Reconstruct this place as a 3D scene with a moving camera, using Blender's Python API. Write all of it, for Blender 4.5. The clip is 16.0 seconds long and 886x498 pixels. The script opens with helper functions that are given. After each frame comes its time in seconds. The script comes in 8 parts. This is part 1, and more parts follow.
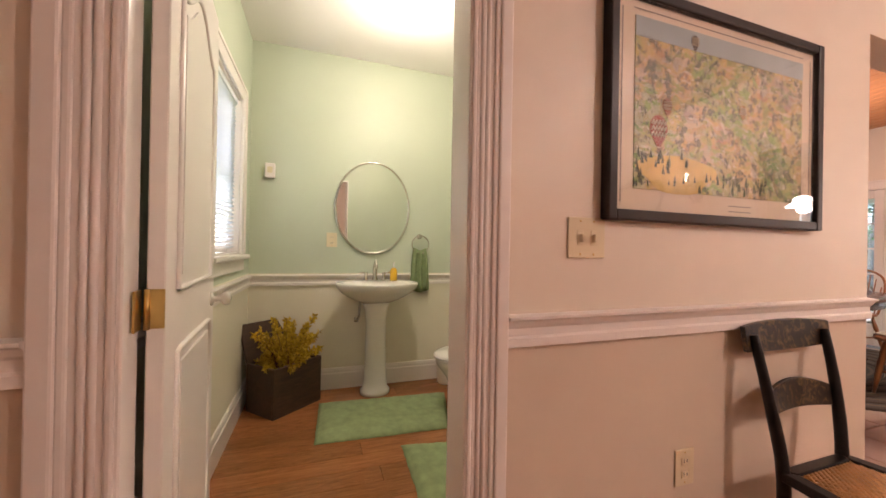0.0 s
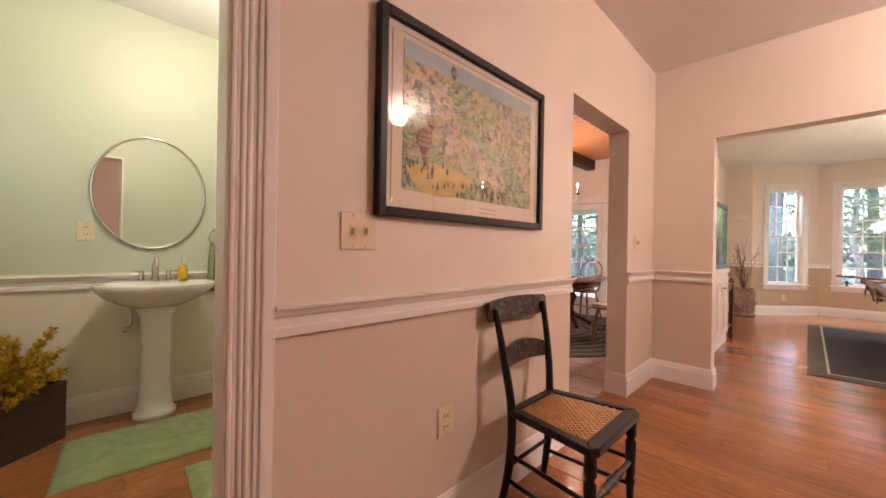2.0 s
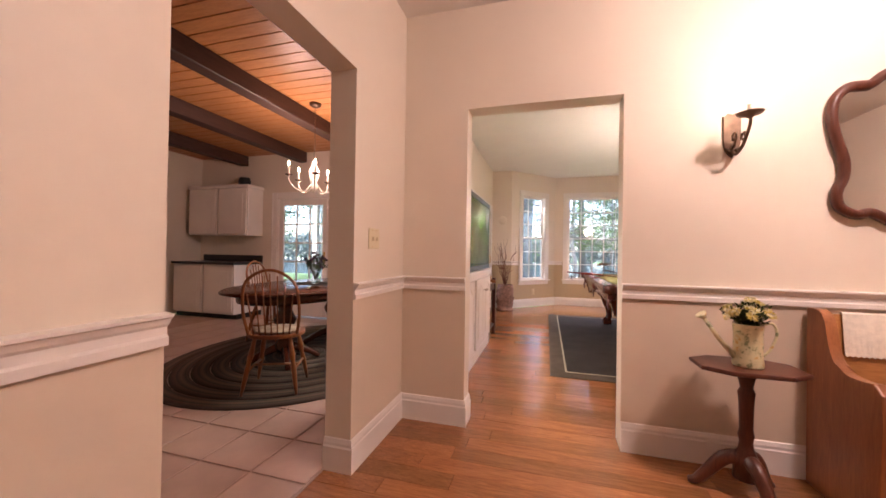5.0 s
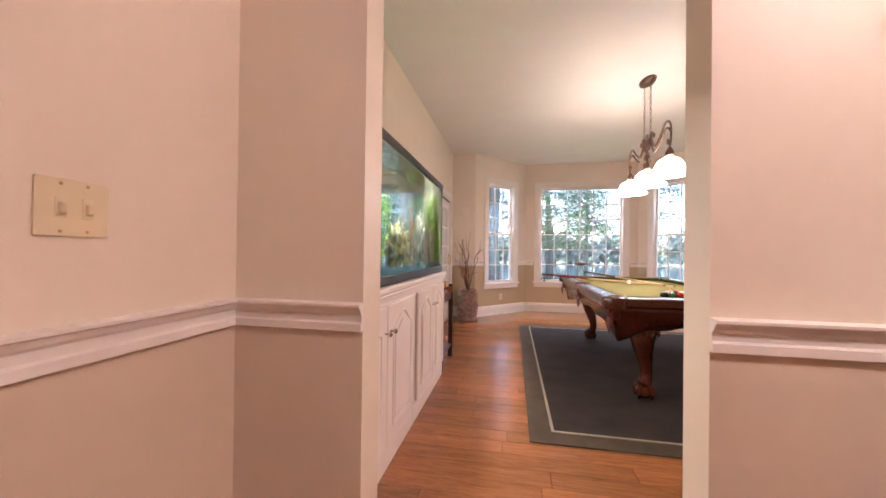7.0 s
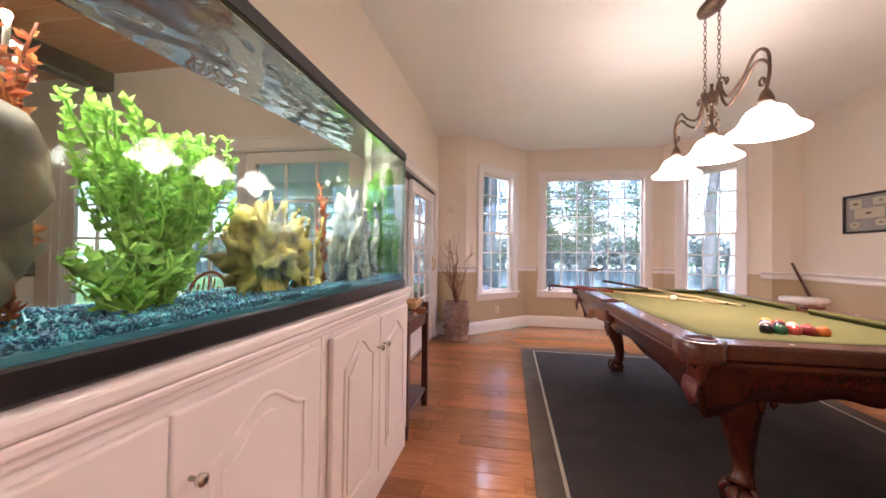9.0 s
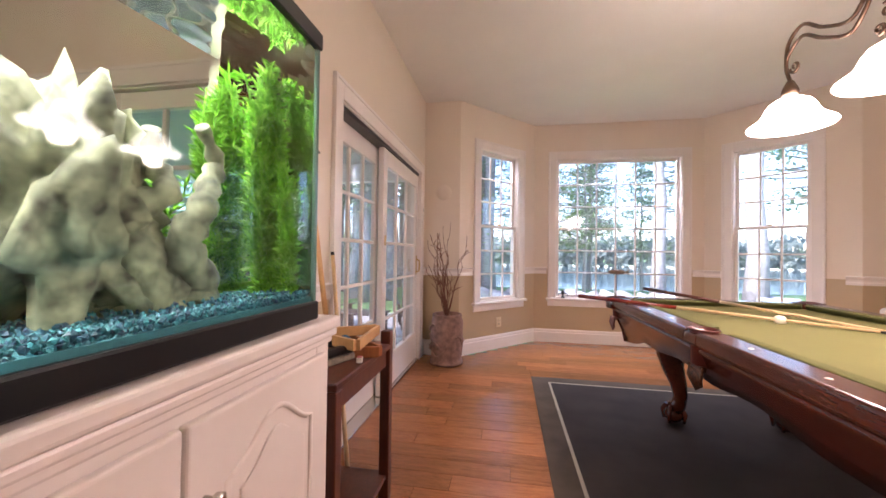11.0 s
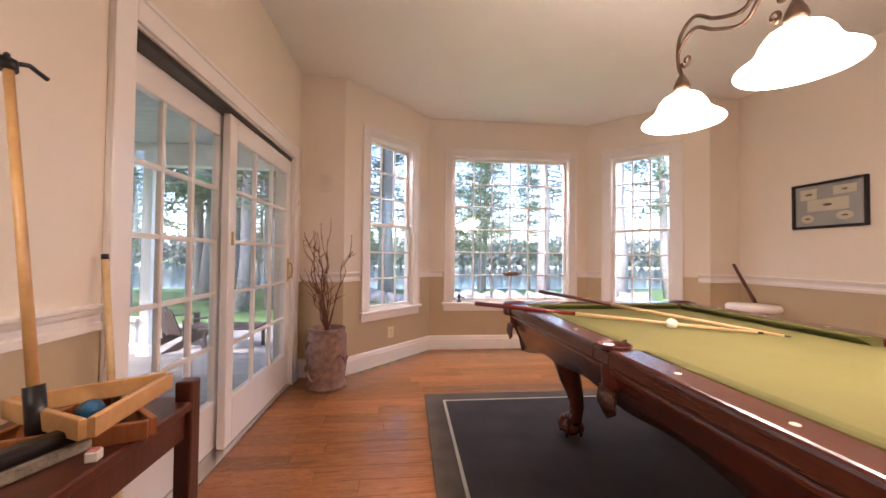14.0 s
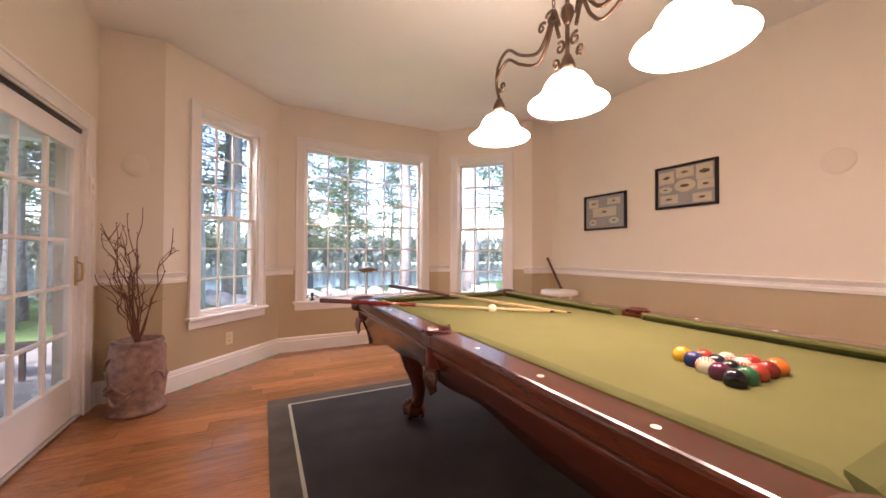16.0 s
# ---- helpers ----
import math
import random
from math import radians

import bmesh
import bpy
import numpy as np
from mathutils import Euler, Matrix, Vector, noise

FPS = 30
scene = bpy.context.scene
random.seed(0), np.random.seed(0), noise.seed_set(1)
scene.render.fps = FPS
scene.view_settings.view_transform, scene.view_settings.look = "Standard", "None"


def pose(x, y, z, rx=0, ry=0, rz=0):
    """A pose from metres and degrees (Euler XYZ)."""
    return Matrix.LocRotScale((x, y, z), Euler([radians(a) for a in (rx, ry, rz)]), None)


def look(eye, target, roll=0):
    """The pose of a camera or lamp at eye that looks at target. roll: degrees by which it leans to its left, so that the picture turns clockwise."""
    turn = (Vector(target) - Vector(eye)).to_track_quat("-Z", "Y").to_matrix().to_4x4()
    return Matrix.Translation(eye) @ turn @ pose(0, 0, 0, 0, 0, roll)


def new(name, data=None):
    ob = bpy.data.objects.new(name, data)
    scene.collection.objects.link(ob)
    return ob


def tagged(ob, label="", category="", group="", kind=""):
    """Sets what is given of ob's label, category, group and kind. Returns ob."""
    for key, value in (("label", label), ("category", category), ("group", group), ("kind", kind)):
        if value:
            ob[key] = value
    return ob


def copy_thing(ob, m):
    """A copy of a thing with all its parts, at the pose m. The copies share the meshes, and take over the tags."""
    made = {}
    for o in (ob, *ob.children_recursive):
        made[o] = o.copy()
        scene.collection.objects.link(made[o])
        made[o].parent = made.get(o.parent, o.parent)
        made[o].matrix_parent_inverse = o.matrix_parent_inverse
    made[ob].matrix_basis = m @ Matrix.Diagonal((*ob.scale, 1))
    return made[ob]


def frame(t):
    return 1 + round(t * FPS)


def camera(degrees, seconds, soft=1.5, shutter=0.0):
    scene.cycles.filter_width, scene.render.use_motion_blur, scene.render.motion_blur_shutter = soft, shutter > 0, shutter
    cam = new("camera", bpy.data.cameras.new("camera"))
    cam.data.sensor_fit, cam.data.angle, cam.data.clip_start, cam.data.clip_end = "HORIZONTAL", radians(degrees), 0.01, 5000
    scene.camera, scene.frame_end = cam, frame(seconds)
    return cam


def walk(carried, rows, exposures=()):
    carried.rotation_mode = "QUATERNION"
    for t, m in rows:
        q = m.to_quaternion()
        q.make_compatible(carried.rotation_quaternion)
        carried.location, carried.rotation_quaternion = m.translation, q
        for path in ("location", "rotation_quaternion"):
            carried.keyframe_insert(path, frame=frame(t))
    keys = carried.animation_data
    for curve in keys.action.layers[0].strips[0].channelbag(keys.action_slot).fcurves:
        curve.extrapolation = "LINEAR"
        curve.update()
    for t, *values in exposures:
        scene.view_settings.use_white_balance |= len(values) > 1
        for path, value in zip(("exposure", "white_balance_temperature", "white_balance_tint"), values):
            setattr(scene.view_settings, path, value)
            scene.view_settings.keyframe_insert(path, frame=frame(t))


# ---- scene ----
cam = camera(101.75, 16.0, soft=1.6, shutter=0.0)
walk(cam, [
    (0.0, pose(0.019, 0.091, 1.131, 90.18, -1.00, 70.85)),
    (0.5, pose(0.061, 0.120, 1.132, 90.04, -1.05, 65.26)),
    (1.0, pose(0.104, 0.147, 1.130, 90.02, -1.09, 59.08)),
    (1.5, pose(0.144, 0.173, 1.127, 90.12, -1.03, 52.42)),
    (2.0, pose(0.173, 0.208, 1.121, 90.01, -0.96, 45.45)),
    (2.5, pose(0.192, 0.305, 1.121, 90.05, -0.97, 38.50)),
    (3.0, pose(0.201, 0.464, 1.124, 90.24, -0.87, 32.88)),
    (3.5, pose(0.178, 0.690, 1.124, 90.33, -0.89, 28.48)),
    (4.0, pose(0.154, 0.953, 1.119, 90.09, -0.86, 23.56)),
    (4.5, pose(0.144, 1.244, 1.132, 90.35, -0.90, 19.25)),
    (7.0, pose(0.060, 2.839, 1.122, 90.39, -0.71, 10.93)),
    (7.5, pose(0.068, 3.129, 1.125, 90.53, -0.68, 10.59)),
    (8.0, pose(0.061, 3.421, 1.130, 90.66, -0.70, 10.73)),
    (8.5, pose(0.045, 3.715, 1.134, 90.67, -0.80, 10.75)),
    (9.0, pose(0.039, 4.010, 1.140, 90.73, -0.72, 10.59)),
    (11.5, pose(-0.067, 5.306, 1.123, 90.71, -0.79, 10.05)),
    (12.0, pose(-0.065, 5.455, 1.131, 90.78, -0.83, 10.12)),
    (12.5, pose(-0.059, 5.555, 1.132, 90.89, -0.90, 8.88)),
    (13.0, pose(-0.035, 5.592, 1.130, 91.02, -0.92, 4.64)),
    (13.5, pose(-0.005, 5.593, 1.130, 91.04, -0.76, -0.51)),
    (14.0, pose(0.025, 5.580, 1.129, 91.16, -0.57, -5.58)),
    (14.5, pose(0.052, 5.561, 1.126, 91.15, -0.53, -10.71)),
    (15.0, pose(0.080, 5.539, 1.125, 91.04, -0.45, -15.90)),
    (15.5, pose(0.107, 5.517, 1.125, 91.01, -0.37, -21.26)),
    (16.0, pose(0.131, 5.494, 1.124, 90.77, -0.21, -26.60)),
], exposures=[(0.0, 3.55, 6850, 22), (4.5, 3.46, 6800, 25), (7.0, 3.38, 6500, 26), (9.0, 3.38, 6250, 28), (11.5, 3.28, 6500, 28), (16.0, 3.22, 7100, 29)])

# ---- light: overcast evening sky, one weak sun ----
world = bpy.data.worlds.new("evening_sky")
scene.world = world
world.use_nodes = True
wn, wl = world.node_tree.nodes, world.node_tree.links
sky = wn.new("ShaderNodeTexSky")
sky.sky_type = "NISHITA"
sky.sun_disc = False
sky.sun_elevation, sky.sun_rotation = radians(38), radians(-125)
sky.air_density, sky.dust_density, sky.ozone_density = 1.0, 1.5, 3.0
wn["Background"].inputs["Strength"].default_value = 0.095
wl.new(sky.outputs[0], wn["Background"].inputs["Color"])
sun = new("sun", bpy.data.lights.new("sun", "SUN"))
sun.data.energy, sun.data.angle, sun.data.color = 1.3, radians(12), (1.0, 0.93, 0.85)
sun.matrix_world = look((0, 0, 0), (math.cos(radians(38)) * math.sin(radians(125)), -math.cos(radians(38)) * math.cos(radians(125)), -math.sin(radians(38))))


def lamp(name, at, power, radius=0.03, colour=(1.0, 0.80, 0.58)):
    ob = new(name, bpy.data.lights.new(name, "POINT"))
    ob.data.energy, ob.data.shadow_soft_size, ob.data.color = power, radius, colour
    ob.location = at
    return ob


WARM = (1.0, 0.745, 0.655)
for x in (1.08, 2.95):
    lamp("sconce_light", (x, 3.67, 1.955), 0.055, 0.012, (1.0, 0.85, 0.66))
for y in (6.16, 6.68, 7.20):
    lamp("pool_light", (1.345, y, 1.755), 1.6, 0.06, WARM)
lamp("hall_light", (1.55, 2.72, 2.615), 11.3, 0.085, (1.0, 0.83, 0.765))
lamp("bath_light", (-2.07, 0.62, 2.42), 2.7, 0.09, (1.0, 0.92, 0.77))
for i in range(5):
    a = radians(72 * i + 20)
    lamp("candle_light", (-2.38 + 0.27 * math.cos(a), 5.0 + 0.27 * math.sin(a), 2.075), 0.95, 0.02, WARM)
# added fill lamps, unseen above the bay's window heads, to strengthen the skylight
for at_, wide_, power_ in (((1.31, 10.34, 2.76), 1.4, 15.0), ((-0.36, 9.86, 2.76), 0.6, 15.0 * 0.45), ((2.98, 9.86, 2.76), 0.6, 15.0 * 0.45)):
    day = new("window_skylight", bpy.data.lights.new("window_skylight", "AREA"))
    day.data.shape, day.data.size, day.data.size_y = "RECTANGLE", wide_, 0.4
    day.data.energy, day.data.color = power_, (0.86, 0.93, 1.0)
    day.matrix_world = look(at_, (1.31, 8.6, 0.0))
strip = new("tank_light", bpy.data.lights.new("tank_light", "AREA"))
strip.data.shape, strip.data.size, strip.data.size_y = "RECTANGLE", 0.12, 1.96
strip.data.energy, strip.data.color = 3.6, (1.0, 0.96, 0.86)
strip.location = (-0.92, 5.05, 1.708)


# ---- mesh helpers ----
def box(bm, lo, hi, bevel=0.0, seg=1, mi=0):
    m = Matrix.LocRotScale([(a + b) / 2 for a, b in zip(lo, hi)], None, [abs(b - a) for a, b in zip(lo, hi)])
    vs = bmesh.ops.create_cube(bm, size=1, matrix=m)["verts"]
    fs = {f for v in vs for f in v.link_faces}
    if bevel > 0:
        es = {e for v in vs for e in v.link_edges}
        got = bmesh.ops.bevel(bm, geom=list(es), offset=bevel, segments=seg, affect="EDGES", profile=0.5)
        fs = {f for f in fs if f.is_valid} | set(got["faces"])
    for f in fs:
        f.material_index = mi
    return [v for v in {v for f in fs for v in f.verts}]


def shift(vs, m):
    for v in vs:
        v.co = m @ v.co


def ring(bm, c, ax, r, n, ref=None):
    ax = Vector(ax).normalized()
    u = ref if ref is not None else ax.orthogonal().normalized()
    u = (u - ax * u.dot(ax)).normalized()
    w = ax.cross(u)
    return [bm.verts.new(Vector(c) + r * (math.cos(2 * math.pi * i / n) * u + math.sin(2 * math.pi * i / n) * w)) for i in range(n)], u


def tube(bm, pts, r, n=8, cap=True, mi=0):
    """A round bar along points; r is one radius or one for each point."""
    pts = [Vector(p) for p in pts]
    rs = r if isinstance(r, (list, tuple)) else [r] * len(pts)
    rows, ref, out = [], None, []
    for i, p in enumerate(pts):
        ax = (pts[min(i + 1, len(pts) - 1)] - pts[max(i - 1, 0)])
        vs, ref = ring(bm, p, ax, rs[i], n, ref)
        rows.append(vs)
    for a, b in zip(rows, rows[1:]):
        for i in range(n):
            f = bm.faces.new((a[i], a[(i + 1) % n], b[(i + 1) % n], b[i]))
            f.smooth, f.material_index = True, mi
    if cap:
        for vs in (rows[0][::-1], rows[-1]):
            bm.faces.new(vs).material_index = mi
    return [v for row in rows for v in row]


def lathe(bm, prof, at=(0, 0, 0), n=24, mi=0, caps=True, scale=(1, 1)):
    rows = []
    for r, z in prof:
        rows.append([bm.verts.new((at[0] + scale[0] * r * math.cos(2 * math.pi * i / n), at[1] + scale[1] * r * math.sin(2 * math.pi * i / n), at[2] + z)) for i in range(n)])
    for a, b in zip(rows, rows[1:]):
        for i in range(n):
            f = bm.faces.new((a[i], a[(i + 1) % n], b[(i + 1) % n], b[i]))
            f.smooth, f.material_index = True, mi
    if caps:
        bm.faces.new(rows[0][::-1]).material_index = mi
        bm.faces.new(rows[-1]).material_index = mi
    return [v for row in rows for v in row]


def prism(bm, poly, axis, a, b, mi=0, bevel=0.0):
    """A flat outline pushed from a to b along an axis: for 'x' the outline is (y, z), 'y': (x, z), 'z': (x, y)."""
    def put(p, d):
        return {"x": (d, p[0], p[1]), "y": (p[0], d, p[1]), "z": (p[0], p[1], d)}[axis]
    lo = [bm.verts.new(put(p, a)) for p in poly]
    hi = [bm.verts.new(put(p, b)) for p in poly]
    n = len(poly)
    fs = [bm.faces.new(lo[::-1]), bm.faces.new(hi)]
    for i in range(n):
        fs.append(bm.faces.new((lo[i], lo[(i + 1) % n], hi[(i + 1) % n], hi[i])))
    for f in fs:
        f.material_index = mi
    if bevel > 0:
        es = {e for f in fs[:2] for e in f.edges}
        bmesh.ops.bevel(bm, geom=list(es), offset=bevel, segments=2, affect="EDGES", profile=0.5)
    return lo + hi


def blob(bm, at, r, rough=0.2, sub=2, seed=0, squash=(1, 1, 1), freq=2.0):
    vs = bmesh.ops.create_icosphere(bm, subdivisions=sub, radius=1)["verts"]
    for v in vs:
        k = 1 + rough * noise.noise(v.co * freq + Vector((seed * 7.1, seed * 3.3, seed))) + 0.4 * rough * noise.noise(v.co * freq * 3 + Vector((seed, 5, 1)))
        v.co = Vector((at[0] + v.co.x * r * k * squash[0], at[1] + v.co.y * r * k * squash[1], at[2] + v.co.z * r * k * squash[2]))
    for f in {f for v in vs for f in v.link_faces}:
        f.smooth = True
    return vs


def mesh_of(name, bm, mats):
    bmesh.ops.recalc_face_normals(bm, faces=bm.faces[:])
    me = bpy.data.meshes.new(name)
    bm.to_mesh(me)
    bm.free()
    for m in (mats if isinstance(mats, (list, tuple)) else [mats]):
        me.materials.append(m)
    return me


def part(name, bm, material, parent, label=""):
    ob = new(name, mesh_of(name, bm, material))
    ob.parent = parent
    return tagged(ob, label)


def thing(name, label, category, at=(0, 0, 0), turn=0, group="", kind=""):
    """An empty at the thing's base; parts hang under it."""
    ob = new(name)
    ob.empty_display_size = 0.05
    ob.matrix_world = pose(*at, 0, 0, turn)
    return tagged(ob, label, category, group, kind)


def solid(name, bm, material, label="", category="", group="", kind="", at=(0, 0, 0), turn=0):
    ob = new(name, mesh_of(name, bm, material))
    ob.matrix_world = pose(*at, 0, 0, turn)
    return tagged(ob, label, category, group, kind)


def B():
    return bmesh.new()


def bx(lo, hi, bevel=0.0, seg=1):
    bm = B()
    box(bm, lo, hi, bevel, seg)
    return bm


# ---- materials ----
class Tree:
    """Short hand for a material's nodes."""

    def __init__(self, name, rough=0.5, metal=0.0, spec=0.5):
        self.m = bpy.data.materials.new(name)
        self.m.use_nodes = True
        self.n, self.l = self.m.node_tree.nodes, self.m.node_tree.links
        self.p = self.n["Principled BSDF"]
        self.p.inputs["Roughness"].default_value = rough
        self.p.inputs["Metallic"].default_value = metal
        self.p.inputs["Specular IOR Level"].default_value = spec

    def node(self, kind, **sets):
        nd = self.n.new(kind)
        for k, v in sets.items():
            nd.inputs[k.replace("_", " ")].default_value = v
        return nd

    def coords(self, scale=(1, 1, 1), where="Object"):
        tc, mp = self.n.new("ShaderNodeTexCoord"), self.n.new("ShaderNodeMapping")
        mp.inputs["Scale"].default_value = scale
        self.l.new(tc.outputs[where], mp.inputs["Vector"])
        return mp.outputs[0]

    def noise(self, vec, scale, detail=3.0, rough=0.5, dist=0.0):
        nd = self.node("ShaderNodeTexNoise", Scale=scale, Detail=detail, Roughness=rough, Distortion=dist)
        self.l.new(vec, nd.inputs["Vector"])
        return nd.outputs["Fac"]

    def ramp(self, fac, stops):
        nd = self.n.new("ShaderNodeValToRGB")
        el = nd.color_ramp.elements
        while len(el) < len(stops):
            el.new(0.5)
        for e, (pos, col) in zip(el, stops):
            e.position, e.color = pos, (*col, 1)
        self.l.new(fac, nd.inputs[0])
        return nd.outputs[0]

    def mix(self, fac, a, b, mode="MIX"):
        nd = self.n.new("ShaderNodeMix")
        nd.data_type, nd.blend_type = "RGBA", mode
        for sock, val in ((nd.inputs[0], fac), (nd.inputs[6], a), (nd.inputs[7], b)):
            if isinstance(val, (int, float)):
                sock.default_value = val
            elif isinstance(val, tuple):
                sock.default_value = (*val, 1)
            else:
                self.l.new(val, sock)
        return nd.outputs[2]

    def rand(self):
        return self.n.new("ShaderNodeObjectInfo").outputs["Random"]

    def bump(self, fac, strength, dist=0.01):
        nd = self.node("ShaderNodeBump", Strength=strength, Distance=dist)
        self.l.new(fac, nd.inputs["Height"])
        self.l.new(nd.outputs[0], self.p.inputs["Normal"])

    def colour(self, sock):
        if isinstance(sock, tuple):
            self.p.inputs["Base Color"].default_value = (*sock, 1)
        else:
            self.l.new(sock, self.p.inputs["Base Color"])

    def rough(self, fac, lo, hi):
        mr = self.node("ShaderNodeMapRange")
        mr.inputs[3].default_value, mr.inputs[4].default_value = lo, hi
        self.l.new(fac, mr.inputs[0])
        self.l.new(mr.outputs[0], self.p.inputs["Roughness"])


def tone(c, k):
    return tuple(min(1.0, max(0.0, x * k)) for x in c)


def plain(name, c, rough=0.5, metal=0.0, var=0.12, scale=6.0, bump=0.08, fine=120.0, spec=0.5):
    """A surface with soft patches of tone and a fine grain."""
    t = Tree(name, rough, metal, spec)
    v = t.coords()
    big, small = t.noise(v, scale, 4), t.noise(v, fine, 2)
    t.colour(t.ramp(big, [(0.3, tone(c, 1 - var)), (0.7, tone(c, 1 + var))]))
    t.rough(big, max(0.02, rough - 0.06), min(1, rough + 0.06))
    t.bump(small, bump, 0.002)
    return t.m


def grain(name, dark, light, rough=0.35, along=(1, 12, 12), scale=3.0, rnd=0.0, bump=0.06, coat=0.0):
    """Wood: long fibres along one axis, slow figure, and a tone of its own for each piece."""
    t = Tree(name, rough)
    v = t.coords(along)
    if rnd:
        add = t.n.new("ShaderNodeVectorMath")
        add.operation = "MULTIPLY_ADD"
        t.l.new(t.rand(), add.inputs[0])
        add.inputs[1].default_value = (37, 19, 53)
        t.l.new(v, add.inputs[2])
        v = add.outputs[0]
    fib, fig = t.noise(v, scale * 5, 6, 0.65, 0.3), t.noise(v, scale, 3, 0.5, 1.2)
    c = t.mix(0.5, t.ramp(fib, [(0.3, dark), (0.7, light)]), t.ramp(fig, [(0.3, dark), (0.72, light)]))
    if rnd:
        c = t.mix(1.0, c, t.ramp(t.rand(), [(0.0, (1 - rnd,) * 3), (1.0, (1 + 0.3 * rnd, 1.0, 1.0))]), "MULTIPLY")
    t.colour(c)
    t.rough(fib, rough - 0.05, rough + 0.08)
    t.bump(fib, bump, 0.002)
    if coat:
        t.p.inputs["Coat Weight"].default_value, t.p.inputs["Coat Roughness"].default_value = coat, 0.12
    return t.m


def glow(name, c, strength):
    t = Tree(name, 0.4)
    t.colour((0.8, 0.8, 0.78))
    t.p.inputs["Emission Color"].default_value, t.p.inputs["Emission Strength"].default_value = (*c, 1), strength
    return t.m


def clear(name, tint=(1, 1, 1), ior=1.5, gloss=1.0, rough=0.0):
    """Thin pane: see-through, with a mirror gloss that grows towards grazing angles."""
    m = bpy.data.materials.new(name)
    m.use_nodes = True
    n, l = m.node_tree.nodes, m.node_tree.links
    n.remove(n["Principled BSDF"])
    tr, gl, mx, lw = n.new("ShaderNodeBsdfTransparent"), n.new("ShaderNodeBsdfGlossy"), n.new("ShaderNodeMixShader"), n.new("ShaderNodeLayerWeight")
    pw, fr = n.new("ShaderNodeMath"), n.new("ShaderNodeMath")
    pw.operation, fr.operation = "POWER", "MULTIPLY_ADD"
    pw.inputs[1].default_value, fr.inputs[1].default_value, fr.inputs[2].default_value = 5.0, 0.9, ((ior - 1) / (ior + 1)) ** 2
    tr.inputs[0].default_value = (*tint, 1)
    gl.inputs["Roughness"].default_value = rough
    gl.inputs[0].default_value = (gloss, gloss, gloss, 1)
    l.new(lw.outputs["Facing"], pw.inputs[0])
    l.new(pw.outputs[0], fr.inputs[0])
    l.new(fr.outputs[0], mx.inputs[0])
    l.new(tr.outputs[0], mx.inputs[1])
    l.new(gl.outputs[0], mx.inputs[2])
    l.new(mx.outputs[0], n["Material Output"].inputs[0])
    return m


CREAM, TAN = (0.76, 0.665, 0.555), (0.50, 0.385, 0.24)
M_CREAM = plain("cream_wall_paint", CREAM, 0.5, var=0.03, scale=1.5, bump=0.06, fine=220)
M_TAN = plain("tan_wall_paint", TAN, 0.5, var=0.04, scale=1.5, bump=0.06, fine=220)
M_HALLTAN = plain("hall_tan_wall_paint", (0.66, 0.545, 0.43), 0.5, var=0.03, scale=1.5, bump=0.06, fine=220)
M_GREEN = plain("sage_green_paint", (0.50, 0.555, 0.43), 0.5, var=0.03, scale=1.5, bump=0.06, fine=220)
M_BATHLOW = plain("off_white_wall_paint", (0.76, 0.71, 0.58), 0.5, var=0.03, scale=1.5, bump=0.06, fine=220)
M_CEIL = plain("ceiling_paint", (0.80, 0.77, 0.72), 0.75, var=0.02, scale=2.5, bump=0.12, fine=90)
M_TRIM = plain("white_trim_paint", (0.80, 0.745, 0.70), 0.32, var=0.03, scale=4, bump=0.03, fine=60)
M_WHITE = plain("white_cabinet_paint", (0.82, 0.75, 0.70), 0.35, var=0.03, scale=3, bump=0.03, fine=80)
M_PLANK = grain("oak_laminate_plank", (0.215, 0.080, 0.029), (0.49, 0.205, 0.078), 0.14, (1.2, 13, 13), 3.0, rnd=0.30, bump=0.03)
M_SUB = plain("dark_subfloor", (0.05, 0.025, 0.012), 0.8)
M_TILE = plain("pink_clay_tile", (0.50, 0.34, 0.27), 0.4, var=0.10, scale=5, bump=0.08, fine=50)
M_GROUT = plain("grey_grout", (0.46, 0.315, 0.25), 0.9)
M_PINE = grain("knotty_pine_board", (0.42, 0.17, 0.05), (0.62, 0.31, 0.12), 0.4, (2, 14, 14), 2.0, bump=0.05)
M_BEAM = grain("dark_stained_beam", (0.030, 0.012, 0.008), (0.075, 0.032, 0.02), 0.55, (12, 1, 12), 2.0, bump=0.25)
M_CHERRY = grain("polished_cherry_wood", (0.040, 0.0075, 0.0035), (0.10, 0.020, 0.0075), 0.22, (14, 2.0, 14), 3.0, bump=0.015, coat=0.25)
M_OAK = grain("golden_oak", (0.30, 0.12, 0.035), (0.52, 0.25, 0.09), 0.35, (1.2, 9, 9), 3.0, bump=0.06)
M_OAKR = grain("red_oak_stain", (0.20, 0.065, 0.02), (0.38, 0.14, 0.05), 0.33, (10, 10, 1.2), 2.5, bump=0.06)
M_DARKW = grain("dark_mahogany", (0.045, 0.012, 0.007), (0.13, 0.038, 0.02), 0.3, (9, 9, 1.4), 3.0, bump=0.05)
M_BLACKW = plain("black_painted_wood", (0.012, 0.009, 0.008), 0.36, var=0.35, scale=14, bump=0.1, spec=0.28)
M_BLACK = plain("black_plastic", (0.010, 0.010, 0.011), 0.32, var=0.1)
M_CHROME = plain("brushed_nickel", (0.62, 0.58, 0.53), 0.22, 1.0, var=0.06)
M_BRASS = plain("aged_brass", (0.62, 0.42, 0.16), 0.3, 1.0, var=0.15)
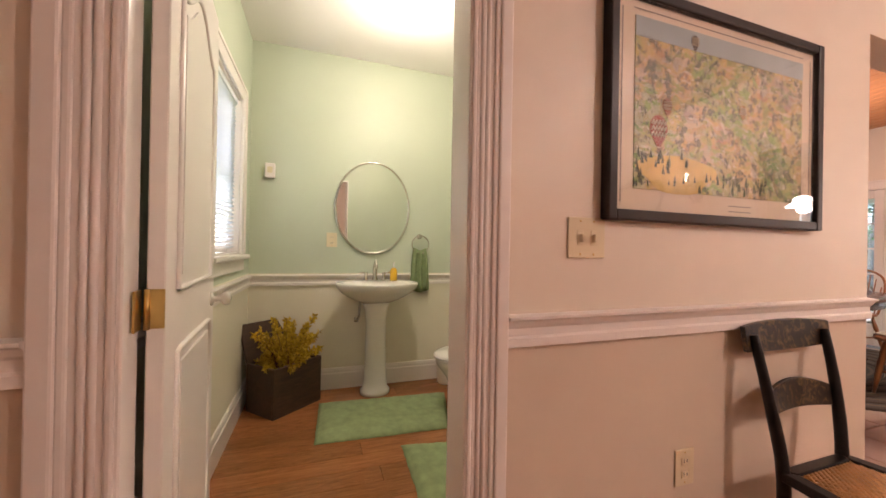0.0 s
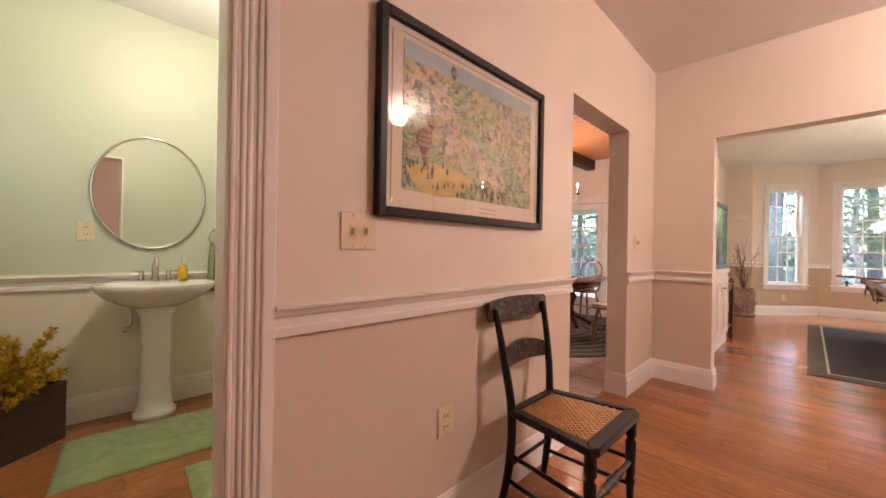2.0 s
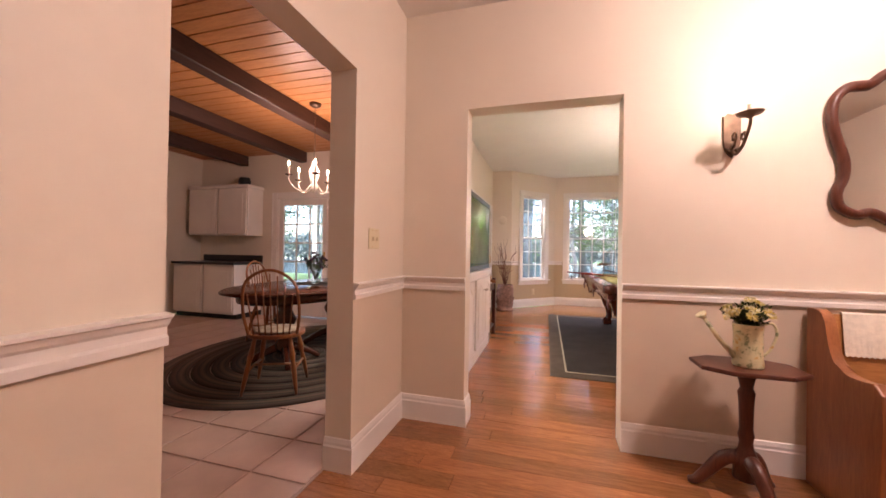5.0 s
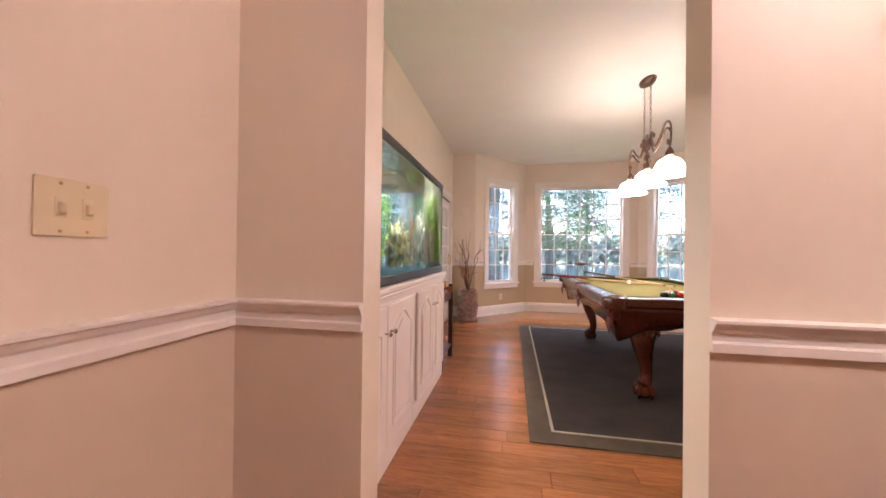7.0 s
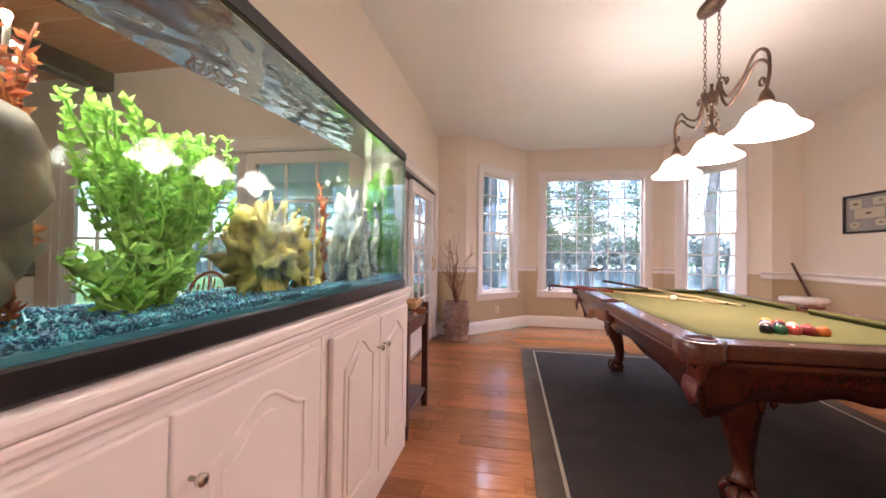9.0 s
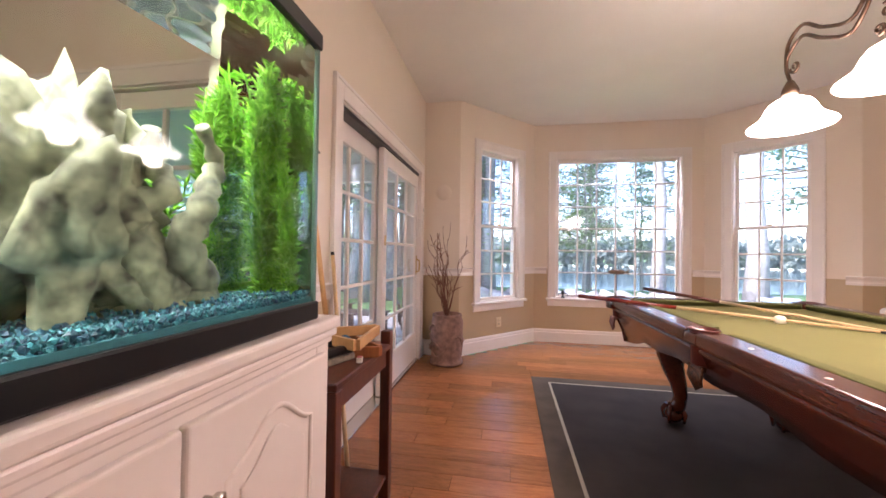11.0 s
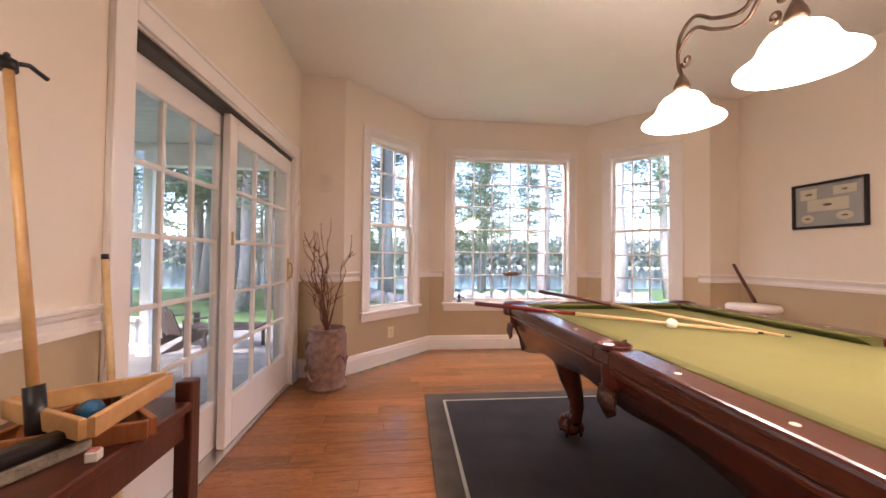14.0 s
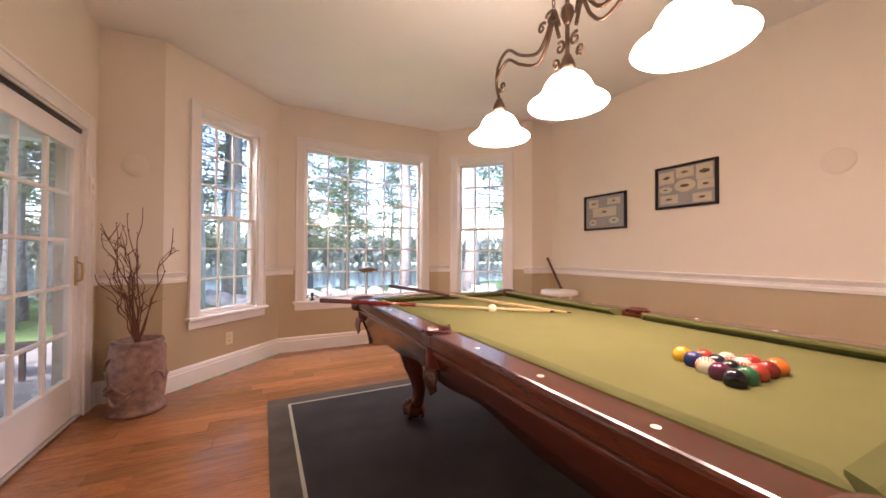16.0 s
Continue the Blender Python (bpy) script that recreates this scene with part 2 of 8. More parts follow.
M_BRONZE = plain("antique_bronze_iron", (0.15, 0.095, 0.065), 0.42, 0.85, var=0.3, scale=25, bump=0.25)
M_IVORY = plain("ivory_plastic", (0.72, 0.62, 0.42), 0.35, var=0.03)
M_PORC = plain("white_porcelain", (0.80, 0.78, 0.73), 0.12, var=0.02, bump=0.0)
M_GLASS = clear("window_glass", (0.93, 0.97, 1.0))
M_SHINE = clear("picture_glass", (1, 1, 1), 1.5)
# ---- structure ----
RAIL = 0.93


def wall(name, p0, p1, thick, top, openings=(), hi=M_CREAM, lo=M_TAN, bhi=M_CREAM, blo=M_CREAM, label="painted plaster wall"):
    """A wall along p0-p1 whose room side lies to the left; openings are (u0, u1, z0, z1) along it."""
    p0, p1 = Vector((*p0, 0)), Vector((*p1, 0))
    d = (p1 - p0)
    length = d.length
    d.normalize()
    nrm = Vector((-d.y, d.x, 0))
    us = sorted({0.0, length, *[u for o in openings for u in o[:2]]})
    zs = sorted({0.0, RAIL, top, *[z for o in openings for z in o[2:]]})
    bm = B()
    cache = {}

    def vert(u, z, s):
        key = (round(u, 5), round(z, 5), s)
        if key not in cache:
            cache[key] = bm.verts.new(p0 + d * u - nrm * (thick * s) + Vector((0, 0, z)))
        return cache[key]

    def full(i, j):
        if not (0 <= i < len(us) - 1 and 0 <= j < len(zs) - 1):
            return False
        u, z = (us[i] + us[i + 1]) / 2, (zs[j] + zs[j + 1]) / 2
        return not any(o[0] < u < o[1] and o[2] < z < o[3] for o in openings)

    for i in range(len(us) - 1):
        for j in range(len(zs) - 1):
            if not full(i, j):
                continue
            a, b, c, e = us[i], us[i + 1], zs[j], zs[j + 1]
            low = e <= RAIL + 1e-4
            bm.faces.new([vert(a, c, 0), vert(b, c, 0), vert(b, e, 0), vert(a, e, 0)]).material_index = 1 if low else 0
            bm.faces.new([vert(b, c, 1), vert(a, c, 1), vert(a, e, 1), vert(b, e, 1)]).material_index = 3 if low else 2
            for di, dj, q in ((-1, 0, ((a, c), (a, e))), (1, 0, ((b, e), (b, c))), (0, -1, ((b, c), (a, c))), (0, 1, ((a, e), (b, e)))):
                if not full(i + di, j + dj):
                    (u1, z1), (u2, z2) = q
                    bm.faces.new([vert(u1, z1, 0), vert(u2, z2, 0), vert(u2, z2, 1), vert(u1, z1, 1)]).material_index = 0
    ob = new(name, mesh_of(name, bm, [hi, lo, bhi, blo]))
    return tagged(ob, label, "wall", kind="structure")


def slab(name, poly, z0, z1, mat, label, cat):
    bm = B()
    prism(bm, poly, "z", z0, z1)
    return tagged(new(name, mesh_of(name, bm, mat)), label, cat, kind="structure")


def molding(name, pts, prof, mat, label, z=0.0, ends=True):
    """A profile (depth, height) swept along a plan line whose room side lies to the left, mitred at the bends."""
    ps = [Vector(p) for p in pts]
    bm, rows = B(), []
    for i, p in enumerate(ps):
        ns = []
        for a, b in ((i - 1, i), (i, i + 1)):
            if 0 <= a and b < len(ps):
                e = (ps[b] - ps[a]).normalized()
                ns.append(Vector((-e.y, e.x)))
        n = sum(ns, Vector((0, 0))).normalized()
        k = 1 / max(0.3, n.dot(ns[0]))
        rows.append([bm.verts.new((p.x + n.x * dep * k, p.y + n.y * dep * k, z + h)) for dep, h in prof])
    for a, b in zip(rows, rows[1:]):
        for i in range(len(prof)):
            j = (i + 1) % len(prof)
            bm.faces.new((a[i], a[j], b[j], b[i]))
    bm.faces.new(rows[0])
    bm.faces.new(rows[-1][::-1])
    return tagged(new(name, mesh_of(name, bm, mat)), label, "trim", kind="structure")


HX, NY, GY = -0.82, 3.86, 4.0            # hall's west wall, hall's north wall, its game-room face
GX, EX = -0.978, 3.50                    # game room's west and east walls
STY, BY = 9.05, 9.97                     # game room's end stubs, and the bay's middle wall
BL, BM_, BN, BR = -0.575, 0.29, 2.30, 3.165   # the bay's corners in x
HC, GC, BC, KC = 2.74, 2.82, 2.69, 2.76  # ceilings
SY = -1.6                                # hall's south wall

wall("wall_hall_west", (HX, NY), (HX, 1.66), 0.15, 2.9, [(NY - 3.20, NY - 2.255, 0, 2.065)], lo=M_HALLTAN, label="cream plaster wall with a tan lower part")
wall("wall_hall_bath", (HX, 1.66), (HX, SY), 0.15, 2.9, [(1.66 - 0.47, 1.66 + 0.30, 0, 2.05)], lo=M_HALLTAN, bhi=M_GREEN, blo=M_BATHLOW, label="cream plaster wall round the washroom door")
wall("wall_hall_north", (EX, NY), (HX - 0.165, NY), GY - NY, 2.9, [(EX - 0.55, EX + 0.38, 0, 2.07)], lo=M_HALLTAN, blo=M_TAN, label="cream plaster wall with a square opening")
wall("wall_hall_east", (EX, SY), (EX, NY), 0.12, 2.9, lo=M_HALLTAN)
wall("wall_hall_south", (HX, SY), (EX, SY), 0.12, 2.9, lo=M_HALLTAN)
wall("wall_game_west", (GX, STY + 0.15), (GX, GY), 0.15, 2.9, [(STY + 0.15 - 8.84, STY + 0.15 - 6.97, 0, 1.985), (STY + 0.15 - 6.01, STY + 0.15 - 4.10, 0.965, 1.70)], label="cream plaster wall with a tan lower part")
wall("wall_game_east", (EX, GY), (EX, STY + 0.15), 0.15, 2.9, label="cream plaster wall with a tan lower part")
wall("wall_stub_west", (BL, STY), (GX, STY), 0.15, 2.9)
wall("wall_stub_east", (EX, STY), (BR, STY), 0.15, 2.9)
DL = math.hypot(BM_ - BL, BY - STY)      # length of a bay side
WZ0, WZ1 = 0.57, 2.37                    # window openings
wall("wall_bay_west", (BM_, BY), (BL, STY), 0.13, 2.9, [(DL - 0.96, DL - 0.30, WZ0, WZ1 - 0.02)])
wall("wall_bay_middle", (BN, BY), (BM_, BY), 0.13, 2.9, [(BN - 2.06, BN - 0.56, WZ0, WZ1)])
wall("wall_bay_east", (BR, STY), (BN, BY), 0.13, 2.9, [(0.33, 0.99, WZ0, WZ1 - 0.02)])
wall("wall_bath_back", (-3.02, 1.66), (-3.02, -0.40), 0.12, 2.9, hi=M_GREEN, lo=M_BATHLOW, label="sage green wall with an off-white lower part")
wall("wall_bath_window", (-3.02, -0.40), (HX - 0.15, -0.40), 0.12, 2.9, [(0.36, 1.02, 1.08, 2.10)], hi=M_GREEN, lo=M_BATHLOW, label="sage green wall with a small window")
wall("wall_bath_side", (HX - 0.15, 1.66), (-3.02, 1.66), 0.06, 2.9, hi=M_GREEN, lo=M_BATHLOW, label="sage green wall with an off-white lower part")
wall("wall_kitchen_north", (GX - 0.15, 6.70), (-6.0, 6.70), 0.12, 2.9, [(GX - 0.15 + 1.45, GX - 0.15 + 4.32, 0, 2.0)], lo=M_CREAM)
wall("wall_kitchen_west", (-6.0, 6.82), (-6.0, 1.72), 0.12, 2.9, lo=M_CREAM)
wall("wall_kitchen_south", (-6.0, 1.72), (HX - 0.15, 1.72), 0.06, 2.9, lo=M_CREAM)

slab("ceiling_hall", [(HX, SY), (EX, SY), (EX, NY), (HX, NY)], HC, HC + 0.1, M_CEIL, "flat white painted ceiling", "ceiling")
slab("ceiling_game_room", [(GX, GY), (EX, GY), (EX, STY), (BR, STY), (BN, BY), (BM_, BY), (BL, STY), (GX, STY)], GC, GC + 0.1, M_CEIL, "flat white painted ceiling", "ceiling")
slab("ceiling_bath", [(-3.02, -0.40), (HX - 0.15, -0.40), (HX - 0.15, 1.66), (-3.02, 1.66)], BC, BC + 0.1, M_CEIL, "flat white painted ceiling", "ceiling")
slab("floor_hall", [(HX - 0.15, SY), (EX, SY), (EX, NY), (HX - 0.15, NY)], -0.14, -0.012, M_SUB, "subfloor under wooden planks", "floor")
slab("floor_game_room", [(GX, NY), (EX, NY), (EX, STY), (BR, STY), (BN, BY), (BM_, BY), (BL, STY), (GX, STY)], -0.14, -0.012, M_SUB, "subfloor under wooden planks", "floor")
slab("floor_bath", [(-3.02, -0.40), (HX - 0.15, -0.40), (HX - 0.15, 1.66), (-3.02, 1.66)], -0.14, -0.012, M_SUB, "subfloor under wooden planks", "floor")
slab("floor_kitchen", [(-6.0, 1.72), (HX - 0.15, 1.72), (HX - 0.15, 4.0), (GX - 0.15, 4.0), (GX - 0.15, 6.70), (-6.0, 6.70)], -0.14, -0.008, M_GROUT, "grouted tile floor", "floor")

P_RAIL = [(0, 0.880), (0.016, 0.880), (0.016, 0.902), (0.010, 0.908), (0.010, 0.928), (0.018, 0.936), (0.026, 0.950), (0.034, 0.955), (0.034, 0.962), (0, 0.965)]
P_BASE = [(0, 0), (0.018, 0), (0.018, 0.122), (0.013, 0.130), (0.013, 0.144), (0.007, 0.163), (0, 0.166)]
for nm, pr, lab in (("chair_rail", P_RAIL, "white moulded chair rail"), ("baseboard", P_BASE, "white moulded baseboard")):
    molding(nm + "_hall_1", [(HX, 2.255), (HX, 0.556)], pr, M_TRIM, lab)
    molding(nm + "_hall_2", [(HX, -0.381), (HX, SY), (EX, SY), (EX, NY), (0.55, NY)], pr, M_TRIM, lab)
    turn_in = [(-0.38, NY), (HX, NY), (HX, 3.20)] if nm == "chair_rail" else [(-0.38, GY), (-0.38, NY), (HX, NY), (HX, 3.20), (HX - 0.15, 3.20)]
    molding(nm + "_hall_3", turn_in, pr, M_TRIM, lab)
    molding(nm + "_game_1", [(0.62, GY), (EX, GY), (EX, STY), (BR, STY)] + ([(BN, BY), (BM_, BY), (BL, STY), (GX, STY), (GX, 8.95)] if nm == "baseboard" else [(BR - 0.07, STY + 0.075)]), pr, M_TRIM, lab)
    molding(nm + "_game_2", [(GX, 6.86), (GX, 6.28)], pr, M_TRIM, lab)
    bk = 0.0 if nm == "baseboard" else -0.045
    molding(nm + "_bath", [(HX - 0.15, 1.66), (-3.02, 1.66), (-3.02, -0.40), (HX - 0.15, -0.40)], [(d_, h_ + bk) for d_, h_ in pr], M_TRIM, lab)


def on_bay(side, s):
    """The plan point s metres from the outer corner along the west (-1) or east (1) side of the bay."""
    a = Vector((BL, STY)) if side < 0 else Vector((BR, STY))
    b = Vector((BM_, BY)) if side < 0 else Vector((BN, BY))
    return a + (b - a).normalized() * s


molding("chair_rail_game_3", [(0.45, BY), (BM_, BY), on_bay(-1, DL - 0.21)], P_RAIL, M_TRIM, "white moulded chair rail")
molding("chair_rail_game_4", [on_bay(1, DL - 0.17), (BN, BY), (2.17, BY)][::1], P_RAIL, M_TRIM, "white moulded chair rail")
molding("chair_rail_game_5", [on_bay(-1, 0.19), (BL, STY), (GX, STY), (GX, 8.95)], P_RAIL, M_TRIM, "white moulded chair rail")
# ---- windows and doors ----
def bars(parent, x0, x1, z0, z1, cols, rows, y, mat, pane_mat, w=0.018, d=0.022):
    """Glazing bars and single panes between x0-x1 and z0-z1, under one sash."""
    for i in range(1, cols):
        x = x0 + (x1 - x0) * i / cols
        part("glazing_bar", bx((x - w / 2, y - d / 2, z0), (x + w / 2, y + d / 2, z1), 0.003), mat, parent)
    for j in range(1, rows):
        z = z0 + (z1 - z0) * j / rows
        part("glazing_bar", bx((x0, y - d / 2 + 0.002, z - w / 2), (x1, y + d / 2 - 0.002, z + w / 2), 0.003), mat, parent)
    pw, ph = (x1 - x0) / cols, (z1 - z0) / rows
    me = mesh_of("pane", bx((-pw / 2, -0.0015, -ph / 2), (pw / 2, 0.0015, ph / 2)), pane_mat)
    for i in range(cols):
        for j in range(rows):
            ob = new("pane", me)
            ob.parent = parent
            ob.location = (x0 + pw * (i + 0.5), y, z0 + ph * (j + 0.5))
            ob.visible_shadow = False


def sash(parent, x0, x1, z0, z1, y, cols, rows, edge=0.035, bottom=None, name="sash"):
    bm, b = B(), bottom or edge
    box(bm, (x0, y - 0.018, z0), (x0 + edge, y + 0.018, z1), 0.003)
    box(bm, (x1 - edge, y - 0.018, z0), (x1, y + 0.018, z1), 0.003)
    box(bm, (x0 + edge, y - 0.0175, z0), (x1 - edge, y + 0.0175, z0 + b), 0.003)
    box(bm, (x0 + edge, y - 0.0175, z1 - edge), (x1 - edge, y + 0.0175, z1), 0.003)
    s = part(name, bm, M_TRIM, parent)
    bars(s, x0 + edge, x1 - edge, z0 + b, z1 - edge, cols, rows, y, M_TRIM, M_GLASS)
    return s


def frame_in(base, w, z0, z1, deep, cas=0.095, stool=True):
    """Jamb lining, casing boards, stool and apron of an opening of width w; local x along the wall, y into the room."""
    bm = B()
    box(bm, (0, -deep, z0), (0.016, 0.0, z1))
    box(bm, (w - 0.016, -deep, z0), (w, 0.0, z1))
    box(bm, (0.016, -deep, z1 - 0.016), (w - 0.016, 0.0, z1))
    if stool:
        box(bm, (0.016, -deep, z0), (w - 0.016, 0.0, z0 + 0.012))
    part("jamb", bm, M_TRIM, base)
    for a, b in ((-cas, 0.006), (w - 0.006, w + cas)):
        bm = B()
        box(bm, (a, 0.0, z0 - (0.0 if stool else z0)), (b, 0.018, z1 + cas), 0.005, 2)
        box(bm, (a if a < 0 else b - 0.022, 0.016, z0 if stool else 0.0), (a + 0.022 if a < 0 else b, 0.026, z1 + cas), 0.005, 2)
        part("casing", bm, M_TRIM, base)
    bm = B()
    box(bm, (0.006, 0.0, z1 - 0.006), (w - 0.006, 0.0175, z1 + cas), 0.005, 2)
    box(bm, (-cas + 0.022, 0.016, z1 + cas - 0.022), (w + cas - 0.022, 0.0255, z1 + cas), 0.005, 2)
    part("casing", bm, M_TRIM, base)
    if stool:
        part("window_sill", bx((-cas - 0.02, -0.02, z0 - 0.030), (w + cas + 0.02, 0.052, z0), 0.008, 2), M_TRIM, base)
        part("apron", bx((-cas, 0.0, z0 - 0.105), (w + cas, 0.016, z0 - 0.030), 0.005, 2), M_TRIM, base)


def place(p0, p1, u):
    d = (Vector(p1) - Vector(p0)).normalized()
    at = Vector(p0) + d * u
    return (at.x, at.y, 0), math.degrees(math.atan2(d.y, d.x))


at, rz = place((BM_, BY), (BL, STY), DL - 0.96)
w1 = thing("window_1", "white double-hung window with twelve-bar grid in the bay", "window", at, rz, kind="structure")
at2, rz2 = place((BR, STY), (BN, BY), 0.33)
w3 = thing("window_3", "white double-hung window with twelve-bar grid in the bay", "window", at2, rz2, kind="structure")
for w_ in (w1, w3):
    frame_in(w_, 0.66, WZ0, WZ1 - 0.02, 0.12)
    sash(w_, 0.018, 0.642, 1.44, WZ1 - 0.038, -0.085, 3, 3, 0.032)
    sash(w_, 0.018, 0.642, WZ0 + 0.013, 1.47, -0.046, 3, 3, 0.032)
    part("sash_lock", bx((0.305, -0.028, 1.470), (0.355, -0.008, 1.486), 0.004), M_BRASS, w_, "small brass lock")
w2 = thing("window_2", "wide white picture window with a six by six grid", "window", *place((BN, BY), (BM_, BY), BN - 2.06), kind="structure")
frame_in(w2, 1.50, WZ0, WZ1, 0.12)
sash(w2, 0.018, 1.482, WZ0 + 0.013, WZ1 - 0.018, -0.075, 6, 6, 0.030)


def leaf(parent, x0, x1, z0, z1, y, cols, rows, name="door_leaf", edge=0.085, top=0.13, bottom=0.27, handle=0):
    bm = B()
    box(bm, (x0, y - 0.022, z0), (x0 + edge, y + 0.022, z1), 0.004)
    box(bm, (x1 - edge, y - 0.022, z0), (x1, y + 0.022, z1), 0.004)
    box(bm, (x0 + edge, y - 0.0215, z0), (x1 - edge, y + 0.0215, z0 + bottom), 0.004)
    box(bm, (x0 + edge, y - 0.0215, z1 - top), (x1 - edge, y + 0.0215, z1), 0.004)
    lf = part(name, bm, M_TRIM, parent)
    bars(lf, x0 + edge, x1 - edge, z0 + bottom, z1 - top, cols, rows, y, M_TRIM, M_GLASS, 0.022, 0.026)
    if handle:
        hx = x0 + edge / 2 if handle < 0 else x1 - edge / 2
        bm = B()
        box(bm, (hx - 0.018, y + 0.02, 0.90), (hx + 0.018, y + 0.028, 1.10), 0.004, 2)
        tube(bm, [(hx, y + 0.028, 0.93), (hx, y + 0.055, 0.94), (hx, y + 0.06, 1.0), (hx, y + 0.055, 1.05), (hx, y + 0.028, 1.06)], 0.008, 8)
        part("handle", bm, M_BRASS, lf, "polished brass pull handle")
    return lf


# sliding glass door of the game room: seen from inside, x runs towards the hall
d1 = thing("door_1", "white sliding glass door with fifteen-light leaves, closed", "door", *place((GX, STY), (GX, GY), STY - 8.84), kind="structure")
frame_in(d1, 1.87, 0.0, 1.985, 0.14, 0.10, False)
leaf(d1, 0.02, 1.09, 0.022, 1.94, -0.040, 3, 5, handle=-1)
leaf(d1, 0.99, 1.85, 0.022, 1.94, -0.105, 3, 5)
part("track", bx((0.016, -0.14, 0.0), (1.854, 0.012, 0.020), 0.004), M_CHROME, d1, "dull metal sill track")
part("head_track", bx((0.016, -0.135, 1.942), (1.854, -0.012, 1.969)), M_BLACK, d1, "dark head track")
bm = B()
box(bm, (1.035, -0.02, 1.18), (1.060, -0.012, 1.26), 0.002)
part("strike_plate", bm, M_BRASS, d1, "small brass strike plate")

# triple glass door of the dining room
d2 = thing("door_2", "white glass door of three fifteen-light leaves, closed", "door", *place((GX - 0.15, 6.70), (-6.0, 6.70), GX - 0.15 + 1.45), kind="structure")
frame_in(d2, 2.87, 0.0, 2.0, 0.11, 0.10, False)
for k in range(3):
    leaf(d2, 0.018 + 0.945 * k, 0.960 + 0.945 * k, 0.02, 1.98, -0.05, 3, 5, top=0.10, handle=-1 if k == 2 else 0)

# washroom door: casing with flutes on the hall side, leaf swung in against the window wall
d3 = thing("door_3", "white moulded panel door, swung open into the washroom", "door", (HX, 0, 0), 0, kind="structure")
for y0, y1 in ((0.440, 0.556), (-0.381, -0.250)):
    bm = B()
    box(bm, (0, y0, 0), (0.014, y1, 2.05 + 0.107), 0.003)
    inn_, out_ = (y0, y1) if y0 > 0 else (y1, y0)
    wd = out_ - inn_
    for f0, f1, dep in ((0.70, 1.0, 0.027), (0.58, 0.71, 0.021), (0.06, 0.18, 0.019)):
        ya, yb = sorted((inn_ + wd * f0, inn_ + wd * f1))
        box(bm, (0.012, ya, 0), (dep, yb, 2.06), 0.005, 2)
    for f0 in (0.32, 0.44):
        tube(bm, [(0.0125, inn_ + wd * f0, 0.0), (0.0125, inn_ + wd * f0, 2.06)], 0.0075, 8)
    part("casing", bm, M_TRIM, d3)
bm = B()
box(bm, (0, -0.253, 2.045), (0.0135, 0.428, 2.157), 0.003)
for k in range(4):
    tube(bm, [(0.012, -0.253, 2.06 + k * 0.026), (0.012, 0.428, 2.06 + k * 0.026)], 0.0085, 8)
part("casing", bm, M_TRIM, d3)
bm = B()
box(bm, (-0.15, 0.456, 0), (0.0, 0.470, 2.05), 0.002)
box(bm, (-0.15, -0.300, 0), (0.0, -0.288, 2.05), 0.002)
box(bm, (-0.15, -0.288, 2.032), (0.0, 0.456, 2.05), 0.002)
part("jamb", bm, M_TRIM, d3)
LEAFW = 0.655
swing = part("door_leaf", bx((0, -0.036, 0.012), (LEAFW, 0.0, 2.028), 0.003), M_TRIM, d3)
swing.matrix_world = pose(HX - 0.155, -0.276, 0, 0, 0, 185)


def panel_edge(x0, x1, z0, z1, arch):
    top = []
    n = 14
    for i in range(n + 1):
        s = i / n
        top.append((x1 + (x0 - x1) * s, z1 + arch * (0.5 - 0.5 * math.cos(2 * math.pi * s))))
    return [(x0, z0), (x1, z0)] + top


for z0, z1, ar in ((1.02, 1.78, 0.11), (0.18, 0.86, -0.0)):
    for x0, x1 in ((0.10, 0.555),):
        bm = B()
        pts = panel_edge(x0, x1, z0, z1, ar)
        tube(bm, [(p[0], -0.036, p[1]) for p in pts + pts[:1]], 0.010, 6, False)
        inner = panel_edge(x0 + 0.035, x1 - 0.035, z0 + 0.035, z1 - 0.035, ar)
        prism(bm, inner, "y", -0.0415, -0.034)
        p_ = part("panel", bm, M_TRIM, swing)
bm = B()
lathe(bm, [(0.026, 0), (0.026, 0.006), (0.012, 0.010), (0.010, 0.030), (0.020, 0.038), (0.027, 0.050), (0.024, 0.062), (0.010, 0.068)], n=16)
for v in bm.verts:
    v.co = Vector((LEAFW - 0.06 + v.co.x, -0.036 - v.co.z, 0.93 + v.co.y))
part("knob", bm, M_PORC, swing, "white round door knob")
for z in (0.25, 0.985, 1.80):
    bm = B()
    box(bm, (-0.004, -0.036, z - 0.045), (0.002, 0.0, z + 0.045), 0.001)
    tube(bm, [(-0.008, -0.004, z - 0.046), (-0.008, -0.004, z + 0.046)], 0.006, 8)
    box(bm, (-0.048, 0.006, z - 0.045), (-0.006, 0.0105, z + 0.045), 0.001)
    part("hinge", bm, M_BRASS, swing, "aged brass butt hinge")

# washroom window with blind
w4 = thing("window_4", "small white window with a lowered slatted blind", "window", *place((-3.02, -0.40), (HX - 0.15, -0.40), 0.36), kind="structure")
frame_in(w4, 0.66, 1.08, 2.10, 0.11, 0.085)
sash(w4, 0.018, 0.642, 1.095, 2.08, -0.08, 2, 2, 0.04)
M_SLAT = plain("white_blind_slat", (0.78, 0.80, 0.82), 0.5, var=0.02)
slat = mesh_of("slat", bx((0.022, -0.012, -0.0008), (0.638, 0.012, 0.0008)), M_SLAT)
for i in range(36):
    o_ = new("slat", slat)
    o_.parent = w4
    o_.matrix_basis = pose(0, -0.035, 1.125 + i * 0.0262, 35)
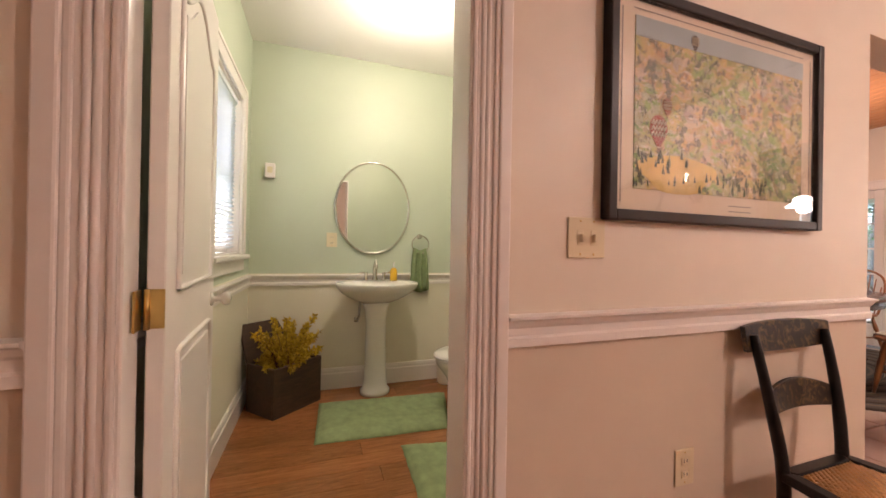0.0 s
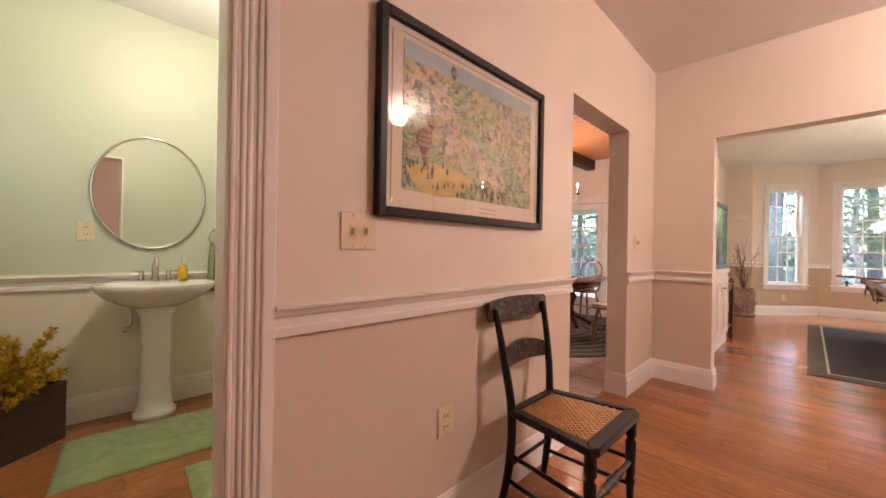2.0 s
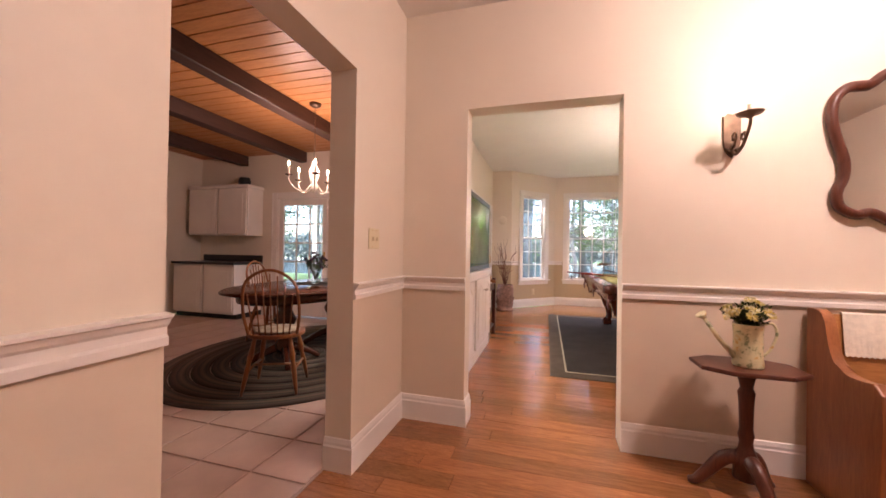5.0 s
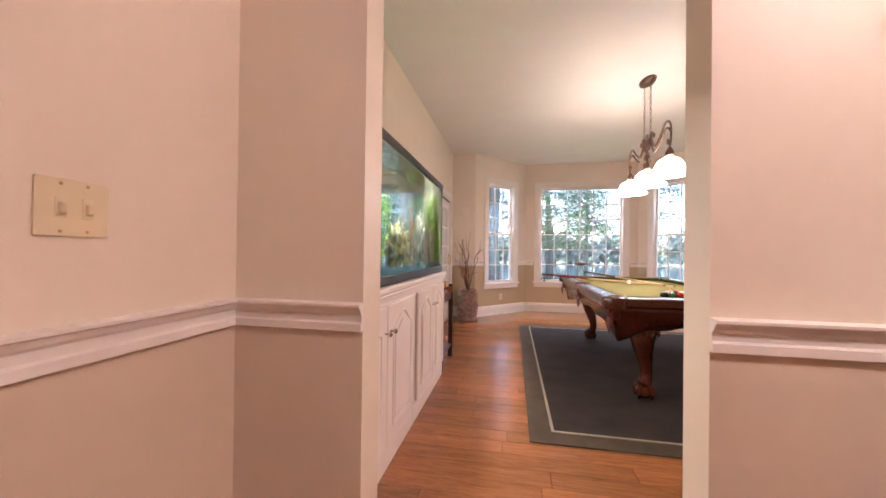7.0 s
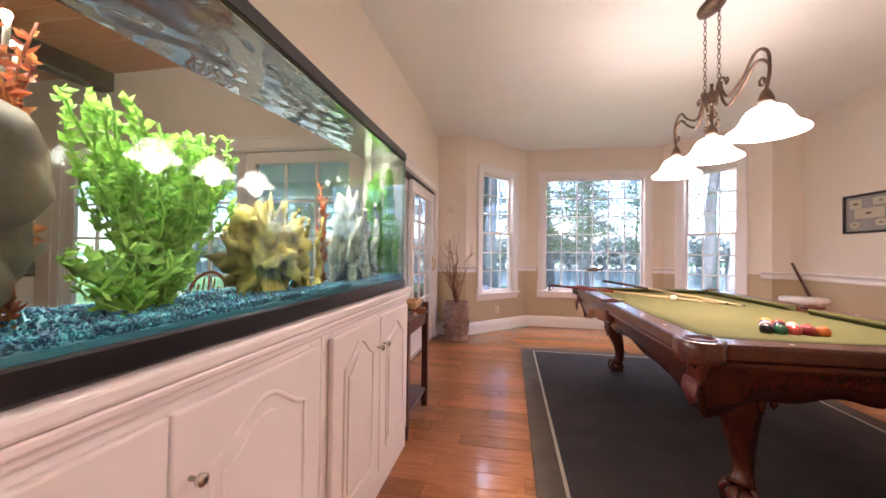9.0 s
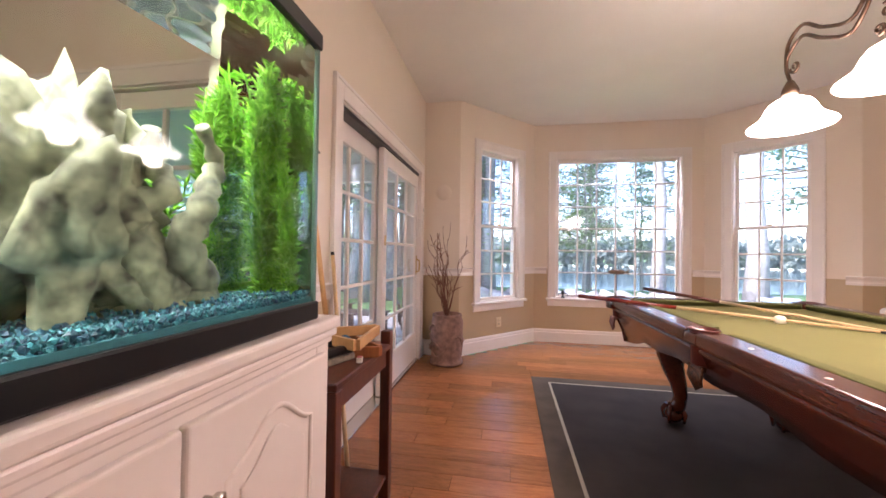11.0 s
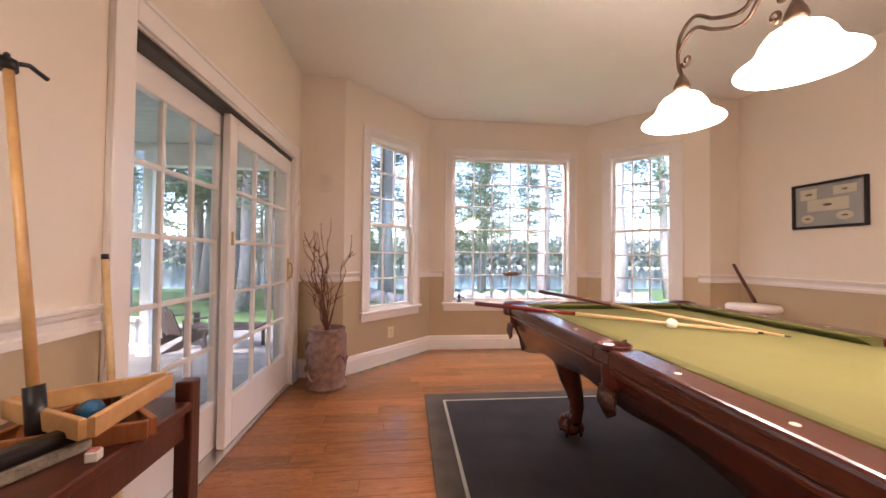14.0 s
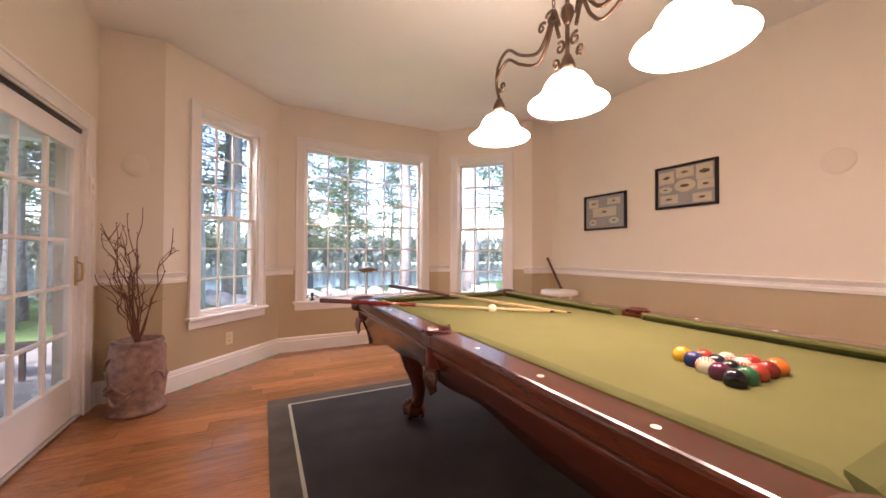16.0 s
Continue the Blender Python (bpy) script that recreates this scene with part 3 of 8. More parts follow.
part("head_rail", bx((0.02, -0.055, 2.055), (0.64, -0.015, 2.083), 0.003), M_SLAT, w4)

# ---- wall plates ----
def plate(name, at, turn, gang, label, cat, rocker=True):
    """A cover plate on a wall; local x along the wall, y out of it."""
    t = thing(name, label, cat, at, turn)
    w = 0.036 + 0.046 * gang
    part("cover", bx((-w / 2, 0, -0.058), (w / 2, 0.006, 0.058), 0.003, 2), M_IVORY, t)
    for g in range(gang):
        x = (g - (gang - 1) / 2) * 0.046
        if cat == "switch":
            part("toggle", bx((x - 0.005, 0.005, -0.012), (x + 0.005, 0.018, 0.010), 0.002), M_IVORY, t)
            part("surround", bx((x - 0.010, 0.005, -0.021), (x + 0.010, 0.0072, 0.021), 0.001), M_IVORY, t)
        else:
            for z in (-0.021, 0.021):
                bm = B()
                box(bm, (x - 0.017, 0.005, z - 0.014), (x + 0.017, 0.008, z + 0.014), 0.003)
                part("socket", bm, M_IVORY, t)
                bm = B()
                box(bm, (x - 0.008, 0.0075, z - 0.005), (x - 0.005, 0.0086, z + 0.006))
                box(bm, (x + 0.005, 0.0075, z - 0.005), (x + 0.008, 0.0086, z + 0.006))
                part("slot", bm, M_BLACK, t)
        for z in (-0.047, 0.047):
            part("screw", bx((x - 0.003, 0.005, z - 0.003), (x + 0.003, 0.0072, z + 0.003), 0.001), M_BRASS, t)
    return t


plate("light_switch", (HX, 0.813, 1.173), -90, 2, "ivory double light switch plate on the hall wall", "switch")
plate("light_switch", (HX, 3.415, 1.20), -90, 2, "ivory double light switch plate on the hall wall", "switch")
plate("wall_outlet", (HX, 1.212, 0.45), -90, 1, "ivory duplex wall outlet above the hall baseboard", "outlet")
plate("wall_outlet", (-3.02, 0.196, 1.198), -90, 1, "ivory duplex wall outlet beside the oval mirror", "outlet")
at, rz = place((BM_, BY), (BL, STY), DL - 0.62)
plate("wall_outlet", (at[0], at[1], 0.31), rz, 1, "ivory duplex wall outlet under the bay window", "outlet")
# ---- game room ----
PX0, PX1, PY0, PY1, PZ = 0.715, 2.075, 5.54, 8.09, 0.80
M_FELT = plain("olive_green_felt", (0.150, 0.146, 0.056), 0.9, var=0.05, scale=5, bump=0.25, fine=600, spec=0.1)
# the bed's felt again, darkened to paint in shade on the cushion noses
M_FELTSHADE = plain("shaded_olive_felt", (0.115, 0.118, 0.042), 0.9, var=0.06, scale=8, bump=0.25, fine=600, spec=0.1)
M_LEATHER = plain("dark_red_leather", (0.10, 0.018, 0.012), 0.4, var=0.2, scale=30, bump=0.3)
M_PEARL = plain("pearl_inlay", (0.80, 0.76, 0.68), 0.25, var=0.05)

pt = thing("pool_table", "carved cherry pool table with olive felt on a dark rug", "pool table", (0, 0, 0))
RW = 0.115
part("playing_bed", bx((PX0 + 0.10, PY0 + 0.10, 0.735), (PX1 - 0.10, PY1 - 0.10, 0.765)), M_FELT, pt, "olive green felt bed")
midy = (PY0 + PY1) / 2
gap = 0.075


def rail_piece(x0, y0, x1, y1):
    bm = B()
    box(bm, (x0, y0, 0.735), (x1, y1, PZ), 0.014, 3)
    return part("top_rail", bm, M_CHERRY, pt, "polished cherry rail")


for xa, xb in ((PX0, PX0 + RW), (PX1 - RW, PX1)):
    rail_piece(xa, PY0 + 0.02, xb, midy - gap * 0.55)
    rail_piece(xa, midy + gap * 0.55, xb, PY1 - 0.02)
for ya, yb in ((PY0, PY0 + RW), (PY1 - RW, PY1)):
    rail_piece(PX0 + 0.125, ya, PX1 - 0.125, yb)
for cx in (PX0 + 0.065, PX1 - 0.065):
    for cy in (PY0 + 0.065, PY1 - 0.065):
        bm = B()
        lathe(bm, [(0.088, 0.72), (0.092, 0.735), (0.092, 0.795), (0.084, 0.803), (0.056, 0.803), (0.050, 0.795), (0.048, 0.72)], (cx, cy, 0), 24, caps=False)
        part("corner_block", bm, M_CHERRY, pt)
        bm = B()
        lathe(bm, [(0.050, 0.801), (0.056, 0.806), (0.050, 0.808), (0.046, 0.78), (0.044, 0.66), (0.02, 0.64)], (cx, cy, 0), 18, caps=False)
        part("pocket", bm, M_LEATHER, pt, "dark red leather pocket")
for cx in (PX0 + 0.055, PX1 - 0.055):
    bm = B()
    lathe(bm, [(0.054, 0.799), (0.060, 0.806), (0.054, 0.809), (0.048, 0.78), (0.046, 0.66), (0.02, 0.64)], (cx, midy, 0), 18, caps=False)
    part("pocket", bm, M_LEATHER, pt, "dark red leather pocket")
    bm = B()
    box(bm, (cx - 0.055, midy - 0.06, 0.735), (cx + 0.0, midy + 0.06, 0.792), 0.012, 2)
    part("side_block", bm, M_CHERRY, pt)
CW = 0.052


def cushion(a, b, inward):
    """A cushion of triangular section from a to b."""
    a, b, n = Vector(a), Vector(b), Vector(inward)
    d = (b - a).normalized()
    bm = B()
    rows = []
    for p, s in ((a, 1), (b, -1)):
        rows.append([bm.verts.new((*(p + n * dep + d * s * dep * 0.9), z)) for dep, z in ((0, 0.765), (0, 0.799), (0.012, 0.802), (CW, 0.798), (CW, 0.790), (0.02, 0.765))])
    for i in range(6):
        j = (i + 1) % 6
        bm.faces.new((rows[0][i], rows[0][j], rows[1][j], rows[1][i]))
    bm.faces.new(rows[0][::-1])
    bm.faces.new(rows[1])
    part("cushion", bm, M_FELTSHADE, pt, "green felt cushion")


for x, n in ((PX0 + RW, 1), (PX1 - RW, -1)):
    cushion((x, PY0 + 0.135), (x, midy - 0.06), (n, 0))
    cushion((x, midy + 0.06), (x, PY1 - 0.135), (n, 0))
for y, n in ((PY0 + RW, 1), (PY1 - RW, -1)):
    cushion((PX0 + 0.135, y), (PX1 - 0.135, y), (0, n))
def sight_disc(x, y):
    bm = B()
    lathe(bm, [(0.0095, PZ - 0.001), (0.0095, PZ + 0.0008), (0.008, PZ + 0.0014)], (x, y, 0), 16)
    return bm


for x in (PX0 + 0.055, PX1 - 0.055):
    for k in range(8):
        if k not in (0, 4):
            y = PY0 + 0.065 + (PY1 - PY0 - 0.13) * k / 8
            part("sight", sight_disc(x, y), M_PEARL, pt, "pearl sight inlay")
for y in (PY0 + 0.055, PY1 - 0.055):
    for k in range(1, 4):
        x = PX0 + 0.065 + (PX1 - PX0 - 0.13) * k / 4
        part("sight", sight_disc(x, y), M_PEARL, pt, "pearl sight inlay")


def apron(a, b, inward):
    """A slanting side board with a scalloped lower edge and a raised band."""
    a, b, n = Vector((*a, 0)), Vector((*b, 0)), Vector((*inward, 0))
    bm, rows, m = B(), [], 40
    for i in range(m + 1):
        s = i / m
        e = abs(2 * s - 1)
        low = 0.585 - 0.105 * max(0.0, (e - 0.35) / 0.65) ** 1.6 - 0.012 * math.cos(e * 14)
        p = a + (b - a) * s
        k = 1 - 2 * s
        sec = []
        for dep, z in ((0.025, 0.735), (0.018, 0.715), (0.030, 0.700), (0.045, 0.66), (0.085, max(low, 0.56)), (0.100, low), (0.130, low), (0.060, 0.735)):
            q = p + n * dep + (b - a).normalized() * dep * k * 0.9
            sec.append(bm.verts.new((q.x, q.y, z)))
        rows.append(sec)
    for r0, r1 in zip(rows, rows[1:]):
        for i in range(8):
            j = (i + 1) % 8
            f = bm.faces.new((r0[i], r0[j], r1[j], r1[i]))
            f.smooth = True
    bm.faces.new(rows[0][::-1])
    bm.faces.new(rows[-1])
    part("apron", bm, M_CHERRY, pt)


apron((PX0, PY0), (PX0, PY1), (1, 0))
apron((PX1, PY1), (PX1, PY0), (-1, 0))
apron((PX1, PY0), (PX0, PY0), (0, 1))
apron((PX0, PY1), (PX1, PY1), (0, -1))
for lx, sx in ((1.075, -1), (1.695, 1)):
    for ly, sy in ((5.87, -1), (7.76, 1)):
        bm = B()
        path, rad = [], []
        for z, o, r in ((0.60, 0.01, 0.105), (0.52, 0.028, 0.098), (0.45, 0.034, 0.085), (0.36, 0.022, 0.066), (0.27, 0.0, 0.050), (0.19, -0.010, 0.042), (0.13, -0.002, 0.044), (0.10, 0.012, 0.055)):
            path.append((lx + sx * o, ly + sy * o, z))
            rad.append(r)
        tube(bm, path, rad, 14)
        leg = part("leg", bm, M_CHERRY, pt, "carved cabriole leg")
        bm = B()
        blob(bm, (lx + sx * 0.018, ly + sy * 0.018, 0.058), 0.062, 0.05, 2, 1, (1, 1, 0.88))
        for q in range(4):
            a_ = radians(45 + 90 * q)
            cx, cy = lx + sx * 0.018, ly + sy * 0.018
            tube(bm, [(cx + 0.045 * math.cos(a_), cy + 0.045 * math.sin(a_), 0.115), (cx + 0.070 * math.cos(a_), cy + 0.070 * math.sin(a_), 0.070), (cx + 0.062 * math.cos(a_), cy + 0.062 * math.sin(a_), 0.014)], [0.016, 0.015, 0.009], 8)
        part("claw_foot", bm, M_CHERRY, leg, "ball and claw foot")
        bm = B()
        for q in range(7):
            a_ = radians(-60 + 20 * q)
            dx, dy = sx * math.cos(a_) * 0.7 - sy * 0 + 0, sy * math.cos(a_) * 0.7
            ox, oy = -sy * math.sin(a_) * 0.10, sx * math.sin(a_) * 0.10
            blob(bm, (lx + dx * 0.13 + ox, ly + dy * 0.13 + oy, 0.53 - 0.02 * (q % 2)), 0.022, 0.2, 1, q, (0.7, 0.7, 1.5))
        part("carving", bm, M_CHERRY, leg, "carved leaf on the knee")
M_GOLD = plain("brass_fringe", (0.075, 0.026, 0.010), 0.35, 0.4, var=0.9, scale=60)
for cx, sx in ((PX0 + 0.035, -1), (PX1 - 0.035, 1)):
    for cy in (PY0 + 0.05, midy, PY1 - 0.05):
        bm = B()
        box(bm, (cx - 0.015, cy - 0.045, 0.630), (cx + 0.012, cy + 0.045, 0.655), 0.008, 2)
        rnd = random.Random(int(cy * 10))
        for k in range(11):
            y = cy - 0.05 + k * 0.010
            tube(bm, [(cx + sx * 0.008, y, 0.65), (cx + sx * 0.016, y, 0.60), (cx + sx * 0.010, y, 0.545 + 0.03 * abs(k - 5) / 5)], [0.006, 0.007, 0.004], 6)
        part("pocket_fringe", bm, M_GOLD if cy == midy else M_LEATHER, pt, "tasselled pocket fringe")

# balls: triangle with its tip towards the bay
BALLS = [(0.75, 0.42, 0.03), (0.02, 0.03, 0.12), (0.45, 0.04, 0.02), (0.70, 0.66, 0.50), (0.03, 0.025, 0.05), (0.72, 0.66, 0.48),
         (0.10, 0.02, 0.05), (0.012, 0.012, 0.013), (0.72, 0.65, 0.50), (0.45, 0.03, 0.02), (0.012, 0.012, 0.013), (0.03, 0.14, 0.06), (0.42, 0.05, 0.03), (0.24, 0.02, 0.02), (0.66, 0.16, 0.03)]


def ball(name, at, c, stripe, i):
    t = thing(name, "glossy pool ball resting on the olive felt", "pool ball", at, group="pool balls on the table")
    bm = B()
    bmesh.ops.create_uvsphere(bm, u_segments=20, v_segments=12, radius=0.0286)
    for f in bm.faces:
        f.smooth = True
    m = plain("ball_colour_%d" % i, c, 0.08, var=0.03, bump=0.0)
    part("ball_body", bm, m, t)
    if stripe:
        bm = B()
        lathe(bm, [(0.0252, -0.0138), (0.0278, -0.007), (0.02875, 0), (0.0278, 0.007), (0.0252, 0.0138)], n=20, caps=False)
        for v in bm.verts:
            v.co = pose(0, 0, 0, 30 + 40 * i, 25 * i, 0) @ v.co
        part("stripe", bm, plain("ball_stripe_%d" % i, (0.5, 0.05, 0.03), 0.08, var=0.03, bump=0.0), t)
    return t


k = 0
for row in range(5):
    for j in range(row + 1):
        stripe = BALLS[k][0] > 0.65 and k in (3, 5, 8)
        ball("pool_ball", (1.368 + (j - row / 2) * 0.0574, 6.203 - row * 0.0498, 0.765 + 0.0286), BALLS[k], stripe, k)
        k += 1
ball("cue_ball", (1.374, 7.309, 0.7936), (0.80, 0.74, 0.58), False, 99)["label"] = "ivory white cue ball lying beside the cues"


def cue_stick(a, b, label, butt_mat, shaft_mat, group="pool cues", r0=0.0145, r1=0.006, cut=0.42):
    a, b = Vector(a), Vector(b)
    t = thing("pool_cue", label, "pool cue", a, group=group)
    def run(s0, s1):
        return [(b - a) * s0, (b - a) * s1]
    rr = lambda s: r0 + (r1 - r0) * s
    bm = B()
    tube(bm, run(0.0, cut), [rr(0), rr(cut)], 12)
    part("butt", bm, butt_mat, t)
    bm = B()
    tube(bm, run(cut, 0.985), [rr(cut), rr(0.985)], 12)
    part("shaft", bm, shaft_mat, t)
    bm = B()
    tube(bm, run(0.985, 1.0), [rr(0.985), rr(1.0)], 10)
    part("tip", bm, M_BLACK, t, "dark leather tip")
    return t


M_MAPLE = grain("pale_maple", (0.55, 0.36, 0.17), (0.72, 0.52, 0.29), 0.3, (6, 6, 6), 3, bump=0.02)
M_REDB = plain("dark_red_lacquer", (0.16, 0.018, 0.012), 0.2, var=0.2)
cue_stick((0.455, 7.84, 0.832), (1.68, 7.115, 0.785), "pool cue with a dark red butt lying across the rail", M_REDB, M_MAPLE)
cue_stick((1.10, 8.44, 0.850), (1.757, 7.056, 0.778), "pool cue with a dark red butt lying across the end rail", M_DARKW, M_MAPLE)

# rug under the table
M_RUG = plain("charcoal_woven_rug", (0.052, 0.041, 0.038), 0.85, var=0.2, scale=4, bump=0.6, fine=260, spec=0.15)
M_RUGB = plain("taupe_rug_edge", (0.10, 0.075, 0.055), 0.85, var=0.2, scale=6, bump=0.6, fine=260, spec=0.15)
M_RUGL = plain("cream_rug_line", (0.42, 0.36, 0.27), 0.85, var=0.1, bump=0.4, fine=260)
RX0, RX1, RY0, RY1 = 0.172, 2.60, 5.035, 8.525
rug = thing("area_rug", "charcoal woven rug with a cream border line", "rug", (0, 0, 0))
part("edge_band", bx((RX0, RY0, 0.0), (RX1, RY1, 0.009), 0.003), M_RUGB, rug)
part("field", bx((RX0 + 0.155, RY0 + 0.155, 0.009), (RX1 - 0.155, RY1 - 0.155, 0.0125)), M_RUG, rug)
for lo, hi in (((RX0 + 0.137, RY0 + 0.137), (RX0 + 0.155, RY1 - 0.137)), ((RX1 - 0.155, RY0 + 0.137), (RX1 - 0.137, RY1 - 0.137)),
               ((RX0 + 0.155, RY0 + 0.137), (RX1 - 0.155, RY0 + 0.155)), ((RX0 + 0.155, RY1 - 0.155), (RX1 - 0.155, RY1 - 0.137))):
    part("border_line", bx((*lo, 0.009), (*hi, 0.013)), M_RUGL, rug)
pt.location.z = 0.0125

# lamp over the table
M_SHADE = glow("lit_alabaster_glass", (1.0, 0.90, 0.76), 2.3)
lampx, lampy = 1.345, 6.68
pl = thing("billiard_lamp", "bronze three-light billiard lamp with glowing white glass shades", "lamp", (lampx, lampy, GC))
bm = B()
lathe(bm, [(0.02, -0.035), (0.06, -0.03), (0.085, -0.018), (0.092, 0.0)], n=28, scale=(0.75, 1.5))
part("ceiling_plate", bm, M_BRONZE, pl)
HUB = 2.20 - GC
for sy in (-0.085, 0.085):
    bm = B()
    zz = -0.03
    k = 0
    while zz > HUB + 0.05:
        pts = []
        for q in range(9):
            a_ = 2 * math.pi * q / 8
            u, w = 0.009 * math.cos(a_), 0.019 * math.sin(a_)
            pts.append((u if k % 2 else 0, sy + (0 if k % 2 else u), zz - 0.019 + w))
        tube(bm, pts, 0.0026, 5, False)
        zz -= 0.031
        k += 1
    part("chain", bm, M_BRONZE, pl)
bm = B()
tube(bm, [(0, 0, HUB + 0.09), (0, 0, HUB - 0.26)], 0.010, 10)
lathe(bm, [(0.010, 0.05), (0.026, 0.03), (0.030, 0.0), (0.018, -0.03), (0.010, -0.05)], (0, 0, HUB), 14)
part("hub", bm, M_BRONZE, pl)


def spiral(cx, cz, r, a0, turns, sgn, n=18):
    out = []
    for i in range(n + 1):
        s = i / n
        a_ = a0 + sgn * turns * 2 * math.pi * s
        out.append((0, cx + r * (1 - 0.75 * s) * math.cos(a_), cz + r * (1 - 0.75 * s) * math.sin(a_)))
    return out


def curve(pts, n=8):
    """A smooth line through points."""
    ps = [Vector(p) for p in pts]
    out = []
    for i in range(len(ps) - 1):
        p0, p1, p2, p3 = ps[max(i - 1, 0)], ps[i], ps[i + 1], ps[min(i + 2, len(ps) - 1)]
        for j in range(n):
            t = j / n
            out.append(0.5 * ((2 * p1) + (p2 - p0) * t + (2 * p0 - 5 * p1 + 4 * p2 - p3) * t * t + (3 * p1 - p0 - 3 * p2 + p3) * t ** 3))
    return out + [ps[-1]]


for sg in (-1, 1):
    for off, nm in ((0.0, 1), (-0.055, 0)):
        bm = B()
        tube(bm, curve([(0, sg * 0.05, HUB - 0.02 + off), (0, sg * 0.085, HUB + 0.07 + off), (0, sg * 0.13, HUB - 0.02 + off), (0, sg * 0.20, HUB - 0.075 + off), (0, sg * 0.33, HUB - 0.02 + off * 0.9),
                            (0, sg * 0.44, HUB + 0.06 + off), (0, sg * 0.53, HUB + 0.015 + off), (0, sg * 0.545, HUB - 0.10), (0, sg * 0.52, HUB - 0.18)]), 0.0085, 8)
        part("scroll_arm", bm, M_BRONZE, pl)
    for cy, cz, r, a0, sn in ((0.105, HUB + 0.045, 0.038, 0.5, 1), (0.165, HUB + 0.03, 0.026, 2.6, -1), (0.49, HUB - 0.12, 0.032, 0.0, -1), (0.045, HUB - 0.13, 0.030, 1.2, 1), (0.075, HUB - 0.19, 0.024, -1.6, -1)):
        bm = B()
        tube(bm, [(x, sg * y, z) for x, y, z in spiral(cy, cz, r, a0, 1.15, sn)], [0.0075 - 0.003 * i / 18 for i in range(19)], 7)
        part("scroll", bm, M_BRONZE, pl)
SH = 1.78 - GC
for dy in (-0.52, 0.0, 0.52):
    bm = B()
    lathe(bm, [(0.014, SH + 0.24), (0.030, SH + 0.205), (0.036, SH + 0.185), (0.032, SH + 0.165)], (0, dy, 0), 16)
    fit_ = part("fitter", bm, M_BRONZE, pl)
    bm = B()
    prof = [(0.034, 0.172), (0.062, 0.165), (0.092, 0.145), (0.112, 0.115), (0.124, 0.085), (0.140, 0.058), (0.168, 0.034), (0.192, 0.016), (0.197, 0.006), (0.192, 0.0), (0.165, 0.020), (0.135, 0.046), (0.112, 0.085), (0.085, 0.135), (0.050, 0.155), (0.034, 0.160)]
    lathe(bm, [(r * 0.88, z * 0.84) for r, z in prof], (0, dy, SH + 0.008), 36, caps=False)
    part("shade", bm, M_SHADE, pl, "lit white bell-shaped glass shade")

# aquarium on its cabinet
TX0, TX1, TY0, TY1, TZ0, TZ1 = -1.10, -0.560, 4.035, 6.005, 0.945, 1.715
M_TGLASS = clear("aquarium_glass", (0.95, 0.99, 0.97), 1.5, 0.25)
M_TEDGE = plain("green_glass_edge", (0.12, 0.22, 0.18), 0.15, var=0.1)
aq = thing("aquarium", "long glass aquarium with plants and teal gravel, on a cabinet", "aquarium", (0, 0, 0))
part("bottom_rim", bx((TX0, TY0, TZ0), (TX1 + 0.004, TY1 + 0.004, TZ0 + 0.048), 0.004), M_BLACK, aq)
for lo, hi in (((TX1 - 0.016, TY0, TZ1 - 0.045), (TX1 + 0.004, TY1 + 0.004, TZ1)), ((TX0, TY0, TZ1 - 0.045), (TX0 + 0.02, TY1, TZ1)),
               ((TX0 + 0.02, TY1 - 0.016, TZ1 - 0.045), (TX1 - 0.016, TY1 + 0.004, TZ1)), ((TX0 + 0.02, TY0, TZ1 - 0.045), (TX1 - 0.016, TY0 + 0.02, TZ1))):
    part("top_rim", bx(lo, hi, 0.003), M_BLACK, aq)
for nm, lo, hi in (("front_pane", (TX1 - 0.006, TY0 + 0.004, TZ0 + 0.048), (TX1 - 0.003, TY1 - 0.004, TZ1 - 0.045)), ("back_pane", (TX0 + 0.004, TY0 + 0.01, TZ0 + 0.048), (TX0 + 0.007, TY1 - 0.01, TZ1 - 0.045)),
                   ("end_pane", (TX0 + 0.01, TY1 - 0.004, TZ0 + 0.048), (TX1 - 0.008, TY1 - 0.001, TZ1 - 0.045)), ("end_pane", (TX0 + 0.01, TY0 + 0.001, TZ0 + 0.048), (TX1 - 0.008, TY0 + 0.004, TZ1 - 0.045))):
    part(nm, bx(lo, hi), M_TGLASS, aq).visible_shadow = False
for y in (TY0 + 0.006, TY1 - 0.006):
    part("glass_edge", bx((TX1 - 0.018, y - 0.006, TZ0 + 0.048), (TX1 - 0.002, y + 0.006, TZ1 - 0.045), 0.002), M_TEDGE, aq, "green edge of the thick glass")
WX0, WX1, WY0, WY1, WB, WT = TX0 + 0.010, TX1 - 0.0085, TY0 + 0.007, TY1 - 0.007, TZ0 + 0.050, TZ1 - 0.050
wv, wf = [(x, y, z) for z in (WB, WT) for y in (WY0, WY1) for x in (WX0, WX1)], [[0, 2, 3, 1], [0, 1, 5, 4], [1, 3, 7, 5], [3, 2, 6, 7], [2, 0, 4, 6]]
NXW, NYW = 26, 96
for j in range(NYW + 1):
    for i in range(NXW + 1):
        x, y = WX0 + (WX1 - WX0) * i / NXW, WY0 + (WY1 - WY0) * j / NYW
        edge = min(1.0, 8 * min(i / NXW, 1 - i / NXW, 3 * j / NYW, 3 - 3 * j / NYW))
        stir = 0.0022 + 0.0045 * math.exp(-((y - WY0) / 0.45) ** 2)
        wv.append((x, y, WT + edge * stir * noise.noise(Vector((x * 14, y * 14, 1.0)))))
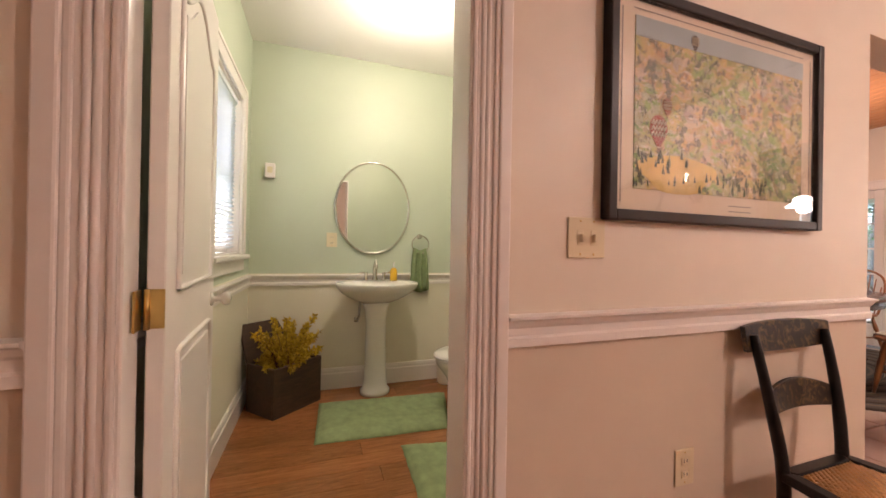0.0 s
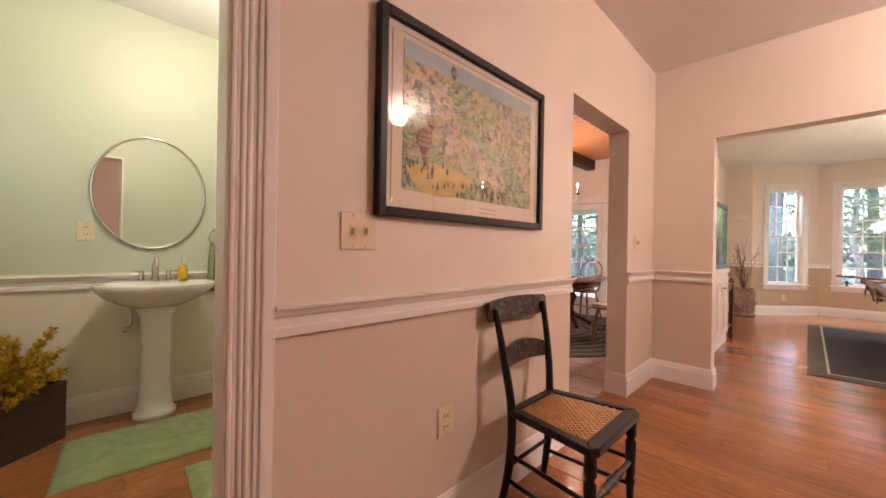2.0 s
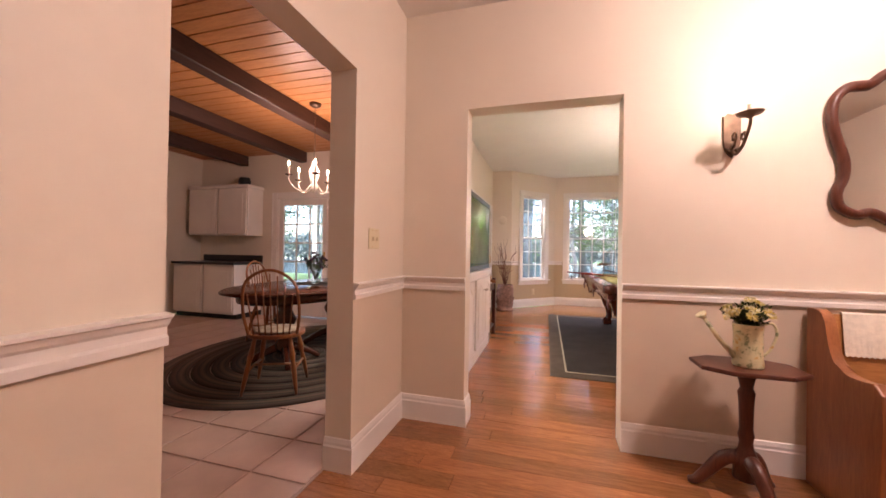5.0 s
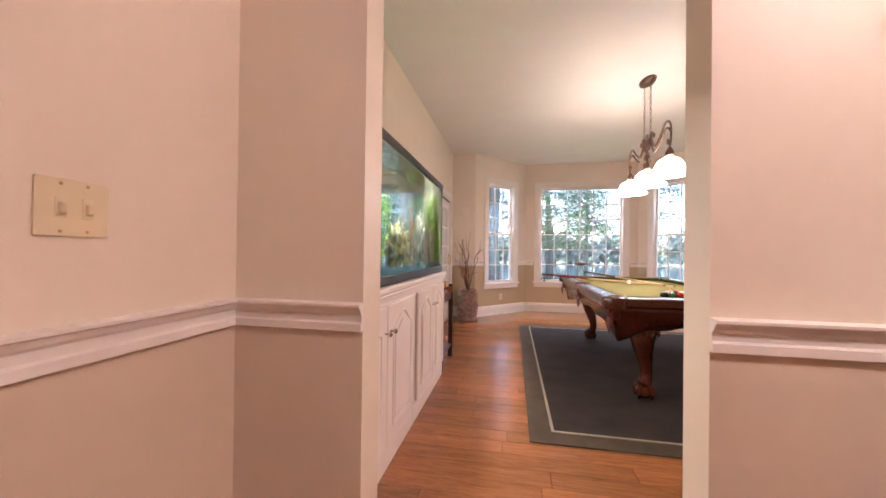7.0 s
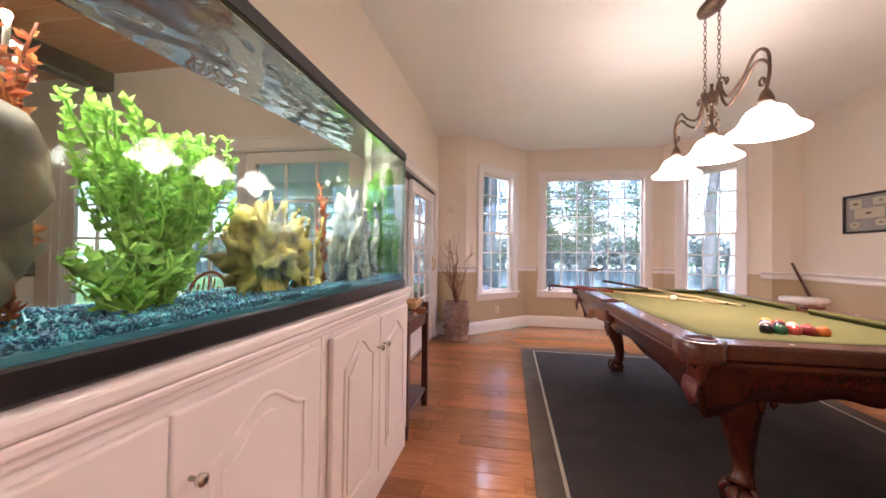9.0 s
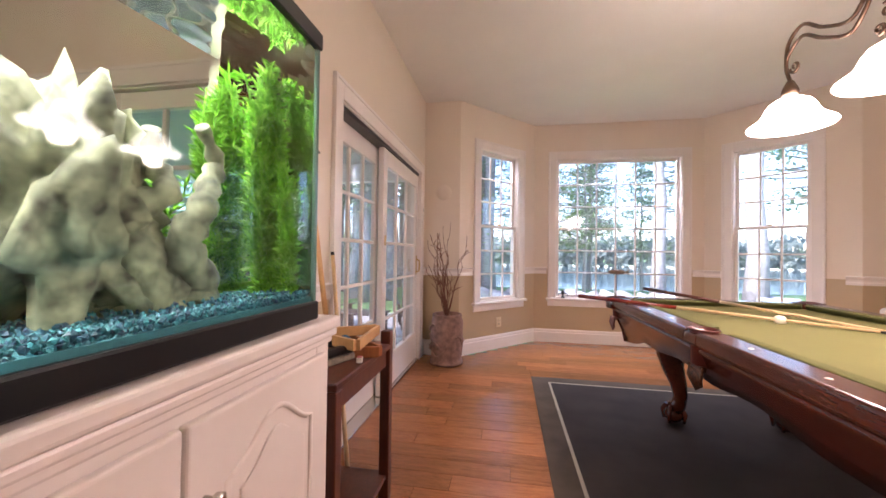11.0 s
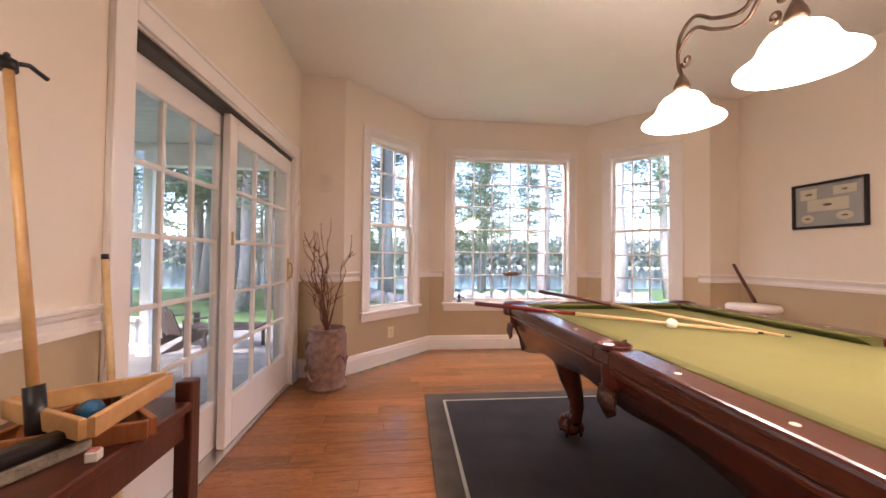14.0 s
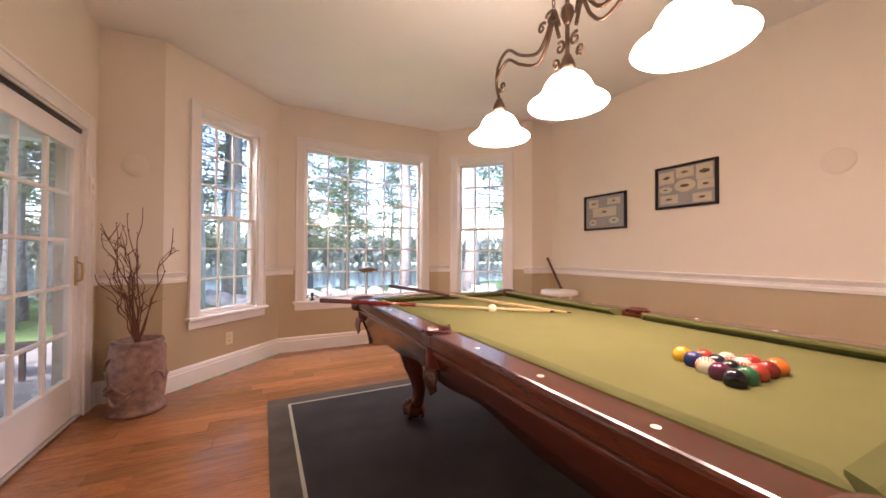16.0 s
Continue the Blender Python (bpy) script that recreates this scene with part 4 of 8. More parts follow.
for j in range(NYW):
    for i in range(NXW):
        b0 = 8 + j * (NXW + 1) + i
        wf.append([b0, b0 + 1, b0 + NXW + 2, b0 + NXW + 1])
me = bpy.data.meshes.new("water_body")
me.from_pydata(wv, [], wf)
for p_ in list(me.polygons)[5:]:
    p_.use_smooth = True
M_WATER = Tree("clear_tank_water", 0.0)
wg = M_WATER.n.new("ShaderNodeBsdfGlass")
wg.inputs["Color"].default_value, wg.inputs["Roughness"].default_value, wg.inputs["IOR"].default_value = (0.95, 0.99, 0.97, 1), 0.0, 1.33
M_WATER.l.new(wg.outputs[0], M_WATER.n["Material Output"].inputs[0])
me.materials.append(M_WATER.m)
wb_ = new("water_body", me)
wb_.parent = aq
wb_.visible_shadow = False
tagged(wb_, "clear water with a rippled surface")
M_GRAVEL = Tree("teal_gravel", 0.5)
isl = M_GRAVEL.n.new("ShaderNodeNewGeometry").outputs["Random Per Island"]
M_GRAVEL.colour(M_GRAVEL.ramp(isl, [(0.0, (0.006, 0.03, 0.07)), (0.45, (0.012, 0.11, 0.15)), (0.8, (0.03, 0.21, 0.24)), (1.0, (0.012, 0.035, 0.11))]))
bm = B()
rnd = random.Random(11)
box(bm, (TX0 + 0.012, TY0 + 0.01, TZ0 + 0.03), (TX1 - 0.010, TY1 - 0.01, TZ0 + 0.060))
bm.verts.index_update()
verts = [v.co[:] for v in bm.verts]
faces = [[v.index for v in f.verts] for f in bm.faces]
bm.free()
for i in range(9000):
    x, y = rnd.uniform(TX0 + 0.02, TX1 - 0.016), rnd.uniform(TY0 + 0.02, TY1 - 0.02)
    if i % 3 == 0:
        x = TX1 - 0.016 - rnd.random() ** 2 * 0.03
    z = TZ0 + 0.058 + 0.03 * (noise.noise(Vector((x * 5, y * 3, 2))) * 0.5 + 0.5) * (1 if x < TX1 - 0.05 else 0.7) * rnd.random() ** 0.3
    if i % 3 == 0:
        z = TZ0 + rnd.uniform(0.046, 0.078)
    r = rnd.uniform(0.0035, 0.0068)
    b0 = len(verts)
    q = Euler((rnd.random() * 6, rnd.random() * 6, 0)).to_matrix()
    for d in ((1, 0, 0), (-1, 0, 0), (0, 1, 0), (0, -1, 0), (0, 0, 1), (0, 0, -1)):
        p = q @ Vector(d) * r * rnd.uniform(0.7, 1.2)
        verts.append((min(x + p.x, TX1 - 0.009), y + p.y, z + p.z))
    for a, b, c in ((0, 2, 4), (2, 1, 4), (1, 3, 4), (3, 0, 4), (2, 0, 5), (1, 2, 5), (3, 1, 5), (0, 3, 5)):
        faces.append([b0 + a, b0 + b, b0 + c])
me = bpy.data.meshes.new("gravel")
me.from_pydata(verts, [], faces)
me.materials.append(M_GRAVEL.m)
g_ = new("gravel", me)
g_.parent = aq
tagged(g_, "teal and blue gravel bed", kind="stuff")


def leaf_mat(name, dark, light):
    t = Tree(name, 0.45)
    t.colour(t.ramp(t.n.new("ShaderNodeNewGeometry").outputs["Random Per Island"], [(0.0, dark), (1.0, light)]))
    tl, mx = t.n.new("ShaderNodeBsdfTranslucent"), t.n.new("ShaderNodeMixShader")
    t.l.new(t.p.inputs["Base Color"].links[0].from_socket, tl.inputs[0])
    mx.inputs[0].default_value = 0.5
    t.l.new(t.p.outputs[0], mx.inputs[1])
    t.l.new(tl.outputs[0], mx.inputs[2])
    t.l.new(mx.outputs[0], t.n["Material Output"].inputs[0])
    return t.m


def leaves(bm_v, bm_f, at, out, size, rnd, wide=0.45):
    """One pointed leaf of two triangles pairs, bent along its middle."""
    o = Vector(out).normalized()
    s = o.orthogonal().normalized()
    s = (Matrix.Rotation(rnd.random() * 6.28, 3, o) @ s) * size * wide / 2
    n = o.cross(s).normalized() * size * 0.12
    b0 = len(bm_v)
    a = Vector(at)
    bm_v += [a[:], (a + o * size * 0.45 + s)[:], (a + o * size * 0.5 + n)[:], (a + o * size * 0.45 - s)[:], (a + o * size)[:]]
    bm_f += [[b0, b0 + 1, b0 + 2], [b0, b0 + 2, b0 + 3], [b0 + 1, b0 + 4, b0 + 2], [b0 + 2, b0 + 4, b0 + 3]]


def raw(name, v, f, mat, parent=None, label=""):
    me = bpy.data.meshes.new(name)
    me.from_pydata(v, [], f)
    me.materials.append(mat)
    ob = new(name, me)
    if parent:
        ob.parent = parent
    return tagged(ob, label)


M_ALGA = leaf_mat("bright_green_leaf", (0.15, 0.36, 0.04), (0.36, 0.60, 0.11))
M_FERN = leaf_mat("fern_green_leaf", (0.07, 0.28, 0.012), (0.26, 0.58, 0.045))
M_REDL = leaf_mat("red_leaf", (0.28, 0.05, 0.02), (0.50, 0.18, 0.05))


def water_plant(x, y, height, spread, stems, mat, seed, label, leaf=0.035, wide=0.6, gap=0.010):
    rnd = random.Random(seed)
    t = thing("aquarium_plant", label, "aquatic plant", (x, y, TZ0 + 0.062), group="plants in the aquarium")
    v, f = [], []
    bm = B()
    for s in range(stems):
        a = rnd.random() * 6.28
        h = height * rnd.uniform(0.6, 1.0)
        lean = spread * rnd.uniform(0.3, 1.0)
        pts = []
        for i in range(8):
            u = i / 7
            pts.append((max(-0.20, min(0.20, lean * u ** 0.8 * math.cos(a) * 0.6 + 0.012 * math.sin(u * 9 + s))), min(5.975 - y, lean * u ** 0.8 * math.sin(a)) + 0.012 * math.cos(u * 8 + s), h * u))
        tube(bm, pts, 0.0025, 5)
        for i in range(int(h / gap)):
            u = rnd.random() ** 0.8
            k = min(6, int(u * 7))
            p = Vector(pts[k]).lerp(Vector(pts[k + 1]), u * 7 - k)
            d = (rnd.uniform(-1, 1), rnd.uniform(-1, 1), rnd.uniform(-0.1, 0.9))
            leaves(v, f, p, d, leaf * rnd.uniform(0.6, 1.2), rnd, wide)
    part("stem", bm, mat, t)
    raw("leaf_mass", v, f, mat, t)
    return t


water_plant(-0.84, 4.70, 0.45, 0.20, 60, M_ALGA, 1, "bright green bushy plastic plant in teal gravel", 0.025, 0.75, 0.0055)
water_plant(-0.78, 4.60, 0.14, 0.16, 26, M_ALGA, 2, "low bright green plant in teal gravel", 0.035, 0.7)
for wx, wy, ws in ((-0.74, 5.92, 3), (-0.92, 5.91, 12)):
    water_plant(wx, wy, 0.60, 0.065, 34, M_FERN, ws, "tall fern-green feathery plant in teal gravel", 0.034, 0.26, 0.0045)
water_plant(-1.00, 5.76, 0.34, 0.10, 16, M_FERN, 4, "feathery green plant in teal gravel", 0.034, 0.26, 0.006)
water_plant(-0.80, 5.95, 0.60, 0.04, 5, M_ALGA, 8, "tall thin bright green plant in teal gravel", 0.045, 0.3)
water_plant(-0.86, 4.46, 0.58, 0.06, 6, M_REDL, 5, "tall reddish plant in teal gravel", 0.03, 0.6)
water_plant(-0.86, 5.36, 0.40, 0.05, 5, M_REDL, 6, "reddish brown plant in teal gravel", 0.03, 0.6)
M_ROCK = plain("mossy_brown_rock", (0.085, 0.06, 0.025), 0.8, var=0.55, scale=14, bump=0.8, fine=45)
M_DRIFT = plain("yellow_green_driftwood", (0.27, 0.22, 0.04), 0.7, var=0.75, scale=18, bump=0.8, fine=50)
M_PALE = plain("pale_grey_rock", (0.22, 0.23, 0.15), 0.75, var=0.75, scale=26, bump=1.0, fine=70)


def rock(x, y, r, squash, mat, seed, label, rough=0.5, base=TZ0 + 0.066, freq=2.5):
    bm = B()
    blob(bm, (0, 0, r * squash[2] * 0.8), r, rough, 4, seed, squash, freq)
    return solid("aquarium_rock", bm, mat, label, "rock", "rocks in the aquarium", at=(x, y, base))


rock(-0.86, 4.28, 0.185, (0.85, 1.05, 1.15), M_ROCK, 1, "tall dark mossy rock standing in the gravel", 0.5)
water_plant(-0.72, 4.10, 0.58, 0.05, 22, M_FERN, 21, "tall dark green plant beside the mossy rock", 0.034, 0.3, 0.006)
for wx, wy, ws, wh in ((-0.65, 5.95, 31, 0.34), (-0.90, 5.955, 32, 0.40), (-1.03, 5.95, 33, 0.55), (-0.74, 5.955, 34, 0.52)):
    water_plant(wx, wy, wh, 0.035, 22, M_FERN, ws, "feathery green plant in teal gravel", 0.034, 0.26, 0.0045)
# columns of air bubbles
bm = B()
rnd = random.Random(77)
for i in range(240):
    z = rnd.uniform(0.10, 0.70)
    blob(bm, (-0.66 + rnd.gauss(0, 0.014 + 0.02 * z), 4.16 + 0.13 * (i % 2) + rnd.gauss(0, 0.012 + 0.025 * z), TZ0 + z), rnd.uniform(0.002, 0.0055), 0, 1)
tagged(part("air_bubbles", bm, plain("pale_air_bubble", (0.70, 0.74, 0.72), 0.15, var=0.05), aq, "rising air bubbles"), kind="stuff")
rock(-0.84, 5.04, 0.115, (0.9, 1.1, 1.25), M_DRIFT, 2, "yellow-green craggy ornament rock in the gravel", 0.9, freq=4.5)
rock(-0.86, 5.58, 0.125, (0.85, 0.9, 1.7), M_PALE, 3, "pale craggy rock standing in the gravel", 0.7)
dw = thing("driftwood", "twisted yellow-green driftwood standing in the gravel", "driftwood", (-0.80, 5.20, TZ0 + 0.062))
for s in range(4):
    rnd = random.Random(40 + s)
    pts = [(0.02 * s - 0.03, 0.03 * s - 0.04, 0)]
    for i in range(6):
        pts.append((pts[-1][0] + rnd.uniform(-0.025, 0.025), pts[-1][1] + rnd.uniform(-0.04, 0.04), pts[-1][2] + rnd.uniform(0.02, 0.07)))
    bm = B()
    tube(bm, curve(pts, 4), [0.022 - 0.016 * i / 24 + 0.006 * math.sin(i * 1.9 + s) for i in range(25)], 8)
    part("branch", bm, M_DRIFT, dw)

pw_ = thing("driftwood", "pale twisted driftwood standing in the gravel", "driftwood", (-0.82, 5.72, TZ0 + 0.062))
for s in range(5):
    rnd = random.Random(60 + s)
    pts = [(0.02 * s - 0.05, 0.03 * s - 0.07, 0)]
    for i in range(6):
        pts.append((max(-0.14, min(0.14, pts[-1][0] + rnd.uniform(-0.04, 0.04))), pts[-1][1] + rnd.uniform(-0.06, 0.05), pts[-1][2] + rnd.uniform(0.03, 0.08)))
    bm = B()
    tube(bm, curve(pts, 4), [0.048 - 0.034 * i / 24 + 0.006 * math.sin(i * 2.3 + s) for i in range(25)], 10)
    part("branch", bm, M_PALE, pw_)

# white cabinet under the aquarium
CY0, CY1, CF = 4.005, 6.085, -0.566
for n_, (ya, yb) in enumerate(((CY0, 5.10), (5.10, CY1))):
    cb = thing("aquarium_cabinet", "white painted cabinet with two arched panel doors", "cabinet", (0, 0, 0), group="cabinets under the aquarium")
    part("body", bx((GX + 0.002, ya, 0.11), (CF - 0.02, yb, 0.865), 0.002), M_WHITE, cb)
    part("plinth", bx((GX + 0.002, ya + 0.001, 0), (CF + 0.004, yb - 0.001, 0.108), 0.006, 2), M_WHITE, cb)
    fw = 0.065
    bm = B()
    box(bm, (CF - 0.02, ya + 0.001, 0.11), (CF, ya + fw, 0.865), 0.002)
    box(bm, (CF - 0.02, yb - fw, 0.11), (CF, yb - 0.001, 0.865), 0.002)
    box(bm, (CF - 0.02, ya + fw, 0.80), (CF, yb - fw, 0.865), 0.002)
    box(bm, (CF - 0.02, ya + fw, 0.11), (CF, yb - fw, 0.15), 0.002)
    part("face_frame", bm, M_WHITE, cb)
    mid = (ya + yb) / 2
    for a_, b_, hs in ((ya + 0.045, mid - 0.003, 1), (mid + 0.003, yb - 0.045, -1)):
        dr = part("door", bx((CF + 0.001, a_, 0.135), (CF + 0.021, b_, 0.848), 0.007, 3), M_WHITE, cb)
        bm = B()
        pts = panel_edge(a_ + 0.085, b_ - 0.085, 0.215, 0.715, 0.075)
        tube(bm, [(CF + 0.021, p[0], p[1]) for p in pts + pts[:1]], 0.007, 6, False)
        inner = panel_edge(a_ + 0.115, b_ - 0.115, 0.245, 0.680, 0.070)
        prism(bm, inner, "x", CF + 0.018, CF + 0.026, bevel=0.004)
        part("raised_panel", bm, M_WHITE, dr)
        ky = b_ - 0.035 if hs > 0 else a_ + 0.035
        bm = B()
        tube(bm, [(CF + 0.02, ky, 0.715), (CF + 0.038, ky, 0.715), (CF + 0.042, ky, 0.715), (CF + 0.052, ky, 0.715), (CF + 0.056, ky, 0.715)], [0.005, 0.005, 0.012, 0.013, 0.006], 12)
        part("knob", bm, M_CHROME, dr, "small chrome knob")
top = thing("cabinet_top", "white moulded top board of the aquarium cabinets", "worktop", (0, 0, 0))
part("board", bx((GX + 0.002, CY0, 0.905), (CF + 0.030, CY1 + 0.02, 0.940), 0.010, 3), M_WHITE, top)
bm = B()
for z, o in ((0.866, 0.012), (0.884, 0.022)):
    box(bm, (GX + 0.002, CY0, z), (CF + o, CY1 + o - 0.01, z + 0.021), 0.006, 2)
part("moulding", bm, M_WHITE, top)

# cue stand beside the cabinet
rk = thing("cue_table", "small dark mahogany side table for cue gear", "side table", (0, 0, 0))
KX0, KX1, KY0, KY1 = -0.93, -0.565, 6.135, 6.69
part("tabletop", bx((KX0, KY0, 0.695), (KX1, KY1, 0.720), 0.004), M_DARKW, rk)
part("lower_shelf", bx((KX0 + 0.01, KY0 + 0.01, 0.12), (KX1 - 0.01, KY1 - 0.01, 0.14), 0.003), M_DARKW, rk)
for x in (KX0 + 0.022, KX1 - 0.022):
    for y in (KY0 + 0.022, KY1 - 0.022):
        part("leg", bx((x - 0.0225, y - 0.0225, 0), (x + 0.0225, y + 0.0225, 0.775 if x > -0.7 and y > 6.5 else 0.694), 0.005, 2), M_DARKW, rk)
bm = B()
box(bm, (KX0 + 0.045, KY0 + 0.015, 0.62), (KX1 - 0.045, KY0 + 0.03, 0.694), 0.002)
box(bm, (KX0 + 0.045, KY1 - 0.03, 0.62), (KX1 - 0.045, KY1 - 0.015, 0.694), 0.002)
box(bm, (KX1 - 0.03, KY0 + 0.045, 0.62), (KX1 - 0.015, KY1 - 0.045, 0.694), 0.002)
part("apron", bm, M_DARKW, rk)
M_BEECH = grain("beech_wood", (0.46, 0.24, 0.09), (0.62, 0.36, 0.15), 0.35, (4, 4, 4), 3, bump=0.03)


def rack_triangle(at, turn, label, mat):
    t = thing("ball_rack", label, "ball rack", at, turn, group="ball racks on the side table")
    pts = [Vector((0.16 * math.cos(radians(a)), 0.16 * math.sin(radians(a)))) for a in (90, 210, 330)]
    for i in range(3):
        a, b = pts[i], pts[(i + 1) % 3]
        d = (b - a).normalized()
        n = Vector((d.y, -d.x))
        bm = B()
        prism(bm, [(a - n * 0.0)[:], (b - n * 0.0)[:], (b + n * 0.014)[:], (a + n * 0.014)[:]], "z", 0, 0.042, bevel=0.003)
        part("side", bm, mat, t)
    return t


rack_triangle((-0.70, 6.475, 0.721), 20, "dark wooden triangle ball rack lying on the side table", M_OAKR)
rack_triangle((-0.69, 6.49, 0.7635), -25, "pale beech triangle ball rack lying on another rack", M_BEECH)
br = thing("table_brush", "black bristle table brush on the side table", "brush", (-0.66, 6.36, 0.721), 70)
part("handle", bx((-0.12, -0.022, 0.025), (0.12, 0.022, 0.055), 0.012, 3), M_BLACKW, br)
part("bristles", bx((-0.085, -0.02, 0.0), (0.115, 0.02, 0.026), 0.004), plain("grey_bristle", (0.24, 0.21, 0.16), 0.9, var=0.3, scale=60, bump=0.9, fine=200), br)
ck = thing("chalk_cube", "white and pink cube of cue chalk", "chalk", (-0.585, 6.36, 0.721), 15)
part("cube", bx((-0.011, -0.011, 0), (0.011, 0.011, 0.020), 0.002), M_PEARL, ck)
part("chalk_face", bx((-0.009, -0.009, 0.020), (0.009, 0.009, 0.0225), 0.001), plain("pink_chalk", (0.6, 0.2, 0.2), 0.9), ck)
bb = thing("blue_ball", "blue ball in the wooden rack", "ball", (-0.72, 6.52, 0.721 + 0.03))
bm = B()
bmesh.ops.create_uvsphere(bm, u_segments=16, v_segments=10, radius=0.029)
part("ball_body", bm, plain("blue_gloss", (0.02, 0.12, 0.25), 0.15, bump=0.0), bb)
cue_stick((-0.83, 6.36, 0.722), (-0.962, 6.40, 1.57), "pale pool cue leaning on the wall above the side table", M_MAPLE, M_MAPLE, r0=0.0105, r1=0.0075)
mb = thing("bridge_stick", "wooden bridge stick with a black spider head, leaning on the wall", "bridge stick", (-0.72, 6.40, 0.722), 0)
bm = B()
tube(bm, [(0, 0, 0), (-0.165, 0.085, 0.82)], [0.011, 0.009], 12)
part("shaft", bm, M_BEECH, mb)
bm = B()
tube(bm, [(0, 0, 0), (-0.025, 0.013, 0.13)], 0.0175, 12)
part("grip", bm, M_BLACK, mb, "black rubber grip")
bm = B()
tube(bm, [(-0.165, 0.085, 0.82), (-0.168, 0.087, 0.845)], 0.016, 10)
for a_, l_ in ((0.35, 0.075), (0.35 + math.pi, 0.075), (1.2, 0.03), (1.2 + math.pi, 0.03)):
    c_, s_ = math.cos(a_ + 1.0), math.sin(a_ + 1.0)
    tube(bm, [(-0.168, 0.087, 0.84), (-0.168 + c_ * l_ * 0.5, 0.087 + s_ * l_ * 0.5, 0.852), (-0.168 + c_ * l_, 0.087 + s_ * l_, 0.836)], 0.006, 6)
part("spider_head", bm, M_BLACK, mb, "black metal spider head")
cue_stick((-0.80, 6.76, 0.0), (-0.945, 6.84, 1.125), "short pale cue leaning against the door casing", M_MAPLE, M_MAPLE, r0=0.012, r1=0.010)

# stone vase with dry twigs
VX, VY = -0.66, 8.79
M_STONE = plain("brown_carved_stone", (0.24, 0.135, 0.10), 0.75, var=0.35, scale=22, bump=0.9, fine=60)
vs_ = thing("floor_vase", "brown carved stone vase on the wooden floor", "vase", (VX, VY, 0))
bm = B()
lathe(bm, [(0.155, 0), (0.168, 0.006), (0.165, 0.03), (0.150, 0.05), (0.160, 0.09), (0.165, 0.2), (0.166, 0.34), (0.158, 0.44), (0.148, 0.475), (0.155, 0.49), (0.150, 0.505), (0.128, 0.505), (0.124, 0.40)], n=56)
for v in bm.verts:
    r = math.hypot(v.co.x, v.co.y)
    if 0.05 < v.co.z < 0.47 and r > 0.14:
        k = 1 + 0.06 * noise.noise(v.co * 9) + 0.035 * noise.noise(v.co * 24)
        v.co.x, v.co.y = v.co.x * k, v.co.y * k
part("body", bm, M_STONE, vs_)
bm = B()
for i in range(14):
    rnd = random.Random(70 + i)
    z = rnd.uniform(0.10, 0.42)
    a0 = rnd.random() * 6.28
    pts = [((0.168 + 0.006 * math.sin(q)) * math.cos(a0 + q * 0.16), (0.168 + 0.006 * math.sin(q)) * math.sin(a0 + q * 0.16), z + 0.035 * math.sin(q * 0.9 + i)) for q in range(7)]
    pts = [(p[0], p[1], p[2]) for p in pts]
    tube(bm, pts, [0.004, 0.009, 0.012, 0.012, 0.010, 0.008, 0.003], 6)
part("relief", bm, M_STONE, vs_, "raised carved relief")
M_TWIG = plain("red_brown_twig", (0.16, 0.055, 0.03), 0.7, var=0.3, scale=30, bump=0.4)
tw = thing("twig_bunch", "bunch of curly dry red-brown twigs in the stone vase", "dry branches", (VX, VY, 0.40))
M_BUD = plain("dry_bud", (0.20, 0.13, 0.04), 0.8, var=0.3)
for s in range(17):
    rnd = random.Random(200 + s)
    a = rnd.uniform(math.pi * 0.78, math.pi * 2.22)
    r = rnd.uniform(0.1, 0.27)
    h = rnd.uniform(0.55, 1.06)
    pts = [(0.03 * math.cos(a), 0.03 * math.sin(a), -0.1)]
    for i in range(1, 10):
        u = i / 9
        wob = 0.030 * u
        x = r * u ** 1.3 * math.cos(a) + rnd.uniform(-wob, wob)
        y = r * u ** 1.3 * math.sin(a) + rnd.uniform(-wob, wob)
        pts.append((max(-0.235, x), min(0.23, y), h * u))
    bm = B()
    tube(bm, curve(pts, 3), [0.0062 - 0.0042 * i / 27 for i in range(28)], 5)
    t_ = part("twig", bm, M_TWIG, tw)
    for q in range(3):
        bm = B()
        k = rnd.randint(4, 8)
        p = Vector(pts[k])
        d = Vector((rnd.uniform(-1, 1), rnd.uniform(-1, 0.6), rnd.uniform(0.2, 1))) * rnd.uniform(0.06, 0.14)
        e = p + d
        e.x, e.y = max(-0.235, e.x), min(0.23, e.y)
        tube(bm, [p, p + d * 0.5 + Vector((rnd.uniform(-0.01, 0.01), 0, 0.01)), e], [0.004, 0.003, 0.0018], 4)
        part("side_twig", bm, M_TWIG, t_)
    for q in range(4):
        bm = B()
        p = pts[rnd.randint(4, 9)]
        blob(bm, (p[0] + 0.004, p[1], p[2]), 0.006, 0.3, 1, q)
        part("bud", bm, M_BUD, t_)

# frames, disc covers and small things on the walls
M_CASEG = clear("case_glass", (1, 1, 1), 1.5, 0.3)
M_FMAT = plain("grey_picture_mat", (0.34, 0.32, 0.29), 0.8, var=0.08)
M_CARD = plain("cream_card", (0.62, 0.54, 0.40), 0.8, var=0.06)
M_INK = plain("brown_ink", (0.20, 0.13, 0.08), 0.8, var=0.3, scale=30)


